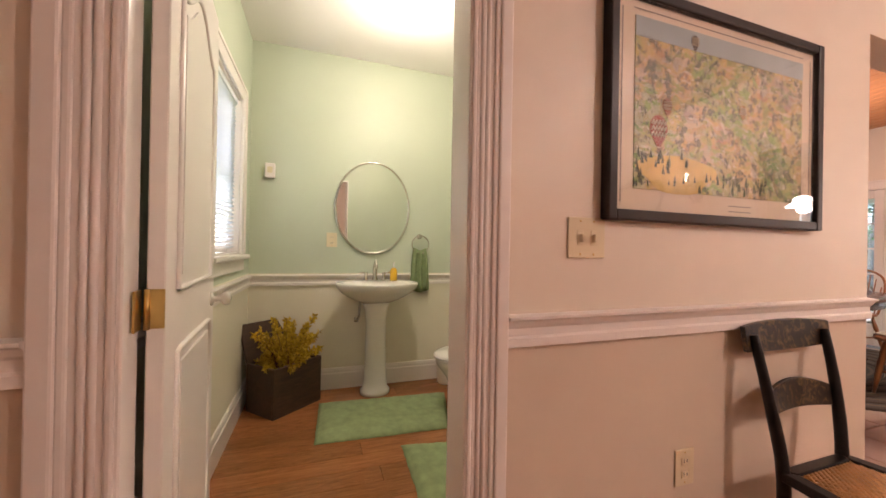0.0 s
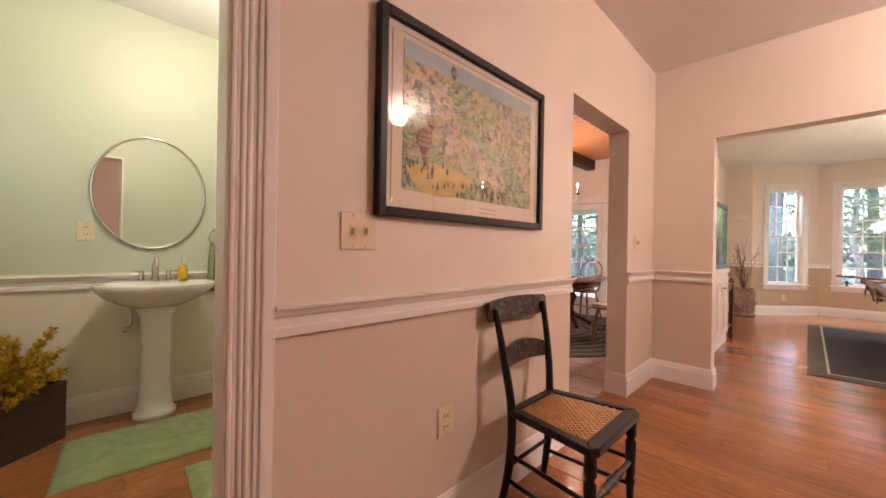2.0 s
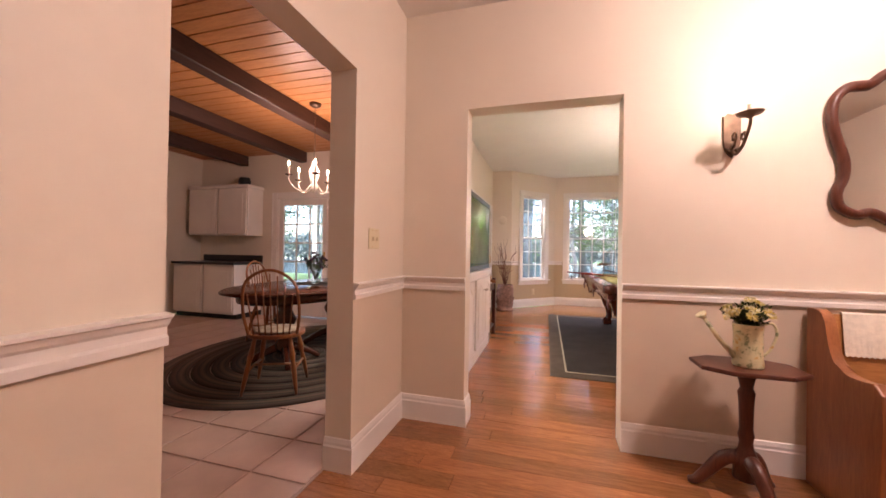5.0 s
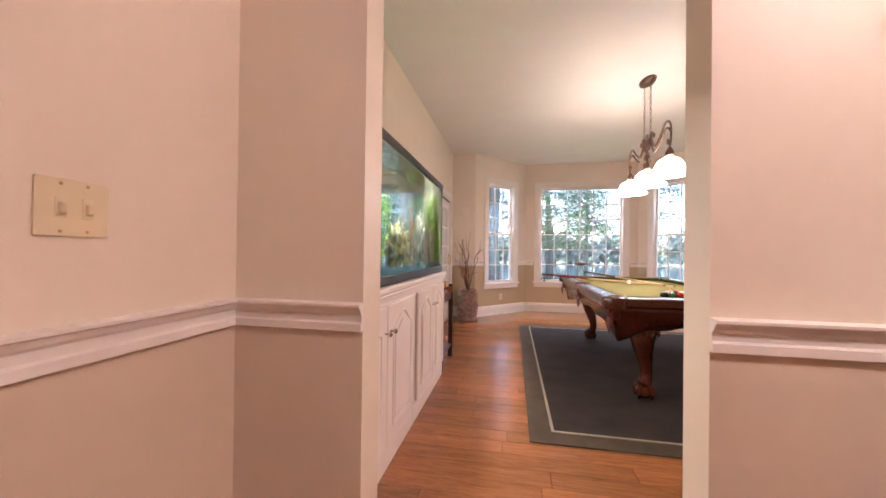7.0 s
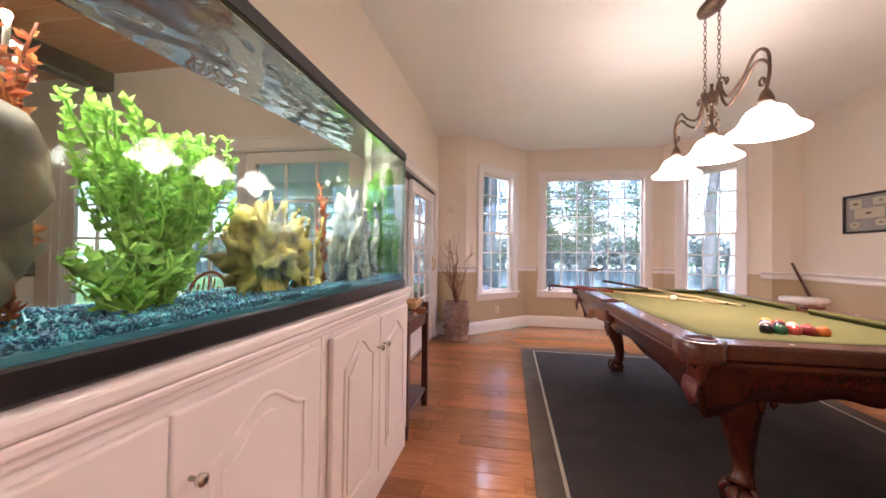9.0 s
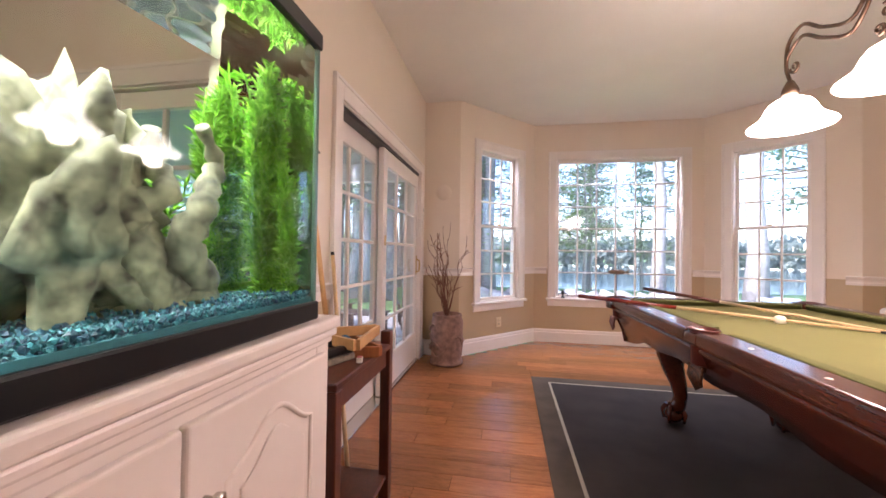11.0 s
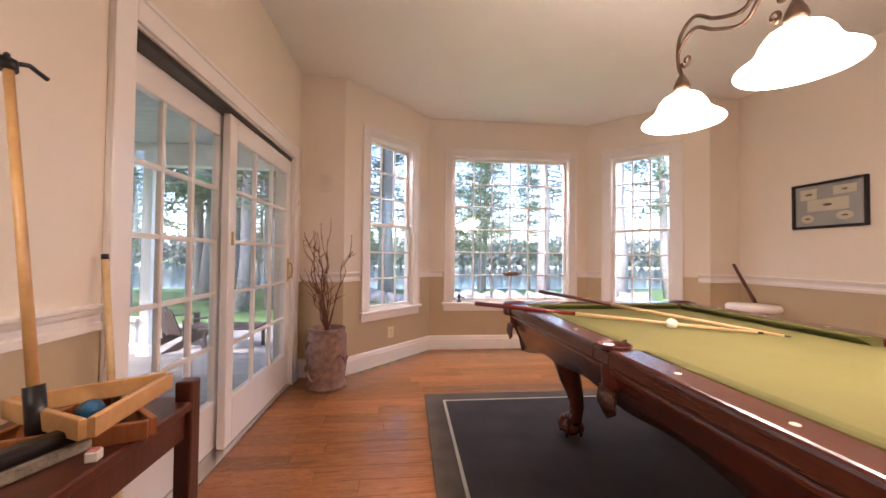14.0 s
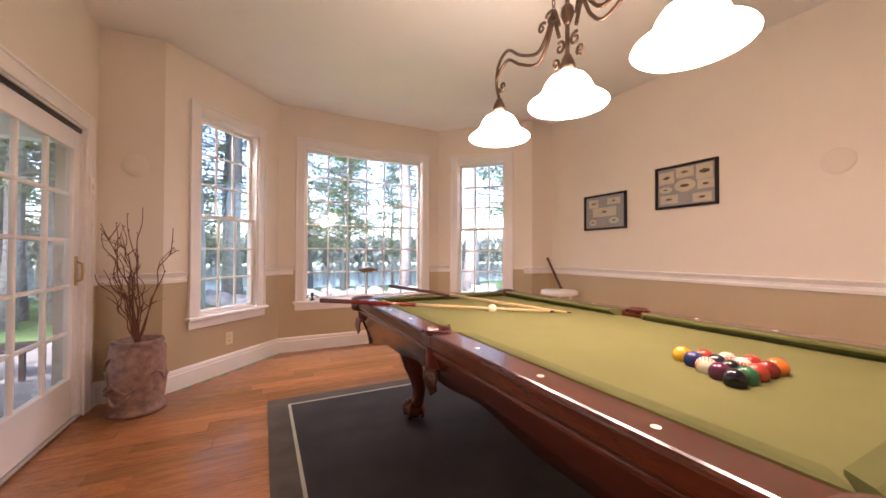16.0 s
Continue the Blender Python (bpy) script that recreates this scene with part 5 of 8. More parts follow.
def shadow_box(at, w, h, cards, label):
    """A framed case on the east wall; local y along the wall, z up, x out from it towards the room."""
    t = thing("framed_display", label, "picture frame", at, group="frames on the east wall")
    fr = 0.022
    for lo, hi in (((-0.03, -w / 2, -h / 2), (0, -w / 2 + fr, h / 2)), ((-0.03, w / 2 - fr, -h / 2), (0, w / 2, h / 2)), ((-0.03, -w / 2 + fr, -h / 2), (-0.001, w / 2 - fr, -h / 2 + fr)), ((-0.03, -w / 2 + fr, h / 2 - fr), (-0.001, w / 2 - fr, h / 2))):
        part("frame_side", bx(lo, hi, 0.003), M_BLACKW, t)
    part("backing", bx((-0.012, -w / 2 + fr, -h / 2 + fr), (-0.004, w / 2 - fr, h / 2 - fr)), M_FMAT, t)
    for cy, cz, cw, ch, oval in cards:
        bm = B()
        if oval:
            prism(bm, [(cy + cw / 2 * math.cos(2 * math.pi * i / 20), cz + ch / 2 * math.sin(2 * math.pi * i / 20)) for i in range(20)], "x", -0.016, -0.012)
        else:
            box(bm, (-0.016, cy - cw / 2, cz - ch / 2), (-0.012, cy + cw / 2, cz + ch / 2), 0.001)
        c_ = part("card", bm, M_CARD, t)
        bm = B()
        blob(bm, (-0.017, cy, cz), min(cw, ch) * 0.22, 0.3, 1, int(100 * cy), (0.1, 1.6, 0.6))
        part("specimen", bm, M_INK, c_, "small brown fishing fly")
    part("glazing", bx((-0.026, -w / 2 + fr, -h / 2 + fr), (-0.024, w / 2 - fr, h / 2 - fr)), M_CASEG, t).visible_shadow = False
    return t


shadow_box((EX, 8.238, 1.592), 0.54, 0.39, [(0.14, 0.10, 0.13, 0.09, 0), (-0.12, 0.11, 0.16, 0.07, 0), (0.0, 0.0, 0.30, 0.10, 0), (0.15, -0.11, 0.10, 0.07, 1), (-0.12, -0.10, 0.12, 0.07, 1)], "black framed case of fishing flies on grey mat")
shadow_box((EX, 7.392, 1.742), 0.53, 0.39, [(0.16, 0.09, 0.14, 0.11, 0), (0.0, 0.12, 0.15, 0.09, 0), (-0.16, 0.10, 0.13, 0.13, 0), (0.17, -0.02, 0.12, 0.06, 1), (0.0, 0.0, 0.18, 0.11, 1), (-0.17, -0.01, 0.13, 0.08, 0), (0.14, -0.11, 0.16, 0.08, 0), (-0.14, -0.12, 0.15, 0.08, 0)], "black framed case of fishing flies on cream cards")


def disc_cover(at, turn, r, label):
    bm = B()
    lathe(bm, [(r, 0), (r, 0.003), (r * 0.96, 0.006), (r * 0.3, 0.008)], n=28)
    for v in bm.verts:
        v.co = Vector((v.co.x, v.co.z, v.co.y))
    return solid("wall_speaker", bm, M_CREAM, label, "speaker cover", at=at, turn=turn)


disc_cover((EX, 6.44, 1.745), 90, 0.085, "round cream cover plate flush on the wall")
disc_cover((-0.755, STY, 1.80), 180, 0.085, "round cream cover plate flush on the wall")
th_ = thing("wall_sensor", "small white alarm sensor beside the sliding door", "sensor", (GX, 8.88, 1.60), -90)
part("housing", bx((-0.03, 0, -0.055), (0.03, 0.03, 0.055), 0.008, 2), M_WHITE, th_)
part("lens", bx((-0.02, 0.028, -0.035), (0.02, 0.033, 0.005), 0.004), M_PORC, th_)

st = thing("round_stool", "round white-topped stool beside the east wall", "stool", (3.20, 8.62, 0))
bm = B()
lathe(bm, [(0.19, 0.655), (0.205, 0.665), (0.205, 0.695), (0.195, 0.71), (0.05, 0.714)], n=32)
part("seat", bm, M_WHITE, st)
for q in range(4):
    a_ = radians(45 + 90 * q)
    bm = B()
    tube(bm, [(0.12 * math.cos(a_), 0.12 * math.sin(a_), 0.66), (0.17 * math.cos(a_), 0.17 * math.sin(a_), 0)], [0.018, 0.014], 10)
    part("leg", bm, M_WHITE, st)
cue_stick((3.31, 8.70, 0.716), (3.26, 8.88, 1.08), "short dark stick leaning over the round stool", M_DARKW, M_DARKW, "", 0.016, 0.014)

fs = thing("fish_ornament", "carved brown fish on a stand on the window sill", "ornament", (1.297, 9.935, WZ0 + 0.001))
bm = B()
blob(bm, (0, 0, 0.35), 0.05, 0.08, 3, 2, (2.1, 0.35, 0.62))
prism(bm, [(0.09, 0.35), (0.145, 0.385), (0.132, 0.35), (0.145, 0.318)], "y", -0.006, 0.006)
part("fish", bm, plain("speckled_fish_paint", (0.16, 0.10, 0.05), 0.4, var=0.5, scale=60), fs)
bm = B()
tube(bm, [(0, 0, 0.012), (0, 0, 0.33)], 0.004, 6)
lathe(bm, [(0.035, 0), (0.035, 0.008), (0.008, 0.014)], n=16)
part("stand", bm, M_BRONZE, fs)
fg = thing("metal_figurine", "small dark metal figurine with a curved base on the sill", "ornament", (0.66, 9.985, WZ0 + 0.001))
bm = B()
lathe(bm, [(0.03, 0), (0.03, 0.01), (0.012, 0.02), (0.012, 0.045), (0.022, 0.06), (0.020, 0.085), (0.008, 0.098)], n=14)
tube(bm, curve([(-0.065, 0, 0.03), (-0.045, 0, 0.055), (0, 0, 0.06), (0.045, 0, 0.055), (0.065, 0, 0.03)]), 0.007, 7)
part("figure", bm, M_BLACK, fg)
# ---- hall ----
def map_print():
    """An illustrated bird's-eye map: fields, woods, roofs and pale roads in small patches."""
    t = Tree("illustrated_map_print", 0.6)
    v = t.coords()
    vo = t.node("ShaderNodeTexVoronoi", Scale=30.0)
    warp = t.n.new("ShaderNodeVectorMath")
    warp.operation = "MULTIPLY_ADD"
    nz = t.node("ShaderNodeTexNoise", Scale=9.0, Detail=4.0)
    t.l.new(v, nz.inputs["Vector"])
    t.l.new(nz.outputs["Color"], warp.inputs[0])
    warp.inputs[1].default_value = (0.12, 0.12, 0.12)
    t.l.new(v, warp.inputs[2])
    st = t.n.new("ShaderNodeMapping")
    st.inputs["Scale"].default_value = (1, 1, 2.2)
    t.l.new(warp.outputs[0], st.inputs["Vector"])
    t.l.new(st.outputs[0], vo.inputs["Vector"])
    sep = t.n.new("ShaderNodeSeparateColor")
    t.l.new(vo.outputs["Color"], sep.inputs[0])
    patch = t.ramp(sep.outputs[0], [(0.0, (0.06, 0.13, 0.035)), (0.22, (0.20, 0.30, 0.08)), (0.42, (0.55, 0.40, 0.16)), (0.6, (0.40, 0.27, 0.15)), (0.78, (0.52, 0.48, 0.36)), (0.92, (0.36, 0.16, 0.08)), (1.0, (0.60, 0.56, 0.44))])
    big = t.noise(v, 4.5, 4, 0.6, 0.6)
    fields = t.ramp(big, [(0.34, (0.06, 0.20, 0.05)), (0.47, (0.30, 0.42, 0.12)), (0.56, (0.62, 0.38, 0.12)), (0.66, (0.22, 0.19, 0.17))])
    c = t.mix(0.55, fields, patch)
    speck = t.noise(v, 36, 3, 0.7)
    c = t.mix(t.ramp(speck, [(0.52, (0, 0, 0)), (0.60, (0.85, 0.85, 0.85))]), c, (0.05, 0.065, 0.04))
    pale = t.noise(st.outputs[0], 42, 2, 0.6)
    c = t.mix(t.ramp(pale, [(0.60, (0, 0, 0)), (0.68, (0.8, 0.8, 0.8))]), c, (0.66, 0.60, 0.46))
    t.colour(c)
    return t.m


PY_, PZ_, PW, PH = 1.364, 1.572, 1.005, 0.690
pic = thing("framed_map", "large framed illustrated town map under glass", "framed picture", (HX, PY_, PZ_))
M_FRAME = plain("dark_brown_frame", (0.018, 0.011, 0.009), 0.42, var=0.25, spec=0.25, scale=12)
fw = 0.032
for lo, hi in (((0, -PW / 2, -PH / 2), (0.035, -PW / 2 + fw, PH / 2)), ((0, PW / 2 - fw, -PH / 2), (0.035, PW / 2, PH / 2)), ((0, -PW / 2 + fw, -PH / 2), (0.034, PW / 2 - fw, -PH / 2 + fw)), ((0, -PW / 2 + fw, PH / 2 - fw), (0.034, PW / 2 - fw, PH / 2))):
    part("frame_side", bx(lo, hi, 0.005, 2), M_FRAME, pic)
M_MATB = plain("cream_mat_board", (0.70, 0.60, 0.48), 0.8, var=0.03)
part("mat_board", bx((0.006, -PW / 2 + fw, -PH / 2 + fw), (0.014, PW / 2 - fw, PH / 2 - fw)), M_MATB, pic)
MW, MH = 0.80, 0.515
pr_ = part("map_sheet", bx((0.014, -MW / 2 + 0.005, -MH / 2 + 0.01), (0.0165, MW / 2 + 0.005, MH / 2 + 0.01)), map_print(), pic, "colourful bird's-eye map print")
bm = B()
box(bm, (0.0165, -MW / 2 + 0.005, MH / 2 - 0.05), (0.0175, MW / 2 + 0.005, MH / 2 + 0.01))
part("map_sky", bm, plain("pale_blue_print", (0.34, 0.42, 0.44), 0.7, var=0.15, scale=8), pr_, "pale blue strip of sky and hills")
M_GREYL = plain("grey_line", (0.26, 0.22, 0.19), 0.8)
for lo, hi in (((-0.445, -0.29), (-0.441, 0.285)), ((0.452, -0.29), (0.456, 0.285)), ((-0.40, 0.288), (0.41, 0.291)), ((0.02, -0.297), (0.13, -0.294)), ((0.02, -0.279), (0.13, -0.276))):
    part("border_line", bx((0.0142, *lo), (0.0152, *hi)), M_GREYL, pic)


def balloon(y, z, r, c):
    bm = B()
    pts = [(y + r * math.cos(radians(a)), z + r * 1.15 * math.sin(radians(a))) for a in range(-35, 216, 18)] + [(y - 0.2 * r, z - 1.5 * r), (y + 0.2 * r, z - 1.5 * r)]
    prism(bm, pts, "x", 0.0168, 0.0182)
    b_ = part("balloon", bm, plain("balloon_print_%d" % int(1000 * r), c, 0.7, var=0.3, scale=30), pr_, "striped hot-air balloon on the print")
    for k in range(3):
        bm = B()
        n = 9
        zz = z + r * (0.5 - 0.5 * k)
        tube(bm, [(0.0184, y - r * 0.8 + 1.6 * r * i / n, zz + (0.18 * r if i % 2 else -0.18 * r)) for i in range(n + 1)], r * 0.10, 5)
        part("stripe", bm, M_CARD, b_)
    part("basket", bx((0.017, y - 0.15 * r, z - 1.95 * r), (0.018, y + 0.15 * r, z - 1.65 * r)), M_INK, b_)


balloon(-0.30, -0.06, 0.036, (0.28, 0.06, 0.03))
balloon(-0.265, 0.015, 0.020, (0.25, 0.08, 0.03))
balloon(-0.15, 0.235, 0.018, (0.08, 0.07, 0.06))
balloon(0.08, 0.045, 0.018, (0.30, 0.16, 0.03))
M_TREEP = plain("print_dark_green", (0.05, 0.075, 0.03), 0.8, var=0.3)
rnd = random.Random(5)
bm = B()
for i in range(60):
    y = -0.385 + rnd.random() ** 1.5 * 0.6
    z = -0.245 + rnd.random() * 0.10 * (1 if y < -0.1 else 0.5)
    s = rnd.uniform(0.010, 0.022)
    prism(bm, [(y - s * 0.35, z), (y + s * 0.35, z), (y, z + s * 1.6)], "x", 0.0166, 0.0176)
part("printed_trees", bm, M_TREEP, pr_, "dark printed fir trees")
bm = B()
prism(bm, [(-0.215 + 0.16 * math.cos(radians(a)) * (1 + 0.2 * math.sin(radians(3 * a))), -0.225 + 0.06 * math.sin(radians(a)) + 0.03) for a in range(0, 360, 15)], "x", 0.0164, 0.0171)
part("printed_field", bm, plain("print_yellow", (0.62, 0.45, 0.14), 0.8, var=0.15, scale=20), pr_, "yellow printed field")
part("glazing", bx((0.024, -PW / 2 + fw, -PH / 2 + fw), (0.026, PW / 2 - fw, PH / 2 - fw)), M_SHINE, pic).visible_shadow = False

# painted side chair with cane seat
M_STENCIL = Tree("stencilled_black_paint", 0.32)
sv = M_STENCIL.coords()
vo = M_STENCIL.noise(sv, 26, 3, 0.6, 1.5)
M_STENCIL.colour(M_STENCIL.ramp(vo, [(0.48, (0.015, 0.012, 0.010)), (0.60, (0.10, 0.060, 0.022)), (0.72, (0.20, 0.13, 0.06))]))
M_CANE = plain("woven_cane", (0.62, 0.34, 0.14), 0.5, var=0.15, scale=30, bump=0.3)
ch = thing("side_chair", "black stencilled wooden chair with a woven cane seat", "chair", (-0.522, 1.652, 0), 0)
# local x runs out from the wall, y along the wall
SZ, FX, BX_ = 0.445, 0.195, -0.185
FWD, BWD = 0.232, 0.160
for sy in (-1, 1):
    bm = B()
    tube(bm, curve([(BX_ - 0.035, sy * (BWD + 0.02), 0), (BX_, sy * BWD, 0.22), (BX_ + 0.005, sy * BWD, SZ), (BX_ - 0.022, sy * (BWD + 0.022), 0.66), (BX_ - 0.062, sy * (BWD + 0.035), 0.868)], 5), [0.014, 0.015, 0.016, 0.017, 0.018, 0.019, 0.019, 0.019, 0.019, 0.019, 0.019, 0.018, 0.018, 0.018, 0.017, 0.016, 0.016, 0.015, 0.015, 0.014, 0.013], 10)
    part("back_post", bm, M_BLACKW, ch)
    bm = B()
    lathe(bm, [(0.010, 0), (0.013, 0.02), (0.016, 0.14), (0.020, 0.16), (0.014, 0.175), (0.019, 0.19), (0.021, 0.28), (0.022, 0.32), (0.014, 0.335), (0.022, 0.35), (0.022, 0.43)], (FX - 0.02, sy * (FWD - 0.03), 0), 14)
    part("front_leg", bm, M_BLACKW, ch)
    for z in (0.14, 0.25):
        bm = B()
        tube(bm, [(BX_ - 0.01, sy * (BWD + 0.006), z + 0.01), (FX - 0.02, sy * (FWD - 0.03), z)], [0.009, 0.009], 8)
        part("stretcher", bm, M_BLACKW, ch)
bm = B()
lathe(bm, [(0.009, -0.20), (0.012, -0.10), (0.018, -0.06), (0.012, -0.045), (0.022, 0), (0.012, 0.045), (0.018, 0.06), (0.012, 0.10), (0.009, 0.20)], n=12)
for v in bm.verts:
    v.co = Vector((FX - 0.02 + v.co.x, v.co.z, 0.24 + v.co.y))
part("front_stretcher", bm, M_STENCIL.m, ch, "turned stretcher with gilt rings")
bm = B()
tube(bm, [(BX_ - 0.01, -BWD, 0.20), (BX_ - 0.01, BWD, 0.20)], 0.009, 8)
part("stretcher", bm, M_BLACKW, ch)
outer = [(BX_ - 0.005, -BWD - 0.015), (FX - 0.01, -FWD), (FX + 0.012, -FWD + 0.03), (FX + 0.012, FWD - 0.03), (FX - 0.01, FWD), (BX_ - 0.005, BWD + 0.015)]
inn = [(BX_ + 0.035, -BWD + 0.025), (FX - 0.045, -FWD + 0.045), (FX - 0.045, FWD - 0.045), (BX_ + 0.035, BWD - 0.025)]
for a, b, c, d in ((outer[0], outer[1], inn[1], inn[0]), (outer[5], outer[4], inn[2], inn[3]), (outer[0], outer[5], inn[3], inn[0])):
    bm = B()
    prism(bm, [a, b, c, d], "z", SZ - 0.022, SZ + 0.008, bevel=0.005)
    part("seat_rail", bm, M_BLACKW, ch)
bm = B()
prism(bm, [outer[1], outer[2], outer[3], outer[4], inn[2], inn[1]], "z", SZ - 0.024, SZ + 0.0085, bevel=0.006)
part("seat_rail", bm, M_BLACKW, ch)
bm = B()
nx, ny = 15, 17
def inside(u, w):
    ya = inn[0][1] + (inn[1][1] - inn[0][1]) * u
    return (inn[0][0] + (inn[1][0] - inn[0][0]) * u, ya + (-2 * ya) * w)
for i in range(nx + 1):
    for dx in (-0.0035, 0.0035):
        u = i / nx
        p, q = inside(u, 0), inside(u, 1)
        box(bm, (p[0] + dx - 0.0014, p[1] - 0.008, SZ - 0.002), (p[0] + dx + 0.0014, q[1] + 0.008, SZ))
for j in range(ny + 1):
    for dy in (-0.0035, 0.0035):
        w = j / ny
        p, q = inside(0, w), inside(1, w)
        tube(bm, [(p[0] - 0.006, p[1] + dy, SZ + 0.0002), (q[0] + 0.006, q[1] + dy, SZ + 0.0002)], 0.0014, 4)
for k in range(-12, 15):
    for sg in (1, -1):
        pts = []
        for i in range(25):
            u = i / 24
            w = (k / 14 + u * 0.9) if sg > 0 else (1 - k / 14 - u * 0.9)
            if 0 <= w <= 1:
                pts.append((*inside(u, w), SZ + 0.001))
        if len(pts) > 2:
            tube(bm, [pts[0], pts[-1]], 0.0038, 4)
tagged(part("cane_seat", bm, M_CANE, ch, "woven cane seat panel"), kind="stuff")


def splat(z, h, top_r, name, label, bow=0.018):
    bm, rows = B(), []
    m = 14
    for i in range(m + 1):
        s = i / m * 2 - 1
        k = (z - SZ) / 0.42
        x = BX_ - 0.005 - 0.060 * k ** 1.4 - bow * (1 - s * s)
        w = BWD + 0.028 * k
        hh = h * (1 - 0.22 * s * s) if top_r else h * (0.75 + 0.25 * (1 - s * s))
        arch = (0.018 * (1 - s * s)) if not top_r else 0.0
        rows.append([bm.verts.new((x + ox, s * (w + (0.045 if top_r else -0.01)), z + oz)) for ox, oz in ((-0.008, -hh / 2 + arch), (0.008, -hh / 2 + arch), (0.008 - 0.012, hh / 2 + arch), (-0.008 - 0.012, hh / 2 + arch))])
    for r0, r1 in zip(rows, rows[1:]):
        for i in range(4):
            j = (i + 1) % 4
            bm.faces.new((r0[i], r0[j], r1[j], r1[i]))
    bm.faces.new(rows[0][::-1])
    bm.faces.new(rows[-1])
    bmesh.ops.bevel(bm, geom=bm.edges[:], offset=0.003, segments=1, affect="EDGES")
    part(name, bm, M_STENCIL.m, ch, label)


splat(0.855, 0.105, True, "crest_rail", "wide crest rail with worn gilt stencil")
splat(0.645, 0.095, False, "back_splat", "curved splat with worn gilt leaves")

# wall sconce
sc = thing("wall_sconce", "bronze candle sconce, lit, on the hall wall", "wall lamp", (1.08, NY, 1.78))
bm = B()
prism(bm, [(-0.042, 0.11), (-0.030, 0.10), (-0.02, 0.125), (0, 0.112), (0.02, 0.125), (0.030, 0.10), (0.042, 0.11), (0.040, -0.04), (0.032, -0.08), (0, -0.118), (-0.032, -0.08), (-0.040, -0.04)], "y", -0.012, 0.0, bevel=0.003)
part("back_plate", bm, M_BRONZE, sc)
for sx in (-1, 1):
    bm = B()
    tube(bm, [(0.02 * sx, -0.012 + y, z) for x, y, z in [(0, -0.0, -0.07), (0, -0.03, -0.09), (0, -0.07, -0.075), (0, -0.095, -0.04), (0, -0.08, -0.005), (0, -0.055, -0.01), (0, -0.052, -0.035), (0, -0.068, -0.04)]], 0.006, 7)
    part("scroll", bm, M_BRONZE, sc)
bm = B()
tube(bm, curve([(0, -0.01, -0.085), (0, -0.06, -0.11), (0, -0.13, -0.075), (0, -0.19, 0.0), (0, -0.19, 0.045)]), 0.0075, 8)
part("arm", bm, M_BRONZE, sc)
bm = B()
lathe(bm, [(0.012, 0.035), (0.02, 0.045), (0.050, 0.052), (0.057, 0.060), (0.052, 0.060), (0.014, 0.054)], (0, -0.19, 0), 24)
part("drip_pan", bm, M_BRONZE, sc)
bm = B()
lathe(bm, [(0.011, 0.056), (0.011, 0.105), (0.006, 0.108)], (0, -0.19, 0), 14)
part("candle_sleeve", bm, plain("ivory_candle_sleeve", (0.78, 0.70, 0.55), 0.5), sc)
M_BULB = glow("lit_bulb", (1.0, 0.82, 0.55), 9.0)
bm = B()
lathe(bm, [(0.006, 0.106), (0.010, 0.114), (0.0115, 0.124), (0.006, 0.140), (0.0015, 0.150)], (0, -0.19, 0), 12)
part("bulb", bm, M_BULB, sc, "lit flame-shaped bulb")

# second sconce, beyond the mirror
copy_thing(sc, pose(1.87, 0, 0) @ sc.matrix_world)

# hall ceiling lamp
hl = thing("ceiling_lamp", "round flush ceiling lamp with a glowing glass bowl", "ceiling lamp", (1.55, 2.72, HC))
bm = B()
lathe(bm, [(0.15, 0), (0.155, -0.012), (0.14, -0.025)], n=32)
part("base", bm, M_BRASS, hl)
bm = B()
lathe(bm, [(0.142, -0.024), (0.135, -0.05), (0.10, -0.078), (0.05, -0.092), (0.008, -0.096)], n=32)
part("bowl", bm, glow("lit_frosted_glass", (1.0, 0.84, 0.62), 1.4), hl)

# mirror with a curvy mahogany frame
mi = thing("wall_mirror", "mirror in a curvy mahogany frame on the hall wall", "mirror", (1.825, NY, 1.665))
HALF = [(0, 0.43), (0.11, 0.395), (0.175, 0.345), (0.20, 0.340), (0.27, 0.335), (0.325, 0.27), (0.335, 0.17), (0.315, 0.06), (0.285, -0.05), (0.288, -0.14),
        (0.315, -0.22), (0.300, -0.295), (0.235, -0.335), (0.185, -0.325), (0.155, -0.335), (0.085, -0.375), (0, -0.385)]


def mirror_line(k):
    pts = [(x, 0, z) for x, z in HALF] + [(-x, 0, z) for x, z in HALF[-2:0:-1]]
    pts = curve(pts + pts[:1], 4)[:-1]
    return [(p[0] * k * 0.97, p[2] * k * 0.95) for p in pts]


bm = B()
prism(bm, mirror_line(0.985), "y", -0.014, -0.004)
M_MIRROR = Tree("silvered_mirror", 0.01, 1.0)
M_MIRROR.colour((0.86, 0.86, 0.84))
part("glass", bm, M_MIRROR.m, mi, "silvered mirror glass")
bm = B()
ln = mirror_line(1.0)
tube(bm, [(p[0], -0.022, p[1]) for p in ln + ln[:2]], 0.024, 10, False)
part("frame", bm, M_DARKW, mi, "glossy mahogany frame")

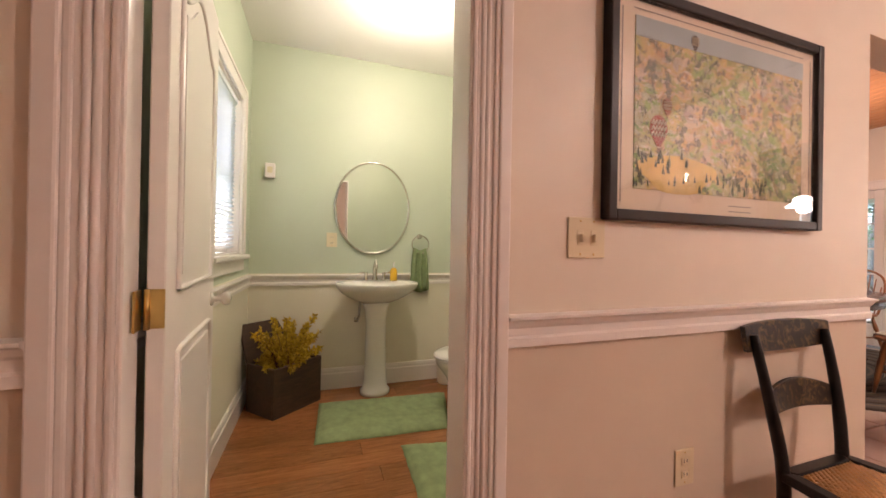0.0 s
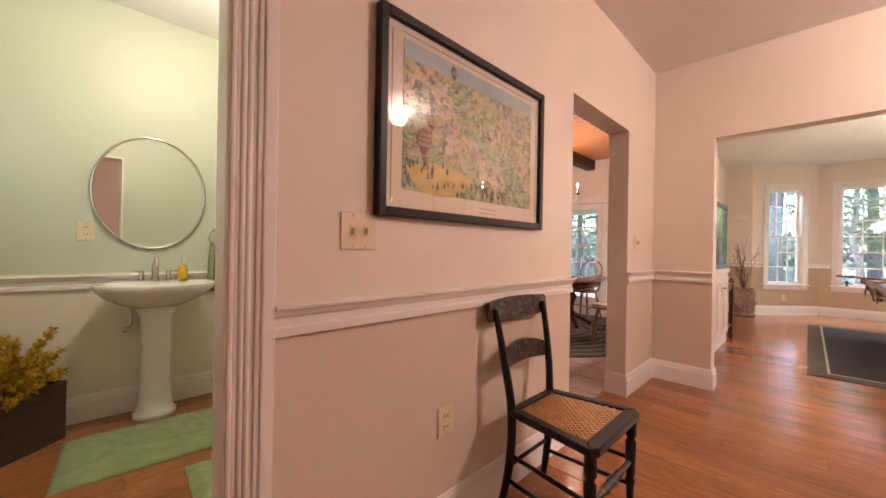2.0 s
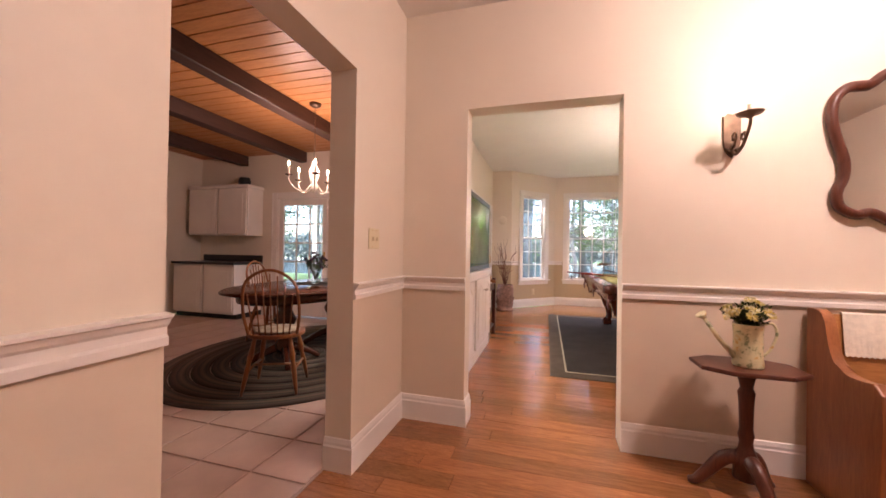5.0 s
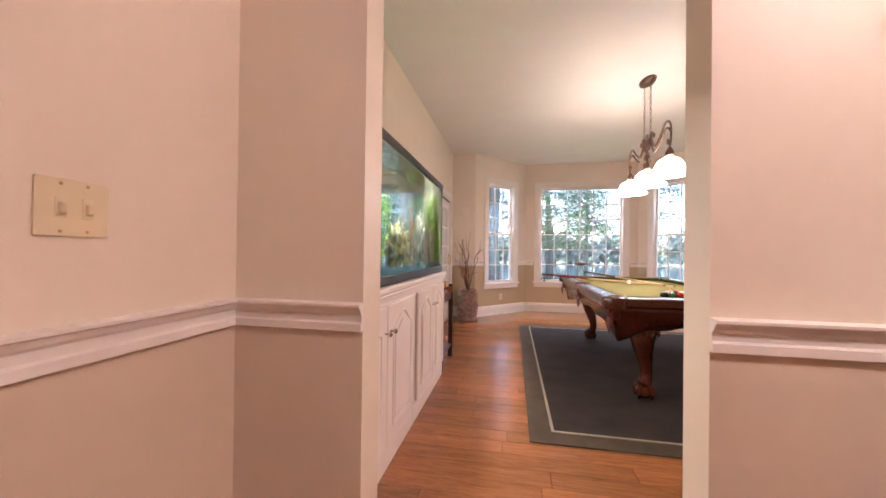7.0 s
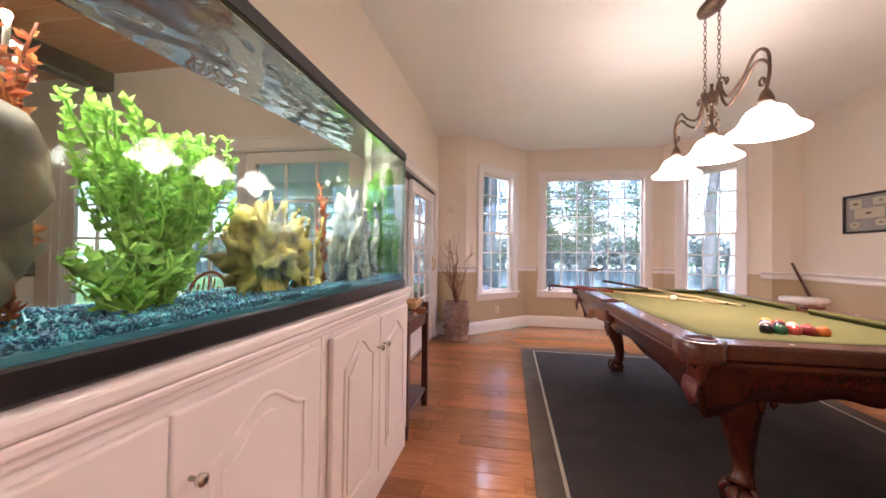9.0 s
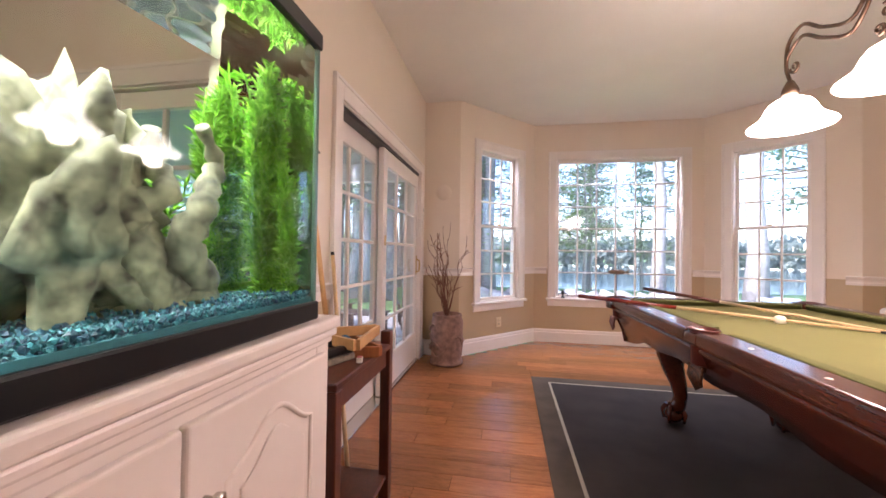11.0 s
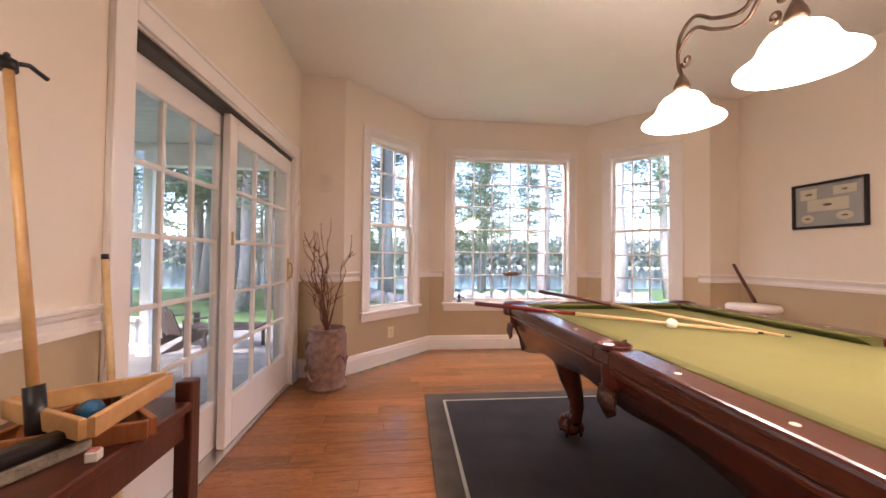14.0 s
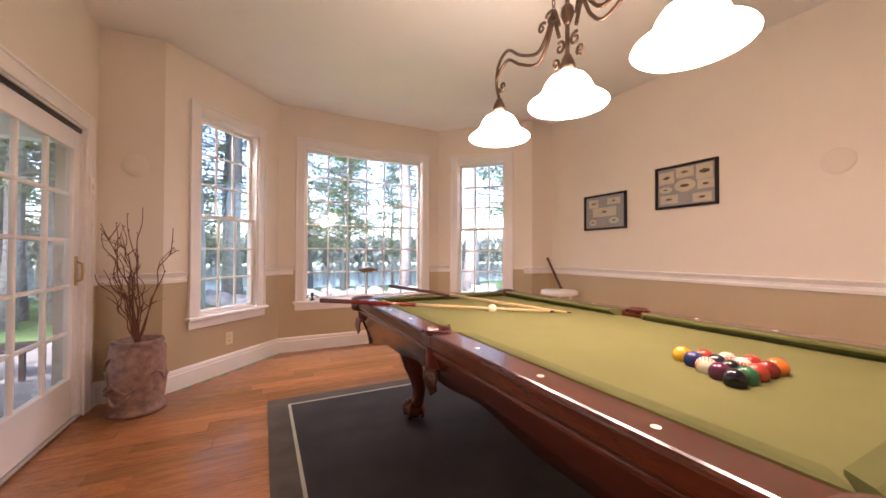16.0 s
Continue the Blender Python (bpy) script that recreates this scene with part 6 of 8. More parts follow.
# tilt-top table with a flower can
tb = thing("tilt_top_table", "small oval dark wood pedestal table with three feet", "side table", (1.03, 3.57, 0))
bm = B()
oct_ = [(0.222 * math.copysign(abs(math.cos(a)) ** 0.75, math.cos(a)), 0.155 * math.copysign(abs(math.sin(a)) ** 0.75, math.sin(a))) for a in [2 * math.pi * (i + 0.5) / 8 for i in range(8)]]
prism(bm, oct_, "z", 0.605, 0.625, bevel=0.006)
part("tabletop", bm, M_DARKW, tb)
bm = B()
lathe(bm, [(0.05, 0.10), (0.048, 0.20), (0.030, 0.24), (0.026, 0.27), (0.032, 0.30), (0.026, 0.33), (0.029, 0.45), (0.034, 0.50), (0.024, 0.52), (0.030, 0.55), (0.045, 0.605)], n=18)
part("pedestal", bm, M_DARKW, tb)
for q in range(3):
    a_ = radians(-80 + 120 * q)
    c_, s_ = math.cos(a_), math.sin(a_)
    bm = B()
    tube(bm, curve([(0.03 * c_, 0.03 * s_, 0.19), (0.08 * c_, 0.08 * s_, 0.17), (0.14 * c_, 0.14 * s_, 0.09), (0.185 * c_, 0.185 * s_, 0.03), (0.222 * c_, 0.222 * s_, 0.016)], 4), [0.034, 0.034, 0.034, 0.033, 0.032, 0.031, 0.030, 0.028, 0.027, 0.026, 0.025, 0.024, 0.022, 0.020, 0.018, 0.017, 0.015], 10)
    part("foot", bm, M_DARKW, tb)
M_CANP = Tree("painted_can", 0.35)
cv = M_CANP.coords()
cn = M_CANP.noise(cv, 30, 3, 0.6)
M_CANP.colour(M_CANP.ramp(cn, [(0.36, (0.22, 0.24, 0.12)), (0.44, (0.62, 0.56, 0.34)), (0.60, (0.70, 0.62, 0.38)), (0.70, (0.60, 0.36, 0.10))]))
wc = thing("watering_can", "cream painted metal watering can with flower pattern", "watering can", (1.03, 3.56, 0.625))
bm = B()
lathe(bm, [(0.058, 0), (0.060, 0.006), (0.056, 0.05), (0.054, 0.14), (0.058, 0.185), (0.060, 0.195), (0.055, 0.195), (0.050, 0.14)], n=28)
part("can_body", bm, M_CANP.m, wc)
bm = B()
tube(bm, [(-0.052, 0, 0.04), (-0.12, -0.01, 0.12), (-0.185, -0.02, 0.215)], [0.014, 0.010, 0.008], 10)
tube(bm, [(-0.183, -0.02, 0.212), (-0.198, -0.022, 0.233)], [0.010, 0.026], 14)
part("spout", bm, M_CANP.m, wc)
bm = B()
tube(bm, curve([(0.055, 0, 0.19), (0.095, 0, 0.20), (0.11, 0, 0.15), (0.085, 0, 0.08), (0.057, 0, 0.05)]), 0.006, 8)
part("handle", bm, M_CANP.m, wc)
M_PETAL = leaf_mat("yellow_white_petal", (0.62, 0.50, 0.10), (0.80, 0.76, 0.58))
M_DKLEAF = leaf_mat("dark_flower_leaf", (0.02, 0.035, 0.012), (0.07, 0.10, 0.03))


def bouquet(name, at, r, h, blooms, petal, leafm, label, seed, petal_len=0.022, twigs=30):
    rnd = random.Random(seed)
    t = thing(name, label, "flowers", at)
    v, f, v2, f2 = [], [], [], []
    bm = B()
    for i in range(blooms + twigs):
        a, el = rnd.random() * 6.28, rnd.random() ** 0.6
        d = Vector((math.cos(a) * el, math.sin(a) * el, 1.05 - 0.6 * el))
        tip = d * r * rnd.uniform(0.75, 1.15)
        tip.z = tip.z * h / r
        tube(bm, [(0.015 * math.cos(a), 0.015 * math.sin(a), -0.06), tip * 0.5, tip], 0.0014, 4)
        if i < blooms:
            n = d.normalized()
            for k in range(9):
                s = n.orthogonal().normalized()
                q = Matrix.Rotation(2 * math.pi * k / 9, 3, n) @ s
                leaves(v, f, tip, q + n * 0.35, petal_len, rnd, 0.7)
        for k in range(7):
            leaves(v2, f2, tip * rnd.uniform(0.3, 0.95), (rnd.uniform(-1, 1), rnd.uniform(-1, 1), rnd.uniform(-0.2, 1)), rnd.uniform(0.02, 0.04), rnd, 0.35)
    part("stem", bm, leafm, t)
    raw("bloom", v, f, petal, t)
    raw("foliage", v2, f2, leafm, t)
    return t


bouquet("daisy_bouquet", (1.03, 3.56, 0.80), 0.105, 0.13, 26, M_PETAL, M_DKLEAF, "yellow and white daisies in the watering can", 8, 0.026)

# church bench with a lace runner
be = thing("church_bench", "golden oak church bench with shaped ends against the wall", "bench", (0, 0, 0))
for x in (1.40, 2.86):
    bm = B()
    pts = [(3.835, 0.0), (3.835, 0.878)] + [(p.x, p.y) for p in curve([(3.80, 0.88), (3.745, 0.875), (3.71, 0.83), (3.675, 0.70), (3.62, 0.628), (3.52, 0.615), (3.44, 0.625)], 5)] + [(3.40, 0.59), (3.395, 0.50), (3.41, 0.0)]
    prism(bm, pts, "x", x, x + 0.045, bevel=0.008)
    part("end_panel", bm, M_OAKR, be, "shaped oak end panel")
part("seat", bx((1.445, 3.42, 0.425), (2.86, 3.80, 0.45), 0.006), M_OAK, be)
bm = B()
prism(bm, [(3.775, 0.45), (3.80, 0.45), (3.83, 0.85), (3.805, 0.855)], "x", 1.445, 2.86, bevel=0.004)
part("backrest", bm, M_OAK, be)
M_LACE = plain("white_crochet_lace", (0.74, 0.68, 0.58), 0.9, var=0.1, scale=40, bump=0.9, fine=120)
bm, rows = B(), []
for i in range(61):
    x = 1.52 + 0.62 * i / 60
    zig = 0.008 * (i % 2)
    rows.append([bm.verts.new((x, y, z)) for y, z in ((3.8215, 0.80), (3.815, 0.858), (3.808, 0.8645), (3.797, 0.858), (3.781 - 0.004, 0.66 - zig))])
for r0, r1 in zip(rows, rows[1:]):
    for j in range(4):
        bm.faces.new((r0[j], r0[j + 1], r1[j + 1], r1[j]))
ex = bmesh.ops.extrude_face_region(bm, geom=bm.faces[:])
for v in ex["geom"]:
    if isinstance(v, bmesh.types.BMVert):
        v.co += Vector((0, -0.003, 0.002))
solid("lace_runner", bm, M_LACE, "white crochet lace runner over the bench back", "runner")
ts = thing("thermostat", "white thermostat on the hall's south wall", "thermostat", (1.95, SY, 1.40), 0)
part("housing", bx((-0.06, 0, -0.04), (0.06, 0.025, 0.04), 0.006, 2), M_WHITE, ts)
part("display", bx((-0.025, 0.024, 0.005), (0.025, 0.027, 0.022)), M_BLACK, ts, "dark display")

# ---- washroom ----
sk = thing("pedestal_sink", "white porcelain pedestal sink against the wall", "sink", (-3.02, 0.535, 0))
bm = B()
rows = []
n = 40
for z, rx, ry, ox in ((0.70, 0.10, 0.10, 0.14), (0.74, 0.15, 0.19, 0.17), (0.79, 0.20, 0.265, 0.21), (0.835, 0.225, 0.305, 0.232), (0.865, 0.232, 0.315, 0.235), (0.875, 0.226, 0.308, 0.235), (0.872, 0.200, 0.270, 0.25), (0.84, 0.165, 0.22, 0.265), (0.78, 0.10, 0.13, 0.27), (0.765, 0.03, 0.03, 0.27)):
    rows.append([bm.verts.new((max(0.003, ox + rx * math.copysign(abs(math.cos(a)) ** 0.85, math.cos(a))), ry * math.sin(a), z)) for a in [2 * math.pi * i / n for i in range(n)]])
for a, b in zip(rows, rows[1:]):
    for i in range(n):
        f_ = bm.faces.new((a[i], a[(i + 1) % n], b[(i + 1) % n], b[i]))
        f_.smooth = True
bm.faces.new(rows[0][::-1])
bm.faces.new(rows[-1])
part("basin", bm, M_PORC, sk)
bm = B()
lathe(bm, [(0.115, 0), (0.115, 0.03), (0.098, 0.05), (0.088, 0.10), (0.080, 0.3), (0.078, 0.55), (0.090, 0.66), (0.11, 0.715)], (0.17, 0, 0), 32, scale=(0.95, 1.0))
part("pedestal", bm, M_PORC, sk)
fa = thing("faucet", "brushed nickel faucet with two lever handles", "faucet", (-2.945, 0.535, 0.874))
bm = B()
lathe(bm, [(0.026, 0), (0.024, 0.01), (0.018, 0.03), (0.020, 0.08), (0.015, 0.12)], n=18)
tube(bm, curve([(0, 0, 0.11), (0.012, 0, 0.15), (0.055, 0, 0.155), (0.09, 0, 0.12), (0.095, 0, 0.10)]), 0.011, 10)
part("spout", bm, M_CHROME, fa)
for sy in (-1, 1):
    bm = B()
    lathe(bm, [(0.020, 0), (0.016, 0.012), (0.013, 0.05), (0.016, 0.06), (0.010, 0.07)], (0, sy * 0.072, 0), 16)
    tube(bm, [(0, sy * 0.072, 0.06), (0, sy * 0.125, 0.066)], [0.006, 0.005], 8)
    part("lever_handle", bm, M_CHROME, fa)
sp = thing("soap_bottle", "clear soap bottle with yellow soap and a pump", "soap bottle", (-2.925, 0.685, 0.8735))
bm = B()
lathe(bm, [(0.028, 0), (0.030, 0.01), (0.030, 0.07), (0.022, 0.095), (0.012, 0.105)], n=18)
part("bottle", bm, plain("yellow_soap", (0.62, 0.36, 0.03), 0.15, var=0.1, bump=0.0), sp)
bm = B()
tube(bm, [(0, 0, 0.10), (0, 0, 0.145)], 0.006, 8)
tube(bm, [(0, 0, 0.145), (0.035, 0, 0.148)], 0.006, 8)
part("pump", bm, M_PORC, sp)
dv = thing("drain_valve", "chrome drain valve under the sink", "valve", (-2.97, 0.39, 0.56))
bm = B()
tube(bm, [(-0.048, 0, 0), (0.03, 0, 0), (0.03, 0.02, 0.02), (0.03, 0.03, 0.14)], 0.010, 8)
lathe(bm, [(0.018, -0.012), (0.018, 0.012)], (0.045, 0, 0), 12)
part("pipe", bm, M_CHROME, dv)
om = thing("oval_mirror", "frameless-looking oval mirror with a thin silver rim", "mirror", (-3.02, 0.52, 1.47))
bm = B()
ov = [(0.300 * math.cos(2 * math.pi * i / 64), 0.372 * math.sin(2 * math.pi * i / 64)) for i in range(64)]
prism(bm, ov, "x", 0.004, 0.016)
part("glass", bm, M_MIRROR.m, om, "silvered mirror glass")
bm = B()
tube(bm, [(0.014, p[0] * 1.012, p[1] * 1.012) for p in ov + ov[:2]], 0.009, 8, False)
part("rim", bm, M_CHROME, om)
tr = thing("towel_ring", "nickel towel ring on the green wall", "towel ring", (-3.02, 0.925, 1.245))
bm = B()
lathe(bm, [(0.024, 0), (0.022, 0.008), (0.010, 0.012), (0.010, 0.045), (0.014, 0.055)], n=16)
for v in bm.verts:
    v.co = Vector((v.co.z, v.co.x, v.co.y))
part("mount", bm, M_CHROME, tr)
bm = B()
tube(bm, [(0.045, 0.075 * math.sin(2 * math.pi * i / 28), -0.070 + 0.075 * math.cos(2 * math.pi * i / 28)) for i in range(30)], 0.005, 7, False)
part("ring", bm, M_CHROME, tr)
M_TOWEL = plain("sage_green_terry", (0.22, 0.28, 0.14), 0.95, var=0.12, scale=25, bump=0.9, fine=180, spec=0.1)
bm, rows = B(), []
for i in range(25):
    s = i / 24 * 2 - 1
    rows.append([])
    for z, wd, dp in ((-0.11, 0.055, 0.020), (-0.145, 0.060, 0.030), (-0.20, 0.068, 0.032), (-0.30, 0.075, 0.030), (-0.40, 0.080, 0.028), (-0.47, 0.082, 0.026)):
        rows[-1].append(bm.verts.new((0.045 + dp * (0.4 + 0.6 * math.cos(s * 9)) * 0.8, s * wd, z - 0.01 * math.cos(s * 3))))
for r0, r1 in zip(rows, rows[1:]):
    for j in range(5):
        bm.faces.new((r0[j], r0[j + 1], r1[j + 1], r1[j])).smooth = True
ex = bmesh.ops.extrude_face_region(bm, geom=bm.faces[:])
for v in ex["geom"]:
    if isinstance(v, bmesh.types.BMVert):
        v.co.x -= 0.026
solid("hand_towel", bm, M_TOWEL, "sage green hand towel hanging from the ring", "towel", at=(-3.02, 0.925, 1.245))
al = thing("wall_sensor", "small white plug-in box on the green wall", "sensor", (-3.02, -0.262, 1.715))
part("housing", bx((0, -0.036, -0.055), (0.035, 0.036, 0.055), 0.008, 2), M_WHITE, al)
part("face", bx((0.034, -0.018, -0.02), (0.038, 0.018, 0.025), 0.004), M_IVORY, al)


def bath_mat(corners, label, seed):
    bm = B()
    c = [Vector(p) for p in corners]
    nx_, ny_ = 40, 26
    grid = []
    for i in range(nx_ + 1):
        col = []
        for j in range(ny_ + 1):
            u, w = i / nx_, j / ny_
            p = (c[0] * (1 - u) + c[1] * u) * (1 - w) + (c[3] * (1 - u) + c[2] * u) * w
            edge = min(u, 1 - u, w, 1 - w)
            z = 0.018 * min(1, edge * 14) + 0.004 + 0.005 * noise.noise(Vector((p.x * 60, p.y * 60, seed)))
            wob = 0.006 * noise.noise(Vector((p.x * 30, p.y * 30, seed + 3)))
            col.append(bm.verts.new((p.x + wob, p.y - wob, max(0.001, z))))
        grid.append(col)
    for i in range(nx_):
        for j in range(ny_):
            bm.faces.new((grid[i][j], grid[i + 1][j], grid[i + 1][j + 1], grid[i][j + 1])).smooth = True
    rim = [grid[i][0] for i in range(nx_ + 1)] + [grid[nx_][j] for j in range(1, ny_ + 1)] + [grid[i][ny_] for i in range(nx_ - 1, -1, -1)] + [grid[0][j] for j in range(ny_ - 1, 0, -1)]
    low = [bm.verts.new((v.co.x, v.co.y, 0.0002)) for v in rim]
    for i in range(len(rim)):
        j = (i + 1) % len(rim)
        bm.faces.new((rim[i], rim[j], low[j], low[i]))
    bm.faces.new(low)
    return solid("bath_mat", bm, M_MATG, label, "bath mat", "mats on the washroom floor")


M_MATG = plain("sage_green_pile", (0.27, 0.33, 0.17), 0.95, var=0.14, scale=18, bump=1.0, fine=150, spec=0.1)
bath_mat([(-2.74, 0.12), (-2.68, 1.06), (-2.13, 0.90), (-2.17, 0.09)], "long sage green shaggy mat before the sink", 1)
bath_mat([(-2.02, 0.565), (-1.92, 1.12), (-1.45, 1.10), (-1.50, 0.54)], "sage green shaggy mat beside the toilet", 4)
to = thing("toilet", "white porcelain toilet beside the sink", "toilet", (-2.33, 1.585, 0))
bm = B()
lathe(bm, [(0.12, 0), (0.115, 0.05), (0.10, 0.15), (0.13, 0.25), (0.175, 0.33), (0.185, 0.38), (0.17, 0.385)], (0, -0.46, 0), 30, scale=(1.0, 1.35))
box(bm, (-0.10, -0.30, 0), (0.10, -0.03, 0.36), 0.03, 3)
part("bowl", bm, M_PORC, to)
bm = B()
lathe(bm, [(0.182, 0.388), (0.190, 0.394), (0.190, 0.408), (0.178, 0.420), (0.05, 0.424)], (0, -0.47, 0), 30, scale=(1.0, 1.35))
part("lid", bm, M_PORC, to)
part("tank", bx((-0.22, -0.20, 0.38), (0.22, -0.005, 0.74), 0.02, 3), M_PORC, to)
part("tank_lid", bx((-0.23, -0.21, 0.74), (0.23, -0.003, 0.775), 0.012, 2), M_PORC, to)
bm = B()
tube(bm, [(-0.16, -0.20, 0.67), (-0.16, -0.225, 0.67), (-0.22, -0.23, 0.665)], 0.007, 8)
part("flush_lever", bm, M_CHROME, to)
bk = thing("waste_bin", "small white waste bin beside the sink", "bin", (-2.90, 1.15, 0))
bm = B()
lathe(bm, [(0.07, 0), (0.075, 0.01), (0.095, 0.24), (0.099, 0.25), (0.092, 0.25), (0.07, 0.02)], n=24)
part("pail", bm, M_WHITE, bk)
# wooden chest with forsythia
M_CHEST = grain("dark_aged_wood", (0.028, 0.014, 0.008), (0.09, 0.045, 0.022), 0.6, (2, 10, 10), 3, bump=0.3)
cx_ = thing("wooden_chest", "dark aged wooden chest standing open with flowers", "chest", (-2.78, -0.165, 0), 32)
hw, hd, hh = 0.20, 0.145, 0.33
for lo, hi in (((-hw, -hd, 0.012), (hw, -hd + 0.02, hh)), ((-hw, hd - 0.02, 0.012), (hw, hd, hh)), ((-hw, -hd + 0.02, 0.012), (-hw + 0.02, hd - 0.02, hh)), ((hw - 0.02, -hd + 0.02, 0.012), (hw, hd - 0.02, hh)), ((-hw, -hd, 0), (hw, hd, 0.012))):
    part("board", bx(lo, hi, 0.003), M_CHEST, cx_)
lid = part("lid", bx((-hw, 0, 0), (hw, 0.022, 0.27), 0.004), M_CHEST, cx_)
lid.matrix_basis = pose(0, hd - 0.01, hh, -20, 0, 0)
cx_.matrix_world = pose(-2.79, -0.115, 0, 0, 0, -148 + 180 + 100)
M_FORS = leaf_mat("forsythia_petal", (0.48, 0.30, 0.02), (0.78, 0.56, 0.06))
fo = thing("forsythia_bouquet", "yellow forsythia sprays in the wooden chest", "flowers", (-2.77, -0.11, 0.14))
v, f = [], []
bm = B()
rnd = random.Random(21)
for i in range(60):
    a = rnd.random() * 6.28
    r = rnd.uniform(0.05, 0.26)
    h = rnd.uniform(0.22, 0.50) - 0.25 * r
    if i < 3:
        r, h = 0.22, 0.52
    tip = Vector((max(-0.14, r * math.cos(a)), max(-0.18, r * math.sin(a)), h))
    tube(bm, [(0.01 * math.cos(a), 0.01 * math.sin(a), -0.10), (tip.x * 0.4, tip.y * 0.4, h * 0.6), tip], 0.002, 4)
    for k in range(16):
        p = Vector((tip.x * 0.4, tip.y * 0.4, h * 0.6)).lerp(tip, rnd.random() ** 0.7)
        n = Vector((rnd.uniform(-1, 1), rnd.uniform(-1, 1), rnd.uniform(-0.4, 1))).normalized()
        s = n.orthogonal()
        for q in range(4):
            leaves(v, f, p, Matrix.Rotation(q * 1.57, 3, n) @ s + n * 0.6, 0.034, rnd, 0.5)
part("stem", bm, M_TWIG, fo)
raw("bloom", v, f, M_FORS, fo, "yellow four-petalled blooms")
bl = thing("ceiling_lamp", "round flush washroom ceiling lamp, lit", "ceiling lamp", (-2.07, 0.62, BC))
bm = B()
lathe(bm, [(0.13, 0), (0.134, -0.012), (0.12, -0.022)], n=28)
part("base", bm, M_CHROME, bl)
bm = B()
lathe(bm, [(0.122, -0.02), (0.115, -0.045), (0.08, -0.070), (0.008, -0.082)], n=28)
part("bowl", bm, glow("lit_white_glass", (1.0, 0.88, 0.68), 1.4), bl)
# ---- dining kitchen, seen through the opening and the aquarium ----
bm = B()
y = 1.72
i = 0
while y < 6.70:
    yb = min(y + 0.138, 6.70)
    box(bm, (-6.0, y + 0.0035, KC), (-1.10 if y > 3.70 else -0.97, yb - 0.0035, KC + 0.02), 0.004)
    y = yb
box(bm, (-6.0, 1.72, KC + 0.012), (-0.97, 3.84, KC + 0.10))
box(bm, (-6.0, 3.84, KC + 0.013), (-1.10, 6.70, KC + 0.10))
M_PINEC = grain("knotty_pine_boards", (0.40, 0.15, 0.045), (0.62, 0.29, 0.11), 0.38, (2, 14, 14), 2.0, bump=0.05)
tagged(new("ceiling_kitchen", mesh_of("ceiling_kitchen", bm, M_PINEC)), "knotty pine board ceiling", "ceiling", kind="structure")
for x in (-1.42, -2.62, -3.82, -5.02):
    bm = B()
    box(bm, (x - 0.075, 1.72, KC - 0.17), (x + 0.075, 6.70, KC), 0.008, 1)
    tagged(new("beam", mesh_of("beam", bm, M_BEAM)), "dark stained wooden ceiling beam", "beam", kind="structure")

DX, DY = -2.37, 5.0
M_BRAID = Tree("braided_rug", 0.9)
bc = M_BRAID.coords((1 / 1.25, 1 / 1.5, 0))
ln_ = M_BRAID.n.new("ShaderNodeVectorMath")
ln_.operation = "LENGTH"
M_BRAID.l.new(bc, ln_.inputs[0])
mm = M_BRAID.n.new("ShaderNodeMath")
mm.operation = "PINGPONG"
mm.inputs[1].default_value = 0.055
M_BRAID.l.new(ln_.outputs["Value"], mm.inputs[0])
ml = M_BRAID.n.new("ShaderNodeMath")
ml.operation = "MULTIPLY"
ml.inputs[1].default_value = 18
M_BRAID.l.new(mm.outputs[0], ml.inputs[0])
M_BRAID.colour(M_BRAID.ramp(ml.outputs[0], [(0.0, (0.035, 0.020, 0.014)), (0.45, (0.09, 0.055, 0.035)), (0.6, (0.03, 0.03, 0.022)), (1.0, (0.15, 0.09, 0.055))]))
M_BRAID.bump(M_BRAID.noise(bc, 160, 2), 0.6, 0.004)
br_ = thing("braided_rug", "oval dark braided rug under the dining table", "rug", (DX, DY, 0))
for k in range(9):
    bm = B()
    a0, a1 = 1 - k / 9, 1 - (k + 0.94) / 9
    prof = [(a0, 0.0), (a0, 0.010), (a0 - 0.012, 0.014), (a1 + 0.012, 0.014), (a1, 0.010), (a1, 0.0)]
    lathe(bm, [(max(0.01, r), z) for r, z in prof], n=64, scale=(1.25, 1.5), caps=False)
    part("braid_ring", bm, M_BRAID.m, br_)
dt = thing("dining_table", "oval dark cherry dining table on a pedestal", "table", (DX, DY, 0.014))
bm = B()
lathe(bm, [(0.97, 0.705), (1.0, 0.715), (1.0, 0.728), (0.985, 0.736), (0.05, 0.737)], n=64, scale=(0.62, 1.05))
part("tabletop", bm, M_CHERRY, dt)
bm = B()
lathe(bm, [(0.84, 0.62), (0.86, 0.705)], n=48, scale=(0.62, 1.05))
part("apron", bm, M_CHERRY, dt)
for dy in (-0.42, 0.42):
    bm = B()
    lathe(bm, [(0.07, 0.10), (0.10, 0.16), (0.06, 0.25), (0.075, 0.35), (0.11, 0.42), (0.06, 0.52), (0.09, 0.62)], (0, dy, 0), 20)
    pd = part("pedestal", bm, M_CHERRY, dt)
    for q in range(4):
        a_ = radians(45 + 90 * q)
        bm = B()
        tube(bm, curve([(0.05 * math.cos(a_), dy + 0.05 * math.sin(a_), 0.16), (0.2 * math.cos(a_), dy + 0.2 * math.sin(a_), 0.10), (0.33 * math.cos(a_), dy + 0.33 * math.sin(a_), 0.025)], 4), [0.04, 0.04, 0.038, 0.036, 0.034, 0.032, 0.03, 0.028, 0.025], 8)
        part("foot", bm, M_CHERRY, pd)


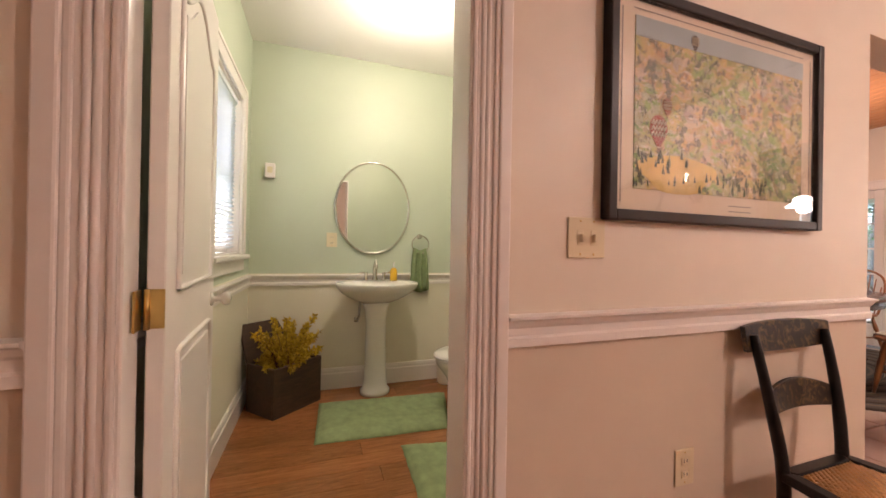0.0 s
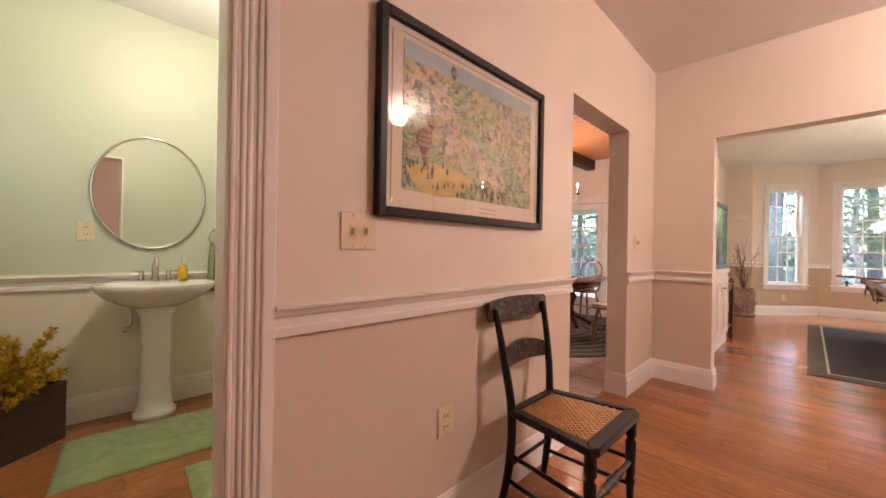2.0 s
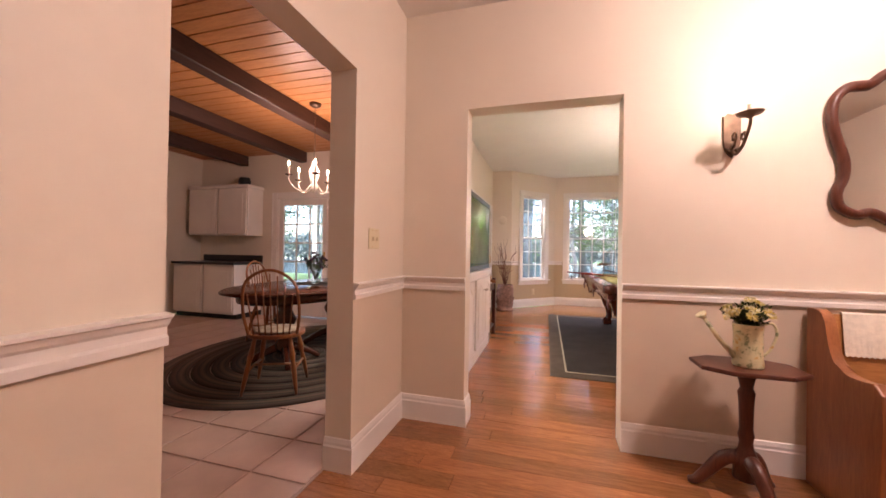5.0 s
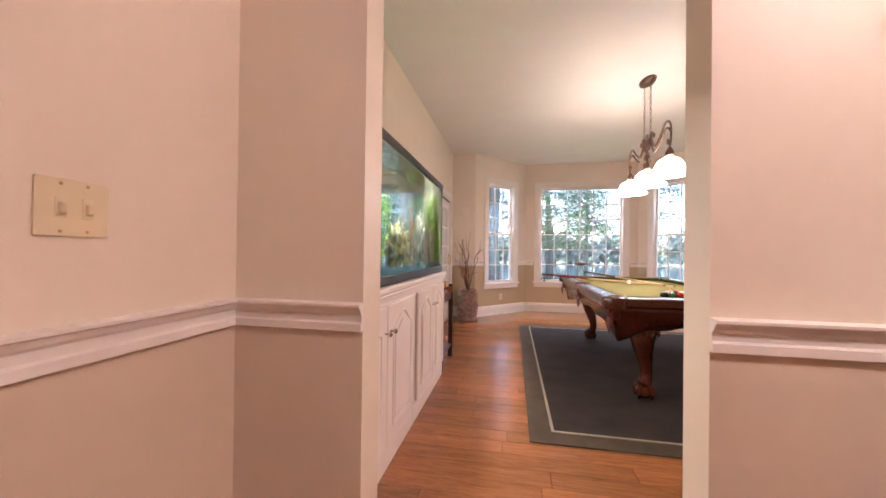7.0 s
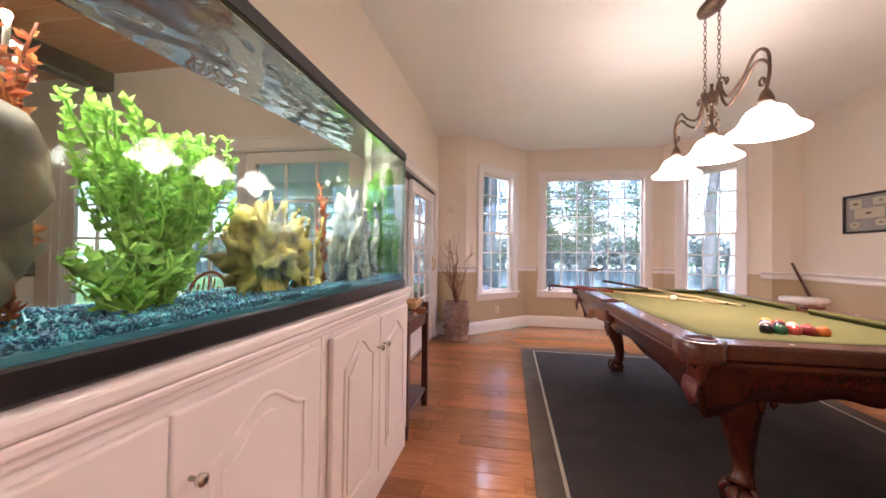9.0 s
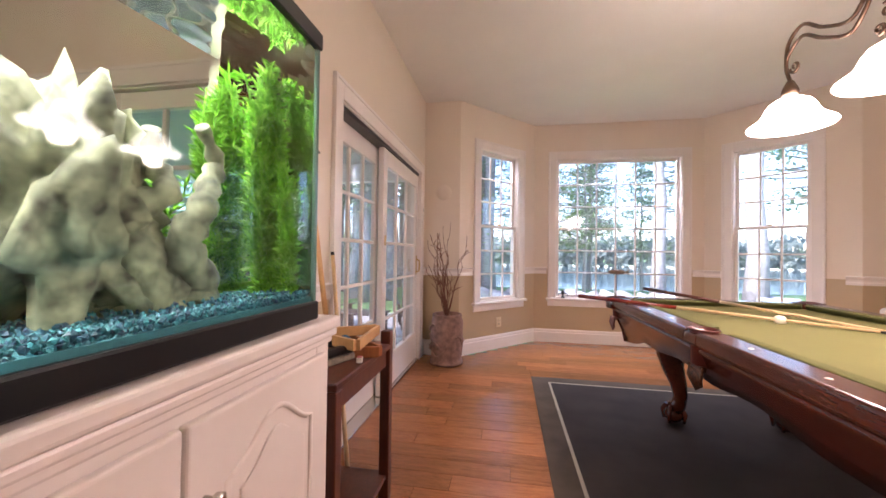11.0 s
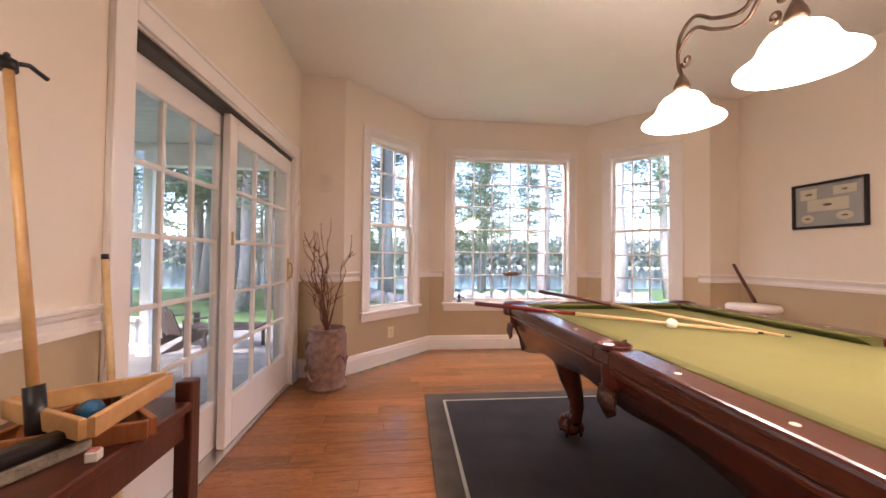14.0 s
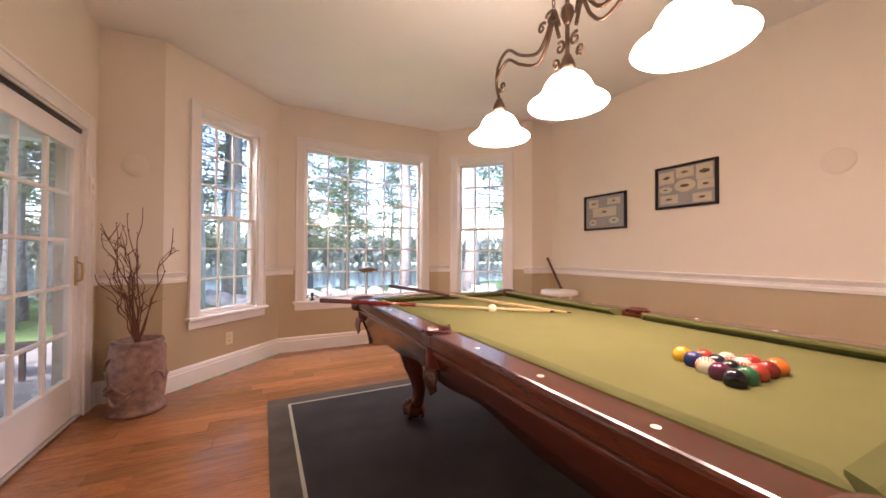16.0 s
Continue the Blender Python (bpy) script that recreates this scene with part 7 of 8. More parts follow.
def windsor(at, turn, first=[]):
    """Bow-back chair; local -y is its front."""
    if first:
        return copy_thing(first[0], pose(*at, 0, 0, turn))
    t = thing("windsor_chair", "oak bow-back spindle chair at the dining table", "chair", (0, 0, 0), group="chairs round the dining table")
    bm = B()
    prism(bm, [(0.21 * math.copysign(abs(math.cos(a)) ** 0.8, math.cos(a)), 0.20 * math.copysign(abs(math.sin(a)) ** 0.8, math.sin(a))) for a in [2 * math.pi * i / 28 for i in range(28)]], "z", 0.425, 0.455, bevel=0.008)
    part("seat", bm, M_OAKR, t)
    for sx in (-1, 1):
        for sy in (-1, 1):
            bm = B()
            p0, p1 = Vector((sx * 0.13, sy * 0.12, 0.43)), Vector((sx * 0.20, sy * 0.19, 0.0))
            tube(bm, [p0.lerp(p1, s) for s in (0, 0.2, 0.35, 0.45, 0.55, 0.8, 1)], [0.013, 0.018, 0.022, 0.015, 0.020, 0.016, 0.010], 10)
            part("leg", bm, M_OAKR, t)
        bm = B()
        tube(bm, [(sx * 0.17, -0.16, 0.18), (sx * 0.17, 0.16, 0.18)], 0.010, 8)
        part("stretcher", bm, M_OAKR, t)
    bm = B()
    tube(bm, [(-0.17, 0, 0.18), (0.17, 0, 0.18)], 0.010, 8)
    part("stretcher", bm, M_OAKR, t)
    bm = B()
    bow = curve([(-0.18, 0.12, 0.45), (-0.205, 0.17, 0.65), (-0.17, 0.22, 0.87), (0, 0.24, 0.96), (0.17, 0.22, 0.87), (0.205, 0.17, 0.65), (0.18, 0.12, 0.45)], 6)
    tube(bm, bow, 0.012, 8)
    part("bow", bm, M_OAKR, t)
    for k in range(7):
        s = (k - 3) / 3
        bm = B()
        tube(bm, [(s * 0.13, 0.155, 0.45), (s * 0.165, 0.225 - 0.02 * s * s, 0.93 - 0.16 * s ** 2)], 0.006, 6)
        part("spindle", bm, M_OAKR, t)
    bm = B()
    blob(bm, (0, -0.01, 0.468), 0.18, 0.06, 3, 3, (1, 1, 0.10))
    part("cushion", bm, plain("patchwork_cushion", (0.34, 0.27, 0.20), 0.9, var=0.4, scale=22), t, "thin patterned tie-on cushion")
    t.matrix_world = pose(*at, 0, 0, turn)
    first.append(t)
    return t


windsor((-1.98, 4.02, 0.014), 205)
windsor((-1.52, 4.72, 0.014), -70)
windsor((-3.22, 5.35, 0.014), 100)
windsor((-2.50, 6.22, 0.014), -10)
windsor((-1.55, 5.45, 0.014), -100)
fv = thing("glass_vase", "clear glass vase on the dining table", "vase", (DX, 5.06, 0.752))
bm = B()
lathe(bm, [(0.04, 0), (0.045, 0.02), (0.035, 0.07), (0.05, 0.14), (0.048, 0.14), (0.033, 0.07), (0.04, 0.01)], n=18)
part("vase_body", bm, clear("vase_glass", (0.9, 0.93, 0.93), 1.45), fv)
M_PURP = leaf_mat("dark_purple_petal", (0.03, 0.012, 0.03), (0.10, 0.03, 0.06))
bouquet("dark_bouquet", (DX, 5.06, 0.87), 0.16, 0.22, 26, M_PURP, M_DKLEAF, "dark purple flowers in the glass vase", 12, 0.03)
mt = thing("table_mat", "dark woven mat on the dining table", "placemat", (DX, 5.06, 0.7515))
part("weave", bx((-0.25, -0.20, -0.0005), (0.25, 0.20, 0.0005)), M_RUG, mt)
fv.location.z = 0.7525
cl = thing("chandelier", "white candle chandelier hanging over the dining table", "chandelier", (DX, DY, KC))
M_WIRON = plain("white_painted_iron", (0.72, 0.66, 0.56), 0.4, var=0.1)
bm = B()
lathe(bm, [(0.065, 0), (0.06, -0.025), (0.03, -0.045), (0.01, -0.05)], n=22)
part("ceiling_plate", bm, M_BRONZE, cl)
bm = B()
zz, k = -0.045, 0
while zz > -0.64:
    pts = [((0.008 * math.cos(2 * math.pi * q / 8) if k % 2 else 0), (0 if k % 2 else 0.008 * math.cos(2 * math.pi * q / 8)), zz - 0.016 + 0.016 * math.sin(2 * math.pi * q / 8)) for q in range(9)]
    tube(bm, pts, 0.0022, 5, False)
    zz -= 0.027
    k += 1
part("chain", bm, M_BRONZE, cl)
bm = B()
lathe(bm, [(0.008, -0.63), (0.03, -0.66), (0.025, -0.69), (0.05, -0.74), (0.055, -0.80), (0.03, -0.88), (0.045, -0.93), (0.02, -0.98), (0.008, -1.0)], n=20)
part("column", bm, M_WIRON, cl)
for q in range(5):
    a_ = radians(72 * q + 20)
    c_, s_ = math.cos(a_), math.sin(a_)
    bm = B()
    tube(bm, curve([(0.03 * c_, 0.03 * s_, -0.90), (0.10 * c_, 0.10 * s_, -0.985), (0.20 * c_, 0.20 * s_, -0.97), (0.265 * c_, 0.265 * s_, -0.90), (0.27 * c_, 0.27 * s_, -0.835)]), 0.008, 8)
    am = part("arm", bm, M_WIRON, cl)
    bm = B()
    lathe(bm, [(0.008, -0.845), (0.038, -0.832), (0.040, -0.826), (0.010, -0.83)], (0.27 * c_, 0.27 * s_, 0), 16)
    part("drip_pan", bm, M_BRONZE, am)
    bm = B()
    lathe(bm, [(0.011, -0.83), (0.011, -0.735), (0.006, -0.73)], (0.27 * c_, 0.27 * s_, 0), 12)
    part("candle_sleeve", bm, M_WIRON, am)
    bm = B()
    lathe(bm, [(0.006, -0.731), (0.011, -0.715), (0.007, -0.695), (0.002, -0.683)], (0.27 * c_, 0.27 * s_, 0), 10)
    part("bulb", bm, M_BULB, am, "lit flame-shaped bulb")
for ux, w in ((-4.62, 0.62), (-5.26, 0.62)):
    uc = thing("wall_cabinet", "white wall cabinet with a crown moulding", "cabinet", (ux, 6.698, 1.36), group="white kitchen cabinets")
    part("body", bx((-w, -0.33, 0), (0, 0, 0.78), 0.003), M_WHITE, uc)
    part("crown", bx((-w - 0.0, -0.37, 0.78), (0.03, 0, 0.84), 0.02, 2), M_WHITE, uc)
    dr = part("door", bx((-w + 0.02, -0.35, 0.02), (-0.02, -0.331, 0.76), 0.004), M_WHITE, uc)
    part("raised_panel", bx((-w + 0.09, -0.356, 0.09), (-0.09, -0.349, 0.69), 0.004), M_WHITE, dr)
    bc_ = thing("base_cabinet", "white base cabinet under a dark worktop", "cabinet", (ux, 6.698, 0), group="white kitchen cabinets")
    part("body", bx((-w, -0.58, 0.08), (0, 0, 0.87), 0.003), M_WHITE, bc_)
    part("toe_board", bx((-w, -0.52, 0), (0, 0, 0.079)), M_BLACKW, bc_)
    dr = part("door", bx((-w + 0.02, -0.60, 0.12), (-0.02, -0.581, 0.84), 0.004), M_WHITE, bc_)
    part("raised_panel", bx((-w + 0.09, -0.606, 0.19), (-0.09, -0.599, 0.77), 0.004), M_WHITE, dr)
wt = thing("worktop", "dark polished kitchen worktop", "worktop", (0, 0, 0))
part("slab", bx((-5.9, 6.08, 0.871), (-4.60, 6.697, 0.908), 0.006, 2), M_BLACK, wt)
part("splashback", bx((-5.9, 6.67, 0.909), (-4.60, 6.697, 1.02), 0.003), M_BLACK, wt)
pt_ = thing("iron_pot", "dark round pot on top of the wall cabinet", "pot", (-4.85, 6.52, 2.20))
bm = B()
lathe(bm, [(0.06, 0), (0.09, 0.03), (0.10, 0.08), (0.08, 0.13), (0.085, 0.14), (0.02, 0.15)], n=20)
part("pot_body", bm, M_BLACK, pt_)
# ---- outdoors ----
M_GRASS = plain("lawn_grass", (0.16, 0.27, 0.11), 0.9, var=0.3, scale=1.2, bump=0.9, fine=60, spec=0.1)
GZ = -0.55


def lie(x, y):
    """Height of the ground: level lawn, then a fall to the shore."""
    d = max(0.0, y - 24.0)
    return GZ - 0.02 * max(0, y - 10) ** 1.0 * 0.4 - 2.6 * (1 - math.exp(-(d / 14) ** 2)) + 0.06 * noise.noise(Vector((x * 0.15, y * 0.15, 0)))


v, f = [], []
xs = [-2500, -400, -120, -60] + [-40 + 4 * i for i in range(21)] + [60, 120, 400, 2500]
ys = [-2500, -300, -60, -20] + [-8 + 4 * i for i in range(19)] + [90, 160, 400, 2500]
for yy in ys:
    for xx in xs:
        v.append((xx, yy, lie(xx, yy)))
nx_ = len(xs)
for j in range(len(ys) - 1):
    for i in range(nx_ - 1):
        f.append([j * nx_ + i, j * nx_ + i + 1, (j + 1) * nx_ + i + 1, (j + 1) * nx_ + i])
tagged(raw("ground", v, f, M_GRASS), "green lawn falling towards a lake", "ground", kind="structure")
bm = B()
box(bm, (-1500, 33, -2.62), (1500, 150, -2.6))
M_LAKE = Tree("lake_water", 0.08)
M_LAKE.colour((0.05, 0.10, 0.12))
M_LAKE.bump(M_LAKE.noise(M_LAKE.coords((1, 3, 1)), 1.5, 3), 0.15, 0.05)
tagged(new("water", mesh_of("water", bm, M_LAKE.m)), "calm grey-blue lake", "lake", kind="structure")

M_BARK = plain("grey_brown_bark", (0.27, 0.26, 0.265), 0.9, var=0.35, scale=9, bump=1.0, fine=30)
M_BIRCH = plain("pale_birch_bark", (0.36, 0.33, 0.30), 0.8, var=0.3, scale=12, bump=0.5, fine=30)
M_LEAFA = leaf_mat("pine_green_leaf", (0.09, 0.18, 0.12), (0.22, 0.34, 0.22))
M_LEAFB = leaf_mat("fresh_green_leaf", (0.14, 0.24, 0.09), (0.32, 0.44, 0.18))


def tree(at, height, r0, seed, mat, leafm, crown_from, spread, count, size, label):
    rnd = random.Random(seed)
    t = thing("tree", label, "tree", at, group="trees on the lawn")
    bm = B()
    pts, lean = [], (rnd.uniform(-0.5, 0.5), rnd.uniform(-0.5, 0.5))
    for i in range(9):
        u = i / 8
        pts.append((lean[0] * u + 0.08 * rnd.uniform(-1, 1), lean[1] * u + 0.08 * rnd.uniform(-1, 1), height * u - 0.3 * (i == 0)))
    tube(bm, pts, [r0 * 1.25] + [r0 * (1 - 0.85 * i / 8) for i in range(1, 9)], 10)
    part("trunk", bm, mat, t)
    v, f = [], []
    bm = B()
    limbs = max(10, int(count / 60))
    for b in range(limbs):
        u = crown_from + (1 - crown_from) * (b + rnd.random()) / limbs
        k = min(7, int(u * 8))
        p = Vector(pts[k]).lerp(Vector(pts[k + 1]), u * 8 - k)
        a = rnd.random() * 6.28
        ln = spread * (1.05 - 0.75 * (u - crown_from) / (1 - crown_from)) * rnd.uniform(0.6, 1.1)
        d = Vector((math.cos(a), math.sin(a), rnd.uniform(-0.15, 0.35)))
        e = p + d * ln + Vector((0, 0, -0.12 * ln))
        tube(bm, [p, p.lerp(e, 0.5) + Vector((0, 0, 0.06 * ln)), e], [0.05 * r0 / 0.2, 0.03, 0.012], 5)
        for q in range(int(count / limbs)):
            s = rnd.random() ** 0.6
            c = p.lerp(e, s) + Vector((rnd.gauss(0, 1), rnd.gauss(0, 1), rnd.gauss(0, 0.55))) * ln * 0.13
            o, z_ = Vector((rnd.uniform(-1, 1), rnd.uniform(-1, 1), rnd.uniform(-0.6, 0.6))).normalized(), size * rnd.uniform(0.6, 1.4)
            w = o.orthogonal() * z_ * 0.3
            w.rotate(Matrix.Rotation(rnd.random() * 6.28, 3, o))
            b0 = len(v)
            v += [c[:], (c + o * z_ * 0.5 + w)[:], (c + o * z_)[:], (c + o * z_ * 0.5 - w)[:]]
            f.append([b0, b0 + 1, b0 + 2, b0 + 3])
    part("limbs", bm, mat, t)
    raw("crown", v, f, leafm, t)
    return t


kinds = [tree((0, 0, 0), 17, 0.24, 1, M_BARK, M_LEAFA, 0.50, 2.8, 4200, 0.12, "tall pine tree with a bare lower trunk on the lawn"),
         tree((0, 0, 0), 15, 0.17, 2, M_BARK, M_LEAFA, 0.24, 2.5, 6000, 0.12, "dark conifer with low boughs on the lawn"),
         tree((0, 0, 0), 9, 0.10, 3, M_BIRCH, M_LEAFB, 0.22, 2.2, 5200, 0.095, "young leafy tree with fresh green leaves on the lawn"),
         tree((0, 0, 0), 16, 0.30, 4, M_BARK, M_LEAFA, 0.56, 2.6, 3600, 0.12, "thick pine trunk with high boughs on the lawn")]
SPOTS = [(-1.6, 17.5, 3), (0.3, 19.0, 0), (1.5, 21.0, 2), (-2.8, 21.5, 0), (3.4, 22.5, 2), (5.6, 20.0, 0), (6.6, 23.0, 1), (4.4, 26.0, 2), (2.4, 27.0, 0), (0.6, 25.5, 2), (-0.9, 24.0, 1),
         (-4.4, 18.0, 0), (-5.5, 23.0, 1), (-7.5, 20.0, 0), (8.2, 19.0, 3), (9.5, 23.5, 0), (11.5, 20.5, 1), (7.6, 27.5, 2), (12.5, 26.0, 0), (-3.6, 27.0, 2), (5.0, 29.0, 1),
         (-8.5, 15.5, 1), (-11.0, 18.0, 0), (-10.5, 13.0, 1), (-13.5, 15.0, 1), (-14.0, 10.5, 3), (-16.0, 12.5, 1), (-12.5, 21.0, 0), (-17.5, 18.0, 1), (-9.3, 25.0, 2), (14.5, 22.0, 2), (-20.0, 14.0, 1)]
rnd = random.Random(9)
for i in range(8):
    SPOTS.append((-9 + 22 * (i + rnd.random()) / 17, rnd.uniform(21, 31), rnd.choice((0, 0, 3, 2, 3))))
for i in range(14):
    SPOTS.append((rnd.uniform(-17, -4.5), rnd.uniform(17, 25), rnd.choice((1, 1, 0, 2))))
for x, y, k in SPOTS:
    s = rnd.uniform(0.85, 1.2)
    c = copy_thing(kinds[k], pose(x, y, lie(x, y), 0, 0, rnd.uniform(0, 360)))
    c.scale = (s, s, rnd.uniform(0.9, 1.15))
for k_, (x, y) in zip(kinds, ((15, 17), (-21, 20), (17, 25), (-15, 25))):
    k_.location = (x, y, lie(x, y))
# far shore; aerial haze is painted into its pale bluish leaf colour
v, f = [], []
rnd = random.Random(31)
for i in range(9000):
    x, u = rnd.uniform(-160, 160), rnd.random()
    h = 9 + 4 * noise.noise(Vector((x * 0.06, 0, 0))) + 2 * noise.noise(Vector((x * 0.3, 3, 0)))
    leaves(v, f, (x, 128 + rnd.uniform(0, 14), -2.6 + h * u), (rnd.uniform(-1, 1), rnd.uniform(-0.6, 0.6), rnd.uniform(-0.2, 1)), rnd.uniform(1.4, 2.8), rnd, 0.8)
tagged(raw("far_woods", v, f, leaf_mat("haze_tinted_green", (0.15, 0.20, 0.18), (0.25, 0.31, 0.28))), "wooded far shore of the lake", "woods", kind="stuff")
# stones along the lawn
M_FSTONE = plain("grey_field_stone", (0.34, 0.34, 0.34), 0.85, var=0.3, scale=5, bump=0.8, fine=25)
stone_me = []
for s in range(5):
    bm = B()
    blob(bm, (0, 0, 0.16), 0.32, 0.5, 2, s, (1.2, 0.9, 0.75), 1.6)
    stone_me.append(mesh_of("field_stone", bm, M_FSTONE))
rnd = random.Random(17)
for i in range(64):
    x = -1.5 + 10.5 * i / 64 + rnd.uniform(-0.3, 0.3)
    y = 19.6 - 0.12 * x + rnd.uniform(-0.7, 0.7)
    o = new("field_stone", stone_me[i % 5])
    tagged(o, "grey rough field stone lying on the lawn", "stone", "stones along the lawn")
    s = rnd.uniform(0.5, 1.25)
    o.matrix_world = pose(x, y, lie(x, y) - 0.04, 0, 0, rnd.uniform(0, 360)) @ Matrix.Diagonal((s, s, s, 1))

# covered porch outside the sliding door
M_DECK = grain("weathered_grey_deck", (0.20, 0.19, 0.18), (0.33, 0.32, 0.30), 0.7, (1.2, 10, 10), 3, rnd=0.2, bump=0.2)
M_PWHITE = plain("white_porch_paint", (0.74, 0.75, 0.76), 0.5, var=0.04)
porch = tagged(new("porch_floor"), "weathered grey deck boards of the porch", "porch", kind="structure")
dk = mesh_of("deck_board", bx((-1.9, -0.067, -0.03), (1.9, 0.067, 0), 0.004), M_DECK)
for i in range(24):
    o = new("deck_board", dk)
    o.parent = porch
    o.matrix_world = pose(-2.99, 6.90 + 0.14 * i, -0.06)
slab("porch_frame", [(-4.85, 6.83), (-1.09, 6.83), (-1.09, 10.2), (-4.85, 10.2)], -0.50, -0.095, M_DECK, "grey porch framing", "porch")
bm = B()
for i in range(28):
    box(bm, (-4.9, 6.825 + 0.125 * i, 2.42), (-1.09, 6.825 + 0.125 * i + 0.121, 2.44), 0.003)
box(bm, (-4.9, 6.825, 2.432), (-1.09, 10.3, 2.52))
tagged(new("porch_ceiling", mesh_of("porch_ceiling", bm, plain("blue_grey_boards", (0.42, 0.46, 0.50), 0.6, var=0.06))), "blue-grey boarded porch ceiling", "ceiling", kind="structure")
for lo, hi in (((-4.9, 10.06, 2.16), (-1.09, 10.2, 2.42)), ((-4.9, 6.83, 2.16), (-4.76, 10.06, 2.42))):
    tagged(new("porch_beam", mesh_of("porch_beam", bx(lo, hi, 0.006), M_PWHITE)), "white porch beam", "beam", kind="structure")
for x, y in ((-4.83, 10.13), (-3.0, 10.13), (-4.83, 8.5)):
    ps = thing("porch_post", "white square porch post", "post", (x, y, -0.06))
    part("shaft", bx((-0.055, -0.055, 0), (0.055, 0.055, 2.22), 0.006), M_PWHITE, ps)
    part("base", bx((-0.075, -0.075, 0), (0.075, 0.075, 0.12), 0.006), M_PWHITE, ps)
rl = thing("porch_railing", "white wooden porch railing with a wide top board", "railing", (0, 0, -0.06))
for z0, z1, d in ((0.40, 0.44, 0.09), (0.10, 0.14, 0.03)):
    part("rail", bx((-4.77, 10.13 - d, z0), (-3.06, 10.13 + d, z1), 0.006), M_PWHITE, rl)
bal = mesh_of("baluster", bx((-0.012, -0.035, 0.14), (0.012, 0.035, 0.40), 0.002), M_PWHITE)
for i in range(17):
    o = new("baluster", bal)
    o.parent = rl
    o.location = (-4.72 + 0.1 * i, 10.13, 0)


def adirondack(at, turn, mat, label, name="adirondack_chair"):
    t = thing(name, label, "outdoor chair", at, turn, "adirondack chairs outside")
    for i in range(5):
        x = -0.22 + 0.11 * i
        h = 0.95 - 0.06 * abs(i - 2) ** 1.4
        bm = B()
        pts = [(x - 0.048, 0.28), (x + 0.048, 0.28), (x + 0.050, h - 0.03), (x + 0.03, h), (x - 0.03, h), (x - 0.050, h - 0.03)]
        prism(bm, pts, "y", 0, 0.02)
        o = part("back_slat", bm, mat, t)
        o.matrix_basis = pose(0, 0.18, 0.02, -22, 0, 0)
        o = part("seat_slat", bx((-0.26, -0.32 + 0.105 * i, 0), (0.26, -0.225 + 0.105 * i, 0.02), 0.004), mat, t)
        o.matrix_basis = pose(0, 0, 0.36 - 0.018 * i)
    for sx in (-1, 1):
        part("arm", bx((sx * 0.36 - 0.06, -0.36, 0.54), (sx * 0.36 + 0.06, 0.36, 0.56), 0.01), mat, t)
        part("front_leg", bx((sx * 0.30 - 0.02, -0.33, 0), (sx * 0.30 + 0.02, -0.23, 0.54), 0.004), mat, t)
        bm = B()
        prism(bm, [(-0.33, 0.28), (-0.33, 0.37), (0.1, 0.30), (0.62, 0.06), (0.62, 0.0), (0.52, 0.0)], "x", sx * 0.275 - 0.012, sx * 0.275 + 0.012)
        part("side_rail", bm, mat, t)
        part("arm_post", bx((sx * 0.30 - 0.02, 0.25, 0.10), (sx * 0.30 + 0.02, 0.31, 0.54), 0.004), mat, t)
    return t


M_DKCH = plain("dark_brown_outdoor_paint", (0.035, 0.022, 0.020), 0.5, var=0.2)
M_WEATH = plain("weathered_teak", (0.26, 0.22, 0.18), 0.7, var=0.2)
adirondack((-3.9, 12.6, lie(-3.9, 12.6)), 150, M_DKCH, "dark brown adirondack chair on the lawn")
adirondack((-2.2, 13.2, lie(-2.2, 13.2)), 200, M_DKCH, "dark brown adirondack chair on the lawn")
adirondack((-2.75, 8.55, -0.06), 120, M_WEATH, "weathered slatted chair on the porch")
ot = thing("garden_table", "low dark garden table on the lawn", "outdoor table", (-2.95, 12.2, lie(-2.95, 12.2)))
part("tabletop", bx((-0.45, -0.30, 0.42), (0.45, 0.30, 0.455), 0.008), M_DKCH, ot)
for sx in (-0.38, 0.38):
    for sy in (-0.24, 0.24):
        part("leg", bx((sx - 0.025, sy - 0.025, 0), (sx + 0.025, sy + 0.025, 0.42)), M_DKCH, ot)
pav = slab("pavement", [(-6.5, 10.9), (-0.9, 10.9), (-0.9, 14.6), (-6.5, 14.6)], GZ - 0.3, GZ + 0.035, plain("pale_patio_stone", (0.30, 0.29, 0.28), 0.8, var=0.15, scale=3), "pale stone patio beyond the porch", "patio")
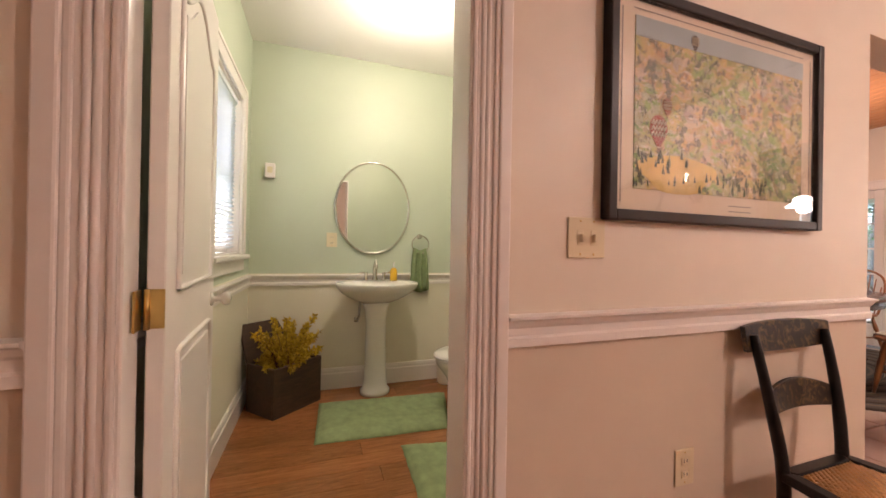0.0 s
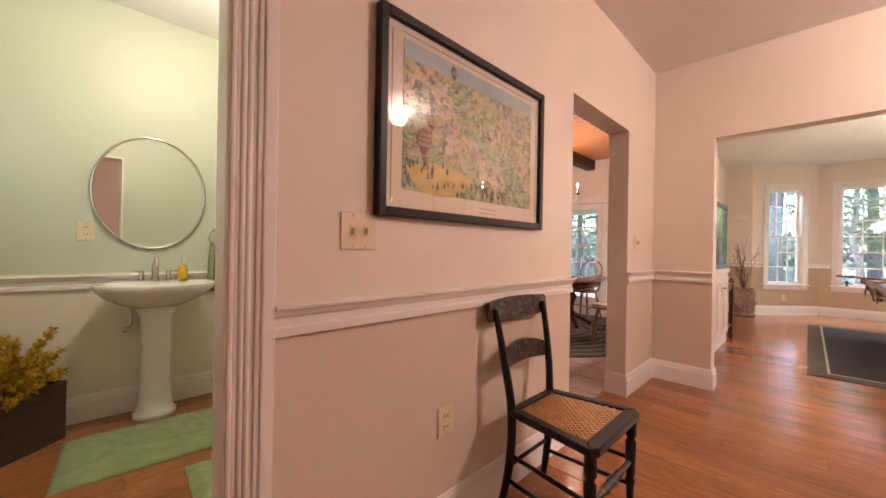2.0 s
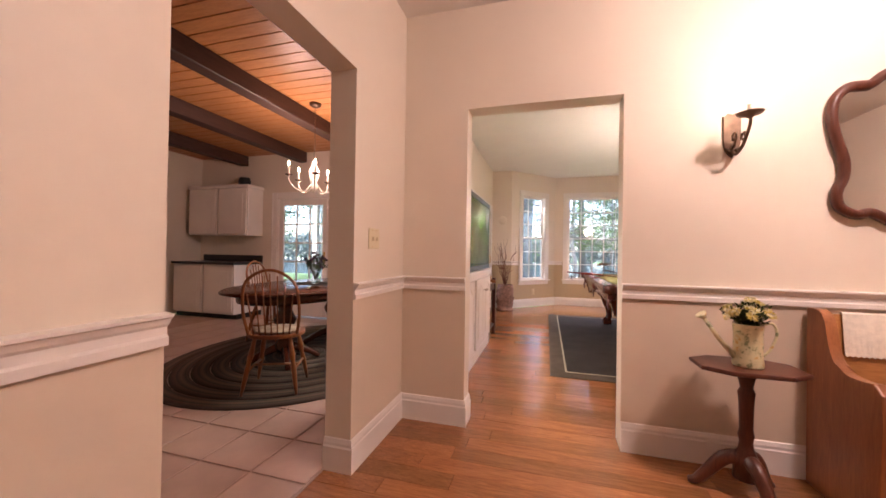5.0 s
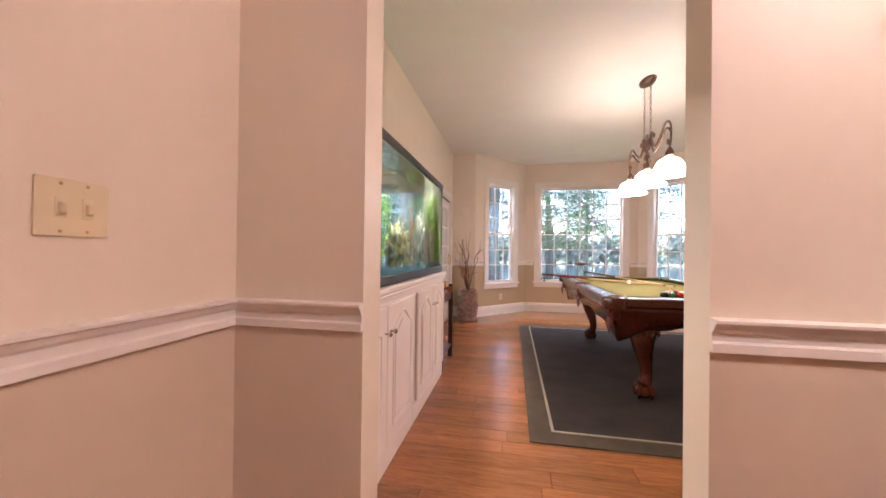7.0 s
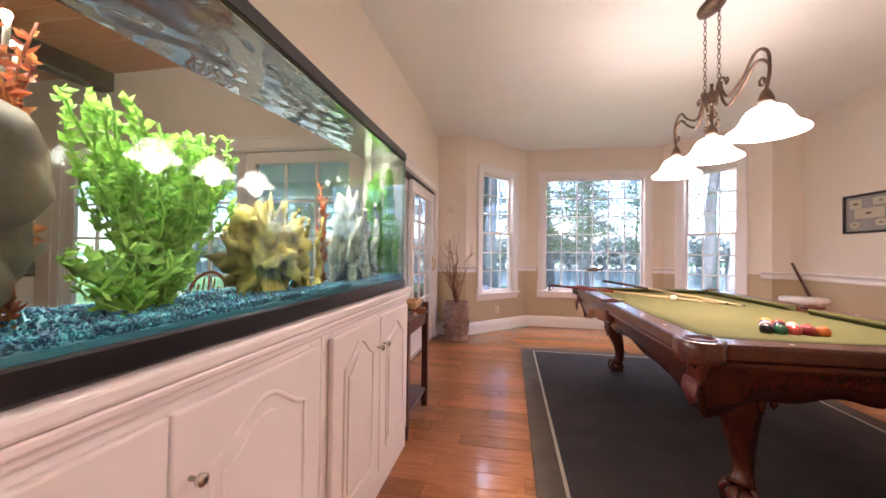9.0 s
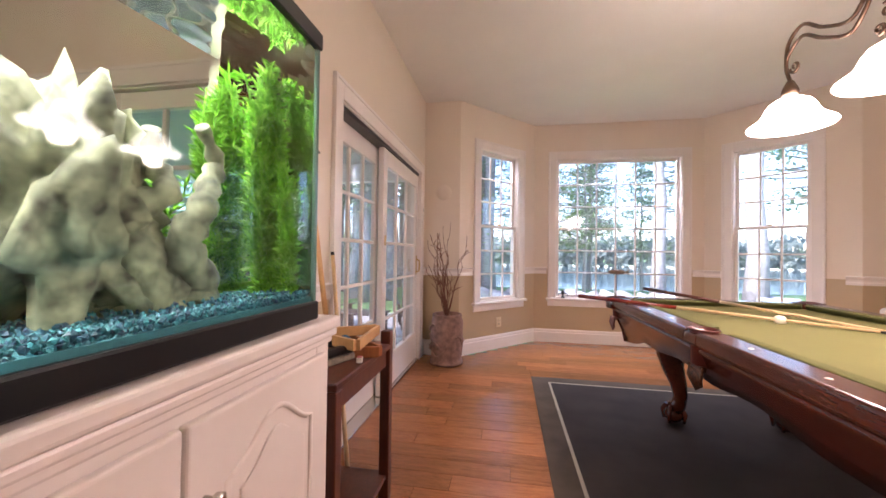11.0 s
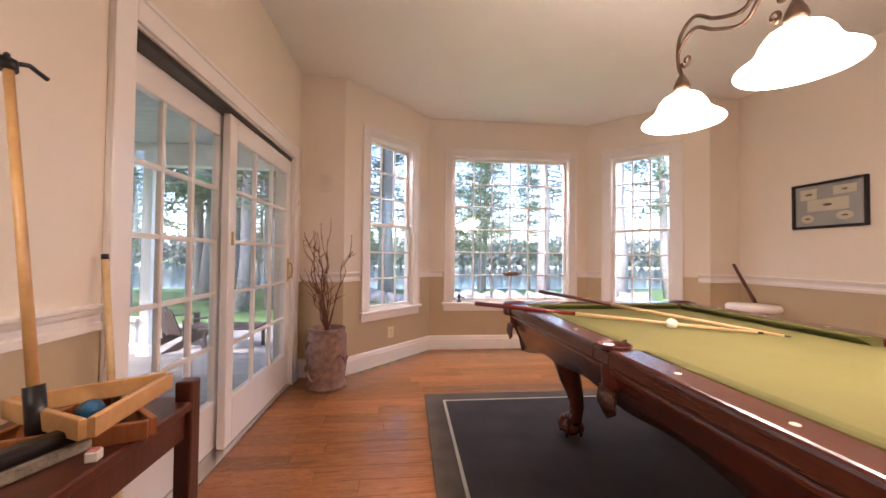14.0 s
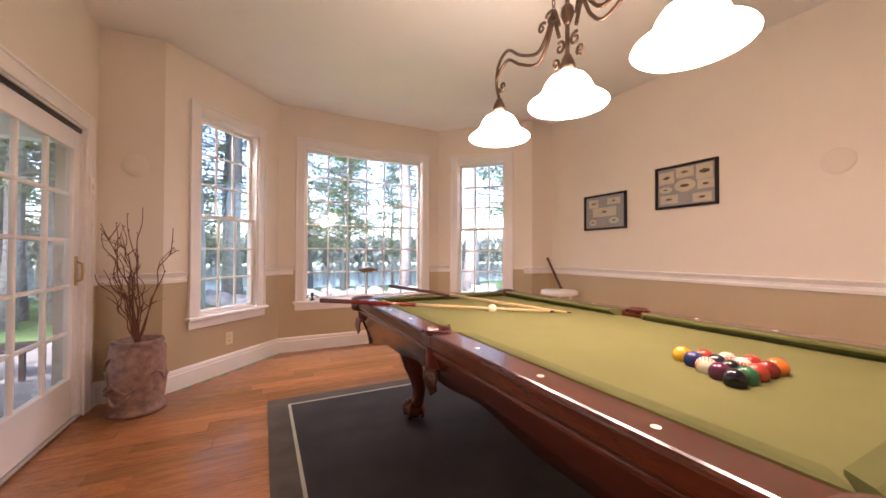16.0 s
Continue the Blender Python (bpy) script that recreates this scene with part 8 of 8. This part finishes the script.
# ---- floor pieces ----
def plank_mesh(name, length, width, mat):
    bm = B()
    box(bm, (-length / 2, -width / 2, -0.012), (length / 2, width / 2, 0), 0.0012)
    return mesh_of(name, bm, mat)


def lay_planks(floor, rows, width, length, seed, turn=0):
    """Planks row by row; rows are (centre, from, to) across and along."""
    rnd = random.Random(seed)
    me = plank_mesh("plank", length, width - 0.0012, M_PLANK)
    for c, a, b in rows:
        pos = a - rnd.random() * length * 0.8
        while pos < b - 0.01:
            lo, hi = max(pos, a), min(pos + length, b)
            pos += length
            if hi - lo < 0.03:
                continue
            ob = new("plank", me)
            ob.parent = floor
            mid = (lo + hi) / 2
            ob.matrix_world = (pose(mid, c, 0) if not turn else pose(c, mid, 0, 0, 0, 90)) @ Matrix.Diagonal(((hi - lo - 0.0012) / length, 1, 1, 1))


def game_rows(w):
    out, y = [(NY + 0.064, -0.38, 0.55)], GY + w / 2 - 0.008
    while y < BY:
        lo, hi = GX, EX
        if y > STY:
            k = (min(y + w / 2, BY) - STY) / (BY - STY)
            lo, hi = BL + (BM_ - BL) * k, BR - (BR - BN) * k
        out.append((y, lo, hi))
        y += w
    return out


objs = bpy.data.objects
lay_planks(objs["floor_game_room"], game_rows(0.128), 0.128, 1.25, 3)
lay_planks(objs["floor_hall"], [(NY - 0.064 - 0.128 * i, HX if not (2.30 < NY - 0.064 - 0.128 * i < 3.17) else HX - 0.14, EX) for i in range(43)], 0.128, 1.25, 5)
lay_planks(objs["floor_bath"], [(-3.02 + 0.064 + 0.128 * i, -0.40, 1.66) for i in range(16)] + [(-0.955 + 0.05, -0.27, 0.41)], 0.128, 1.25, 7, 1)
tile_me = mesh_of("tile", bx((-0.160, -0.160, -0.008), (0.160, 0.160, 0), 0.003), M_TILE)
for i in range(12):
    for j in range(14):
        x, y = -1.14 - 0.33 * i, 1.90 + 0.33 * j
        if y < 6.6 and x > -5:
            ob = new("tile", tile_me)
            ob.parent = objs["floor_kitchen"]
            ob.matrix_world = pose(x, y, 0)
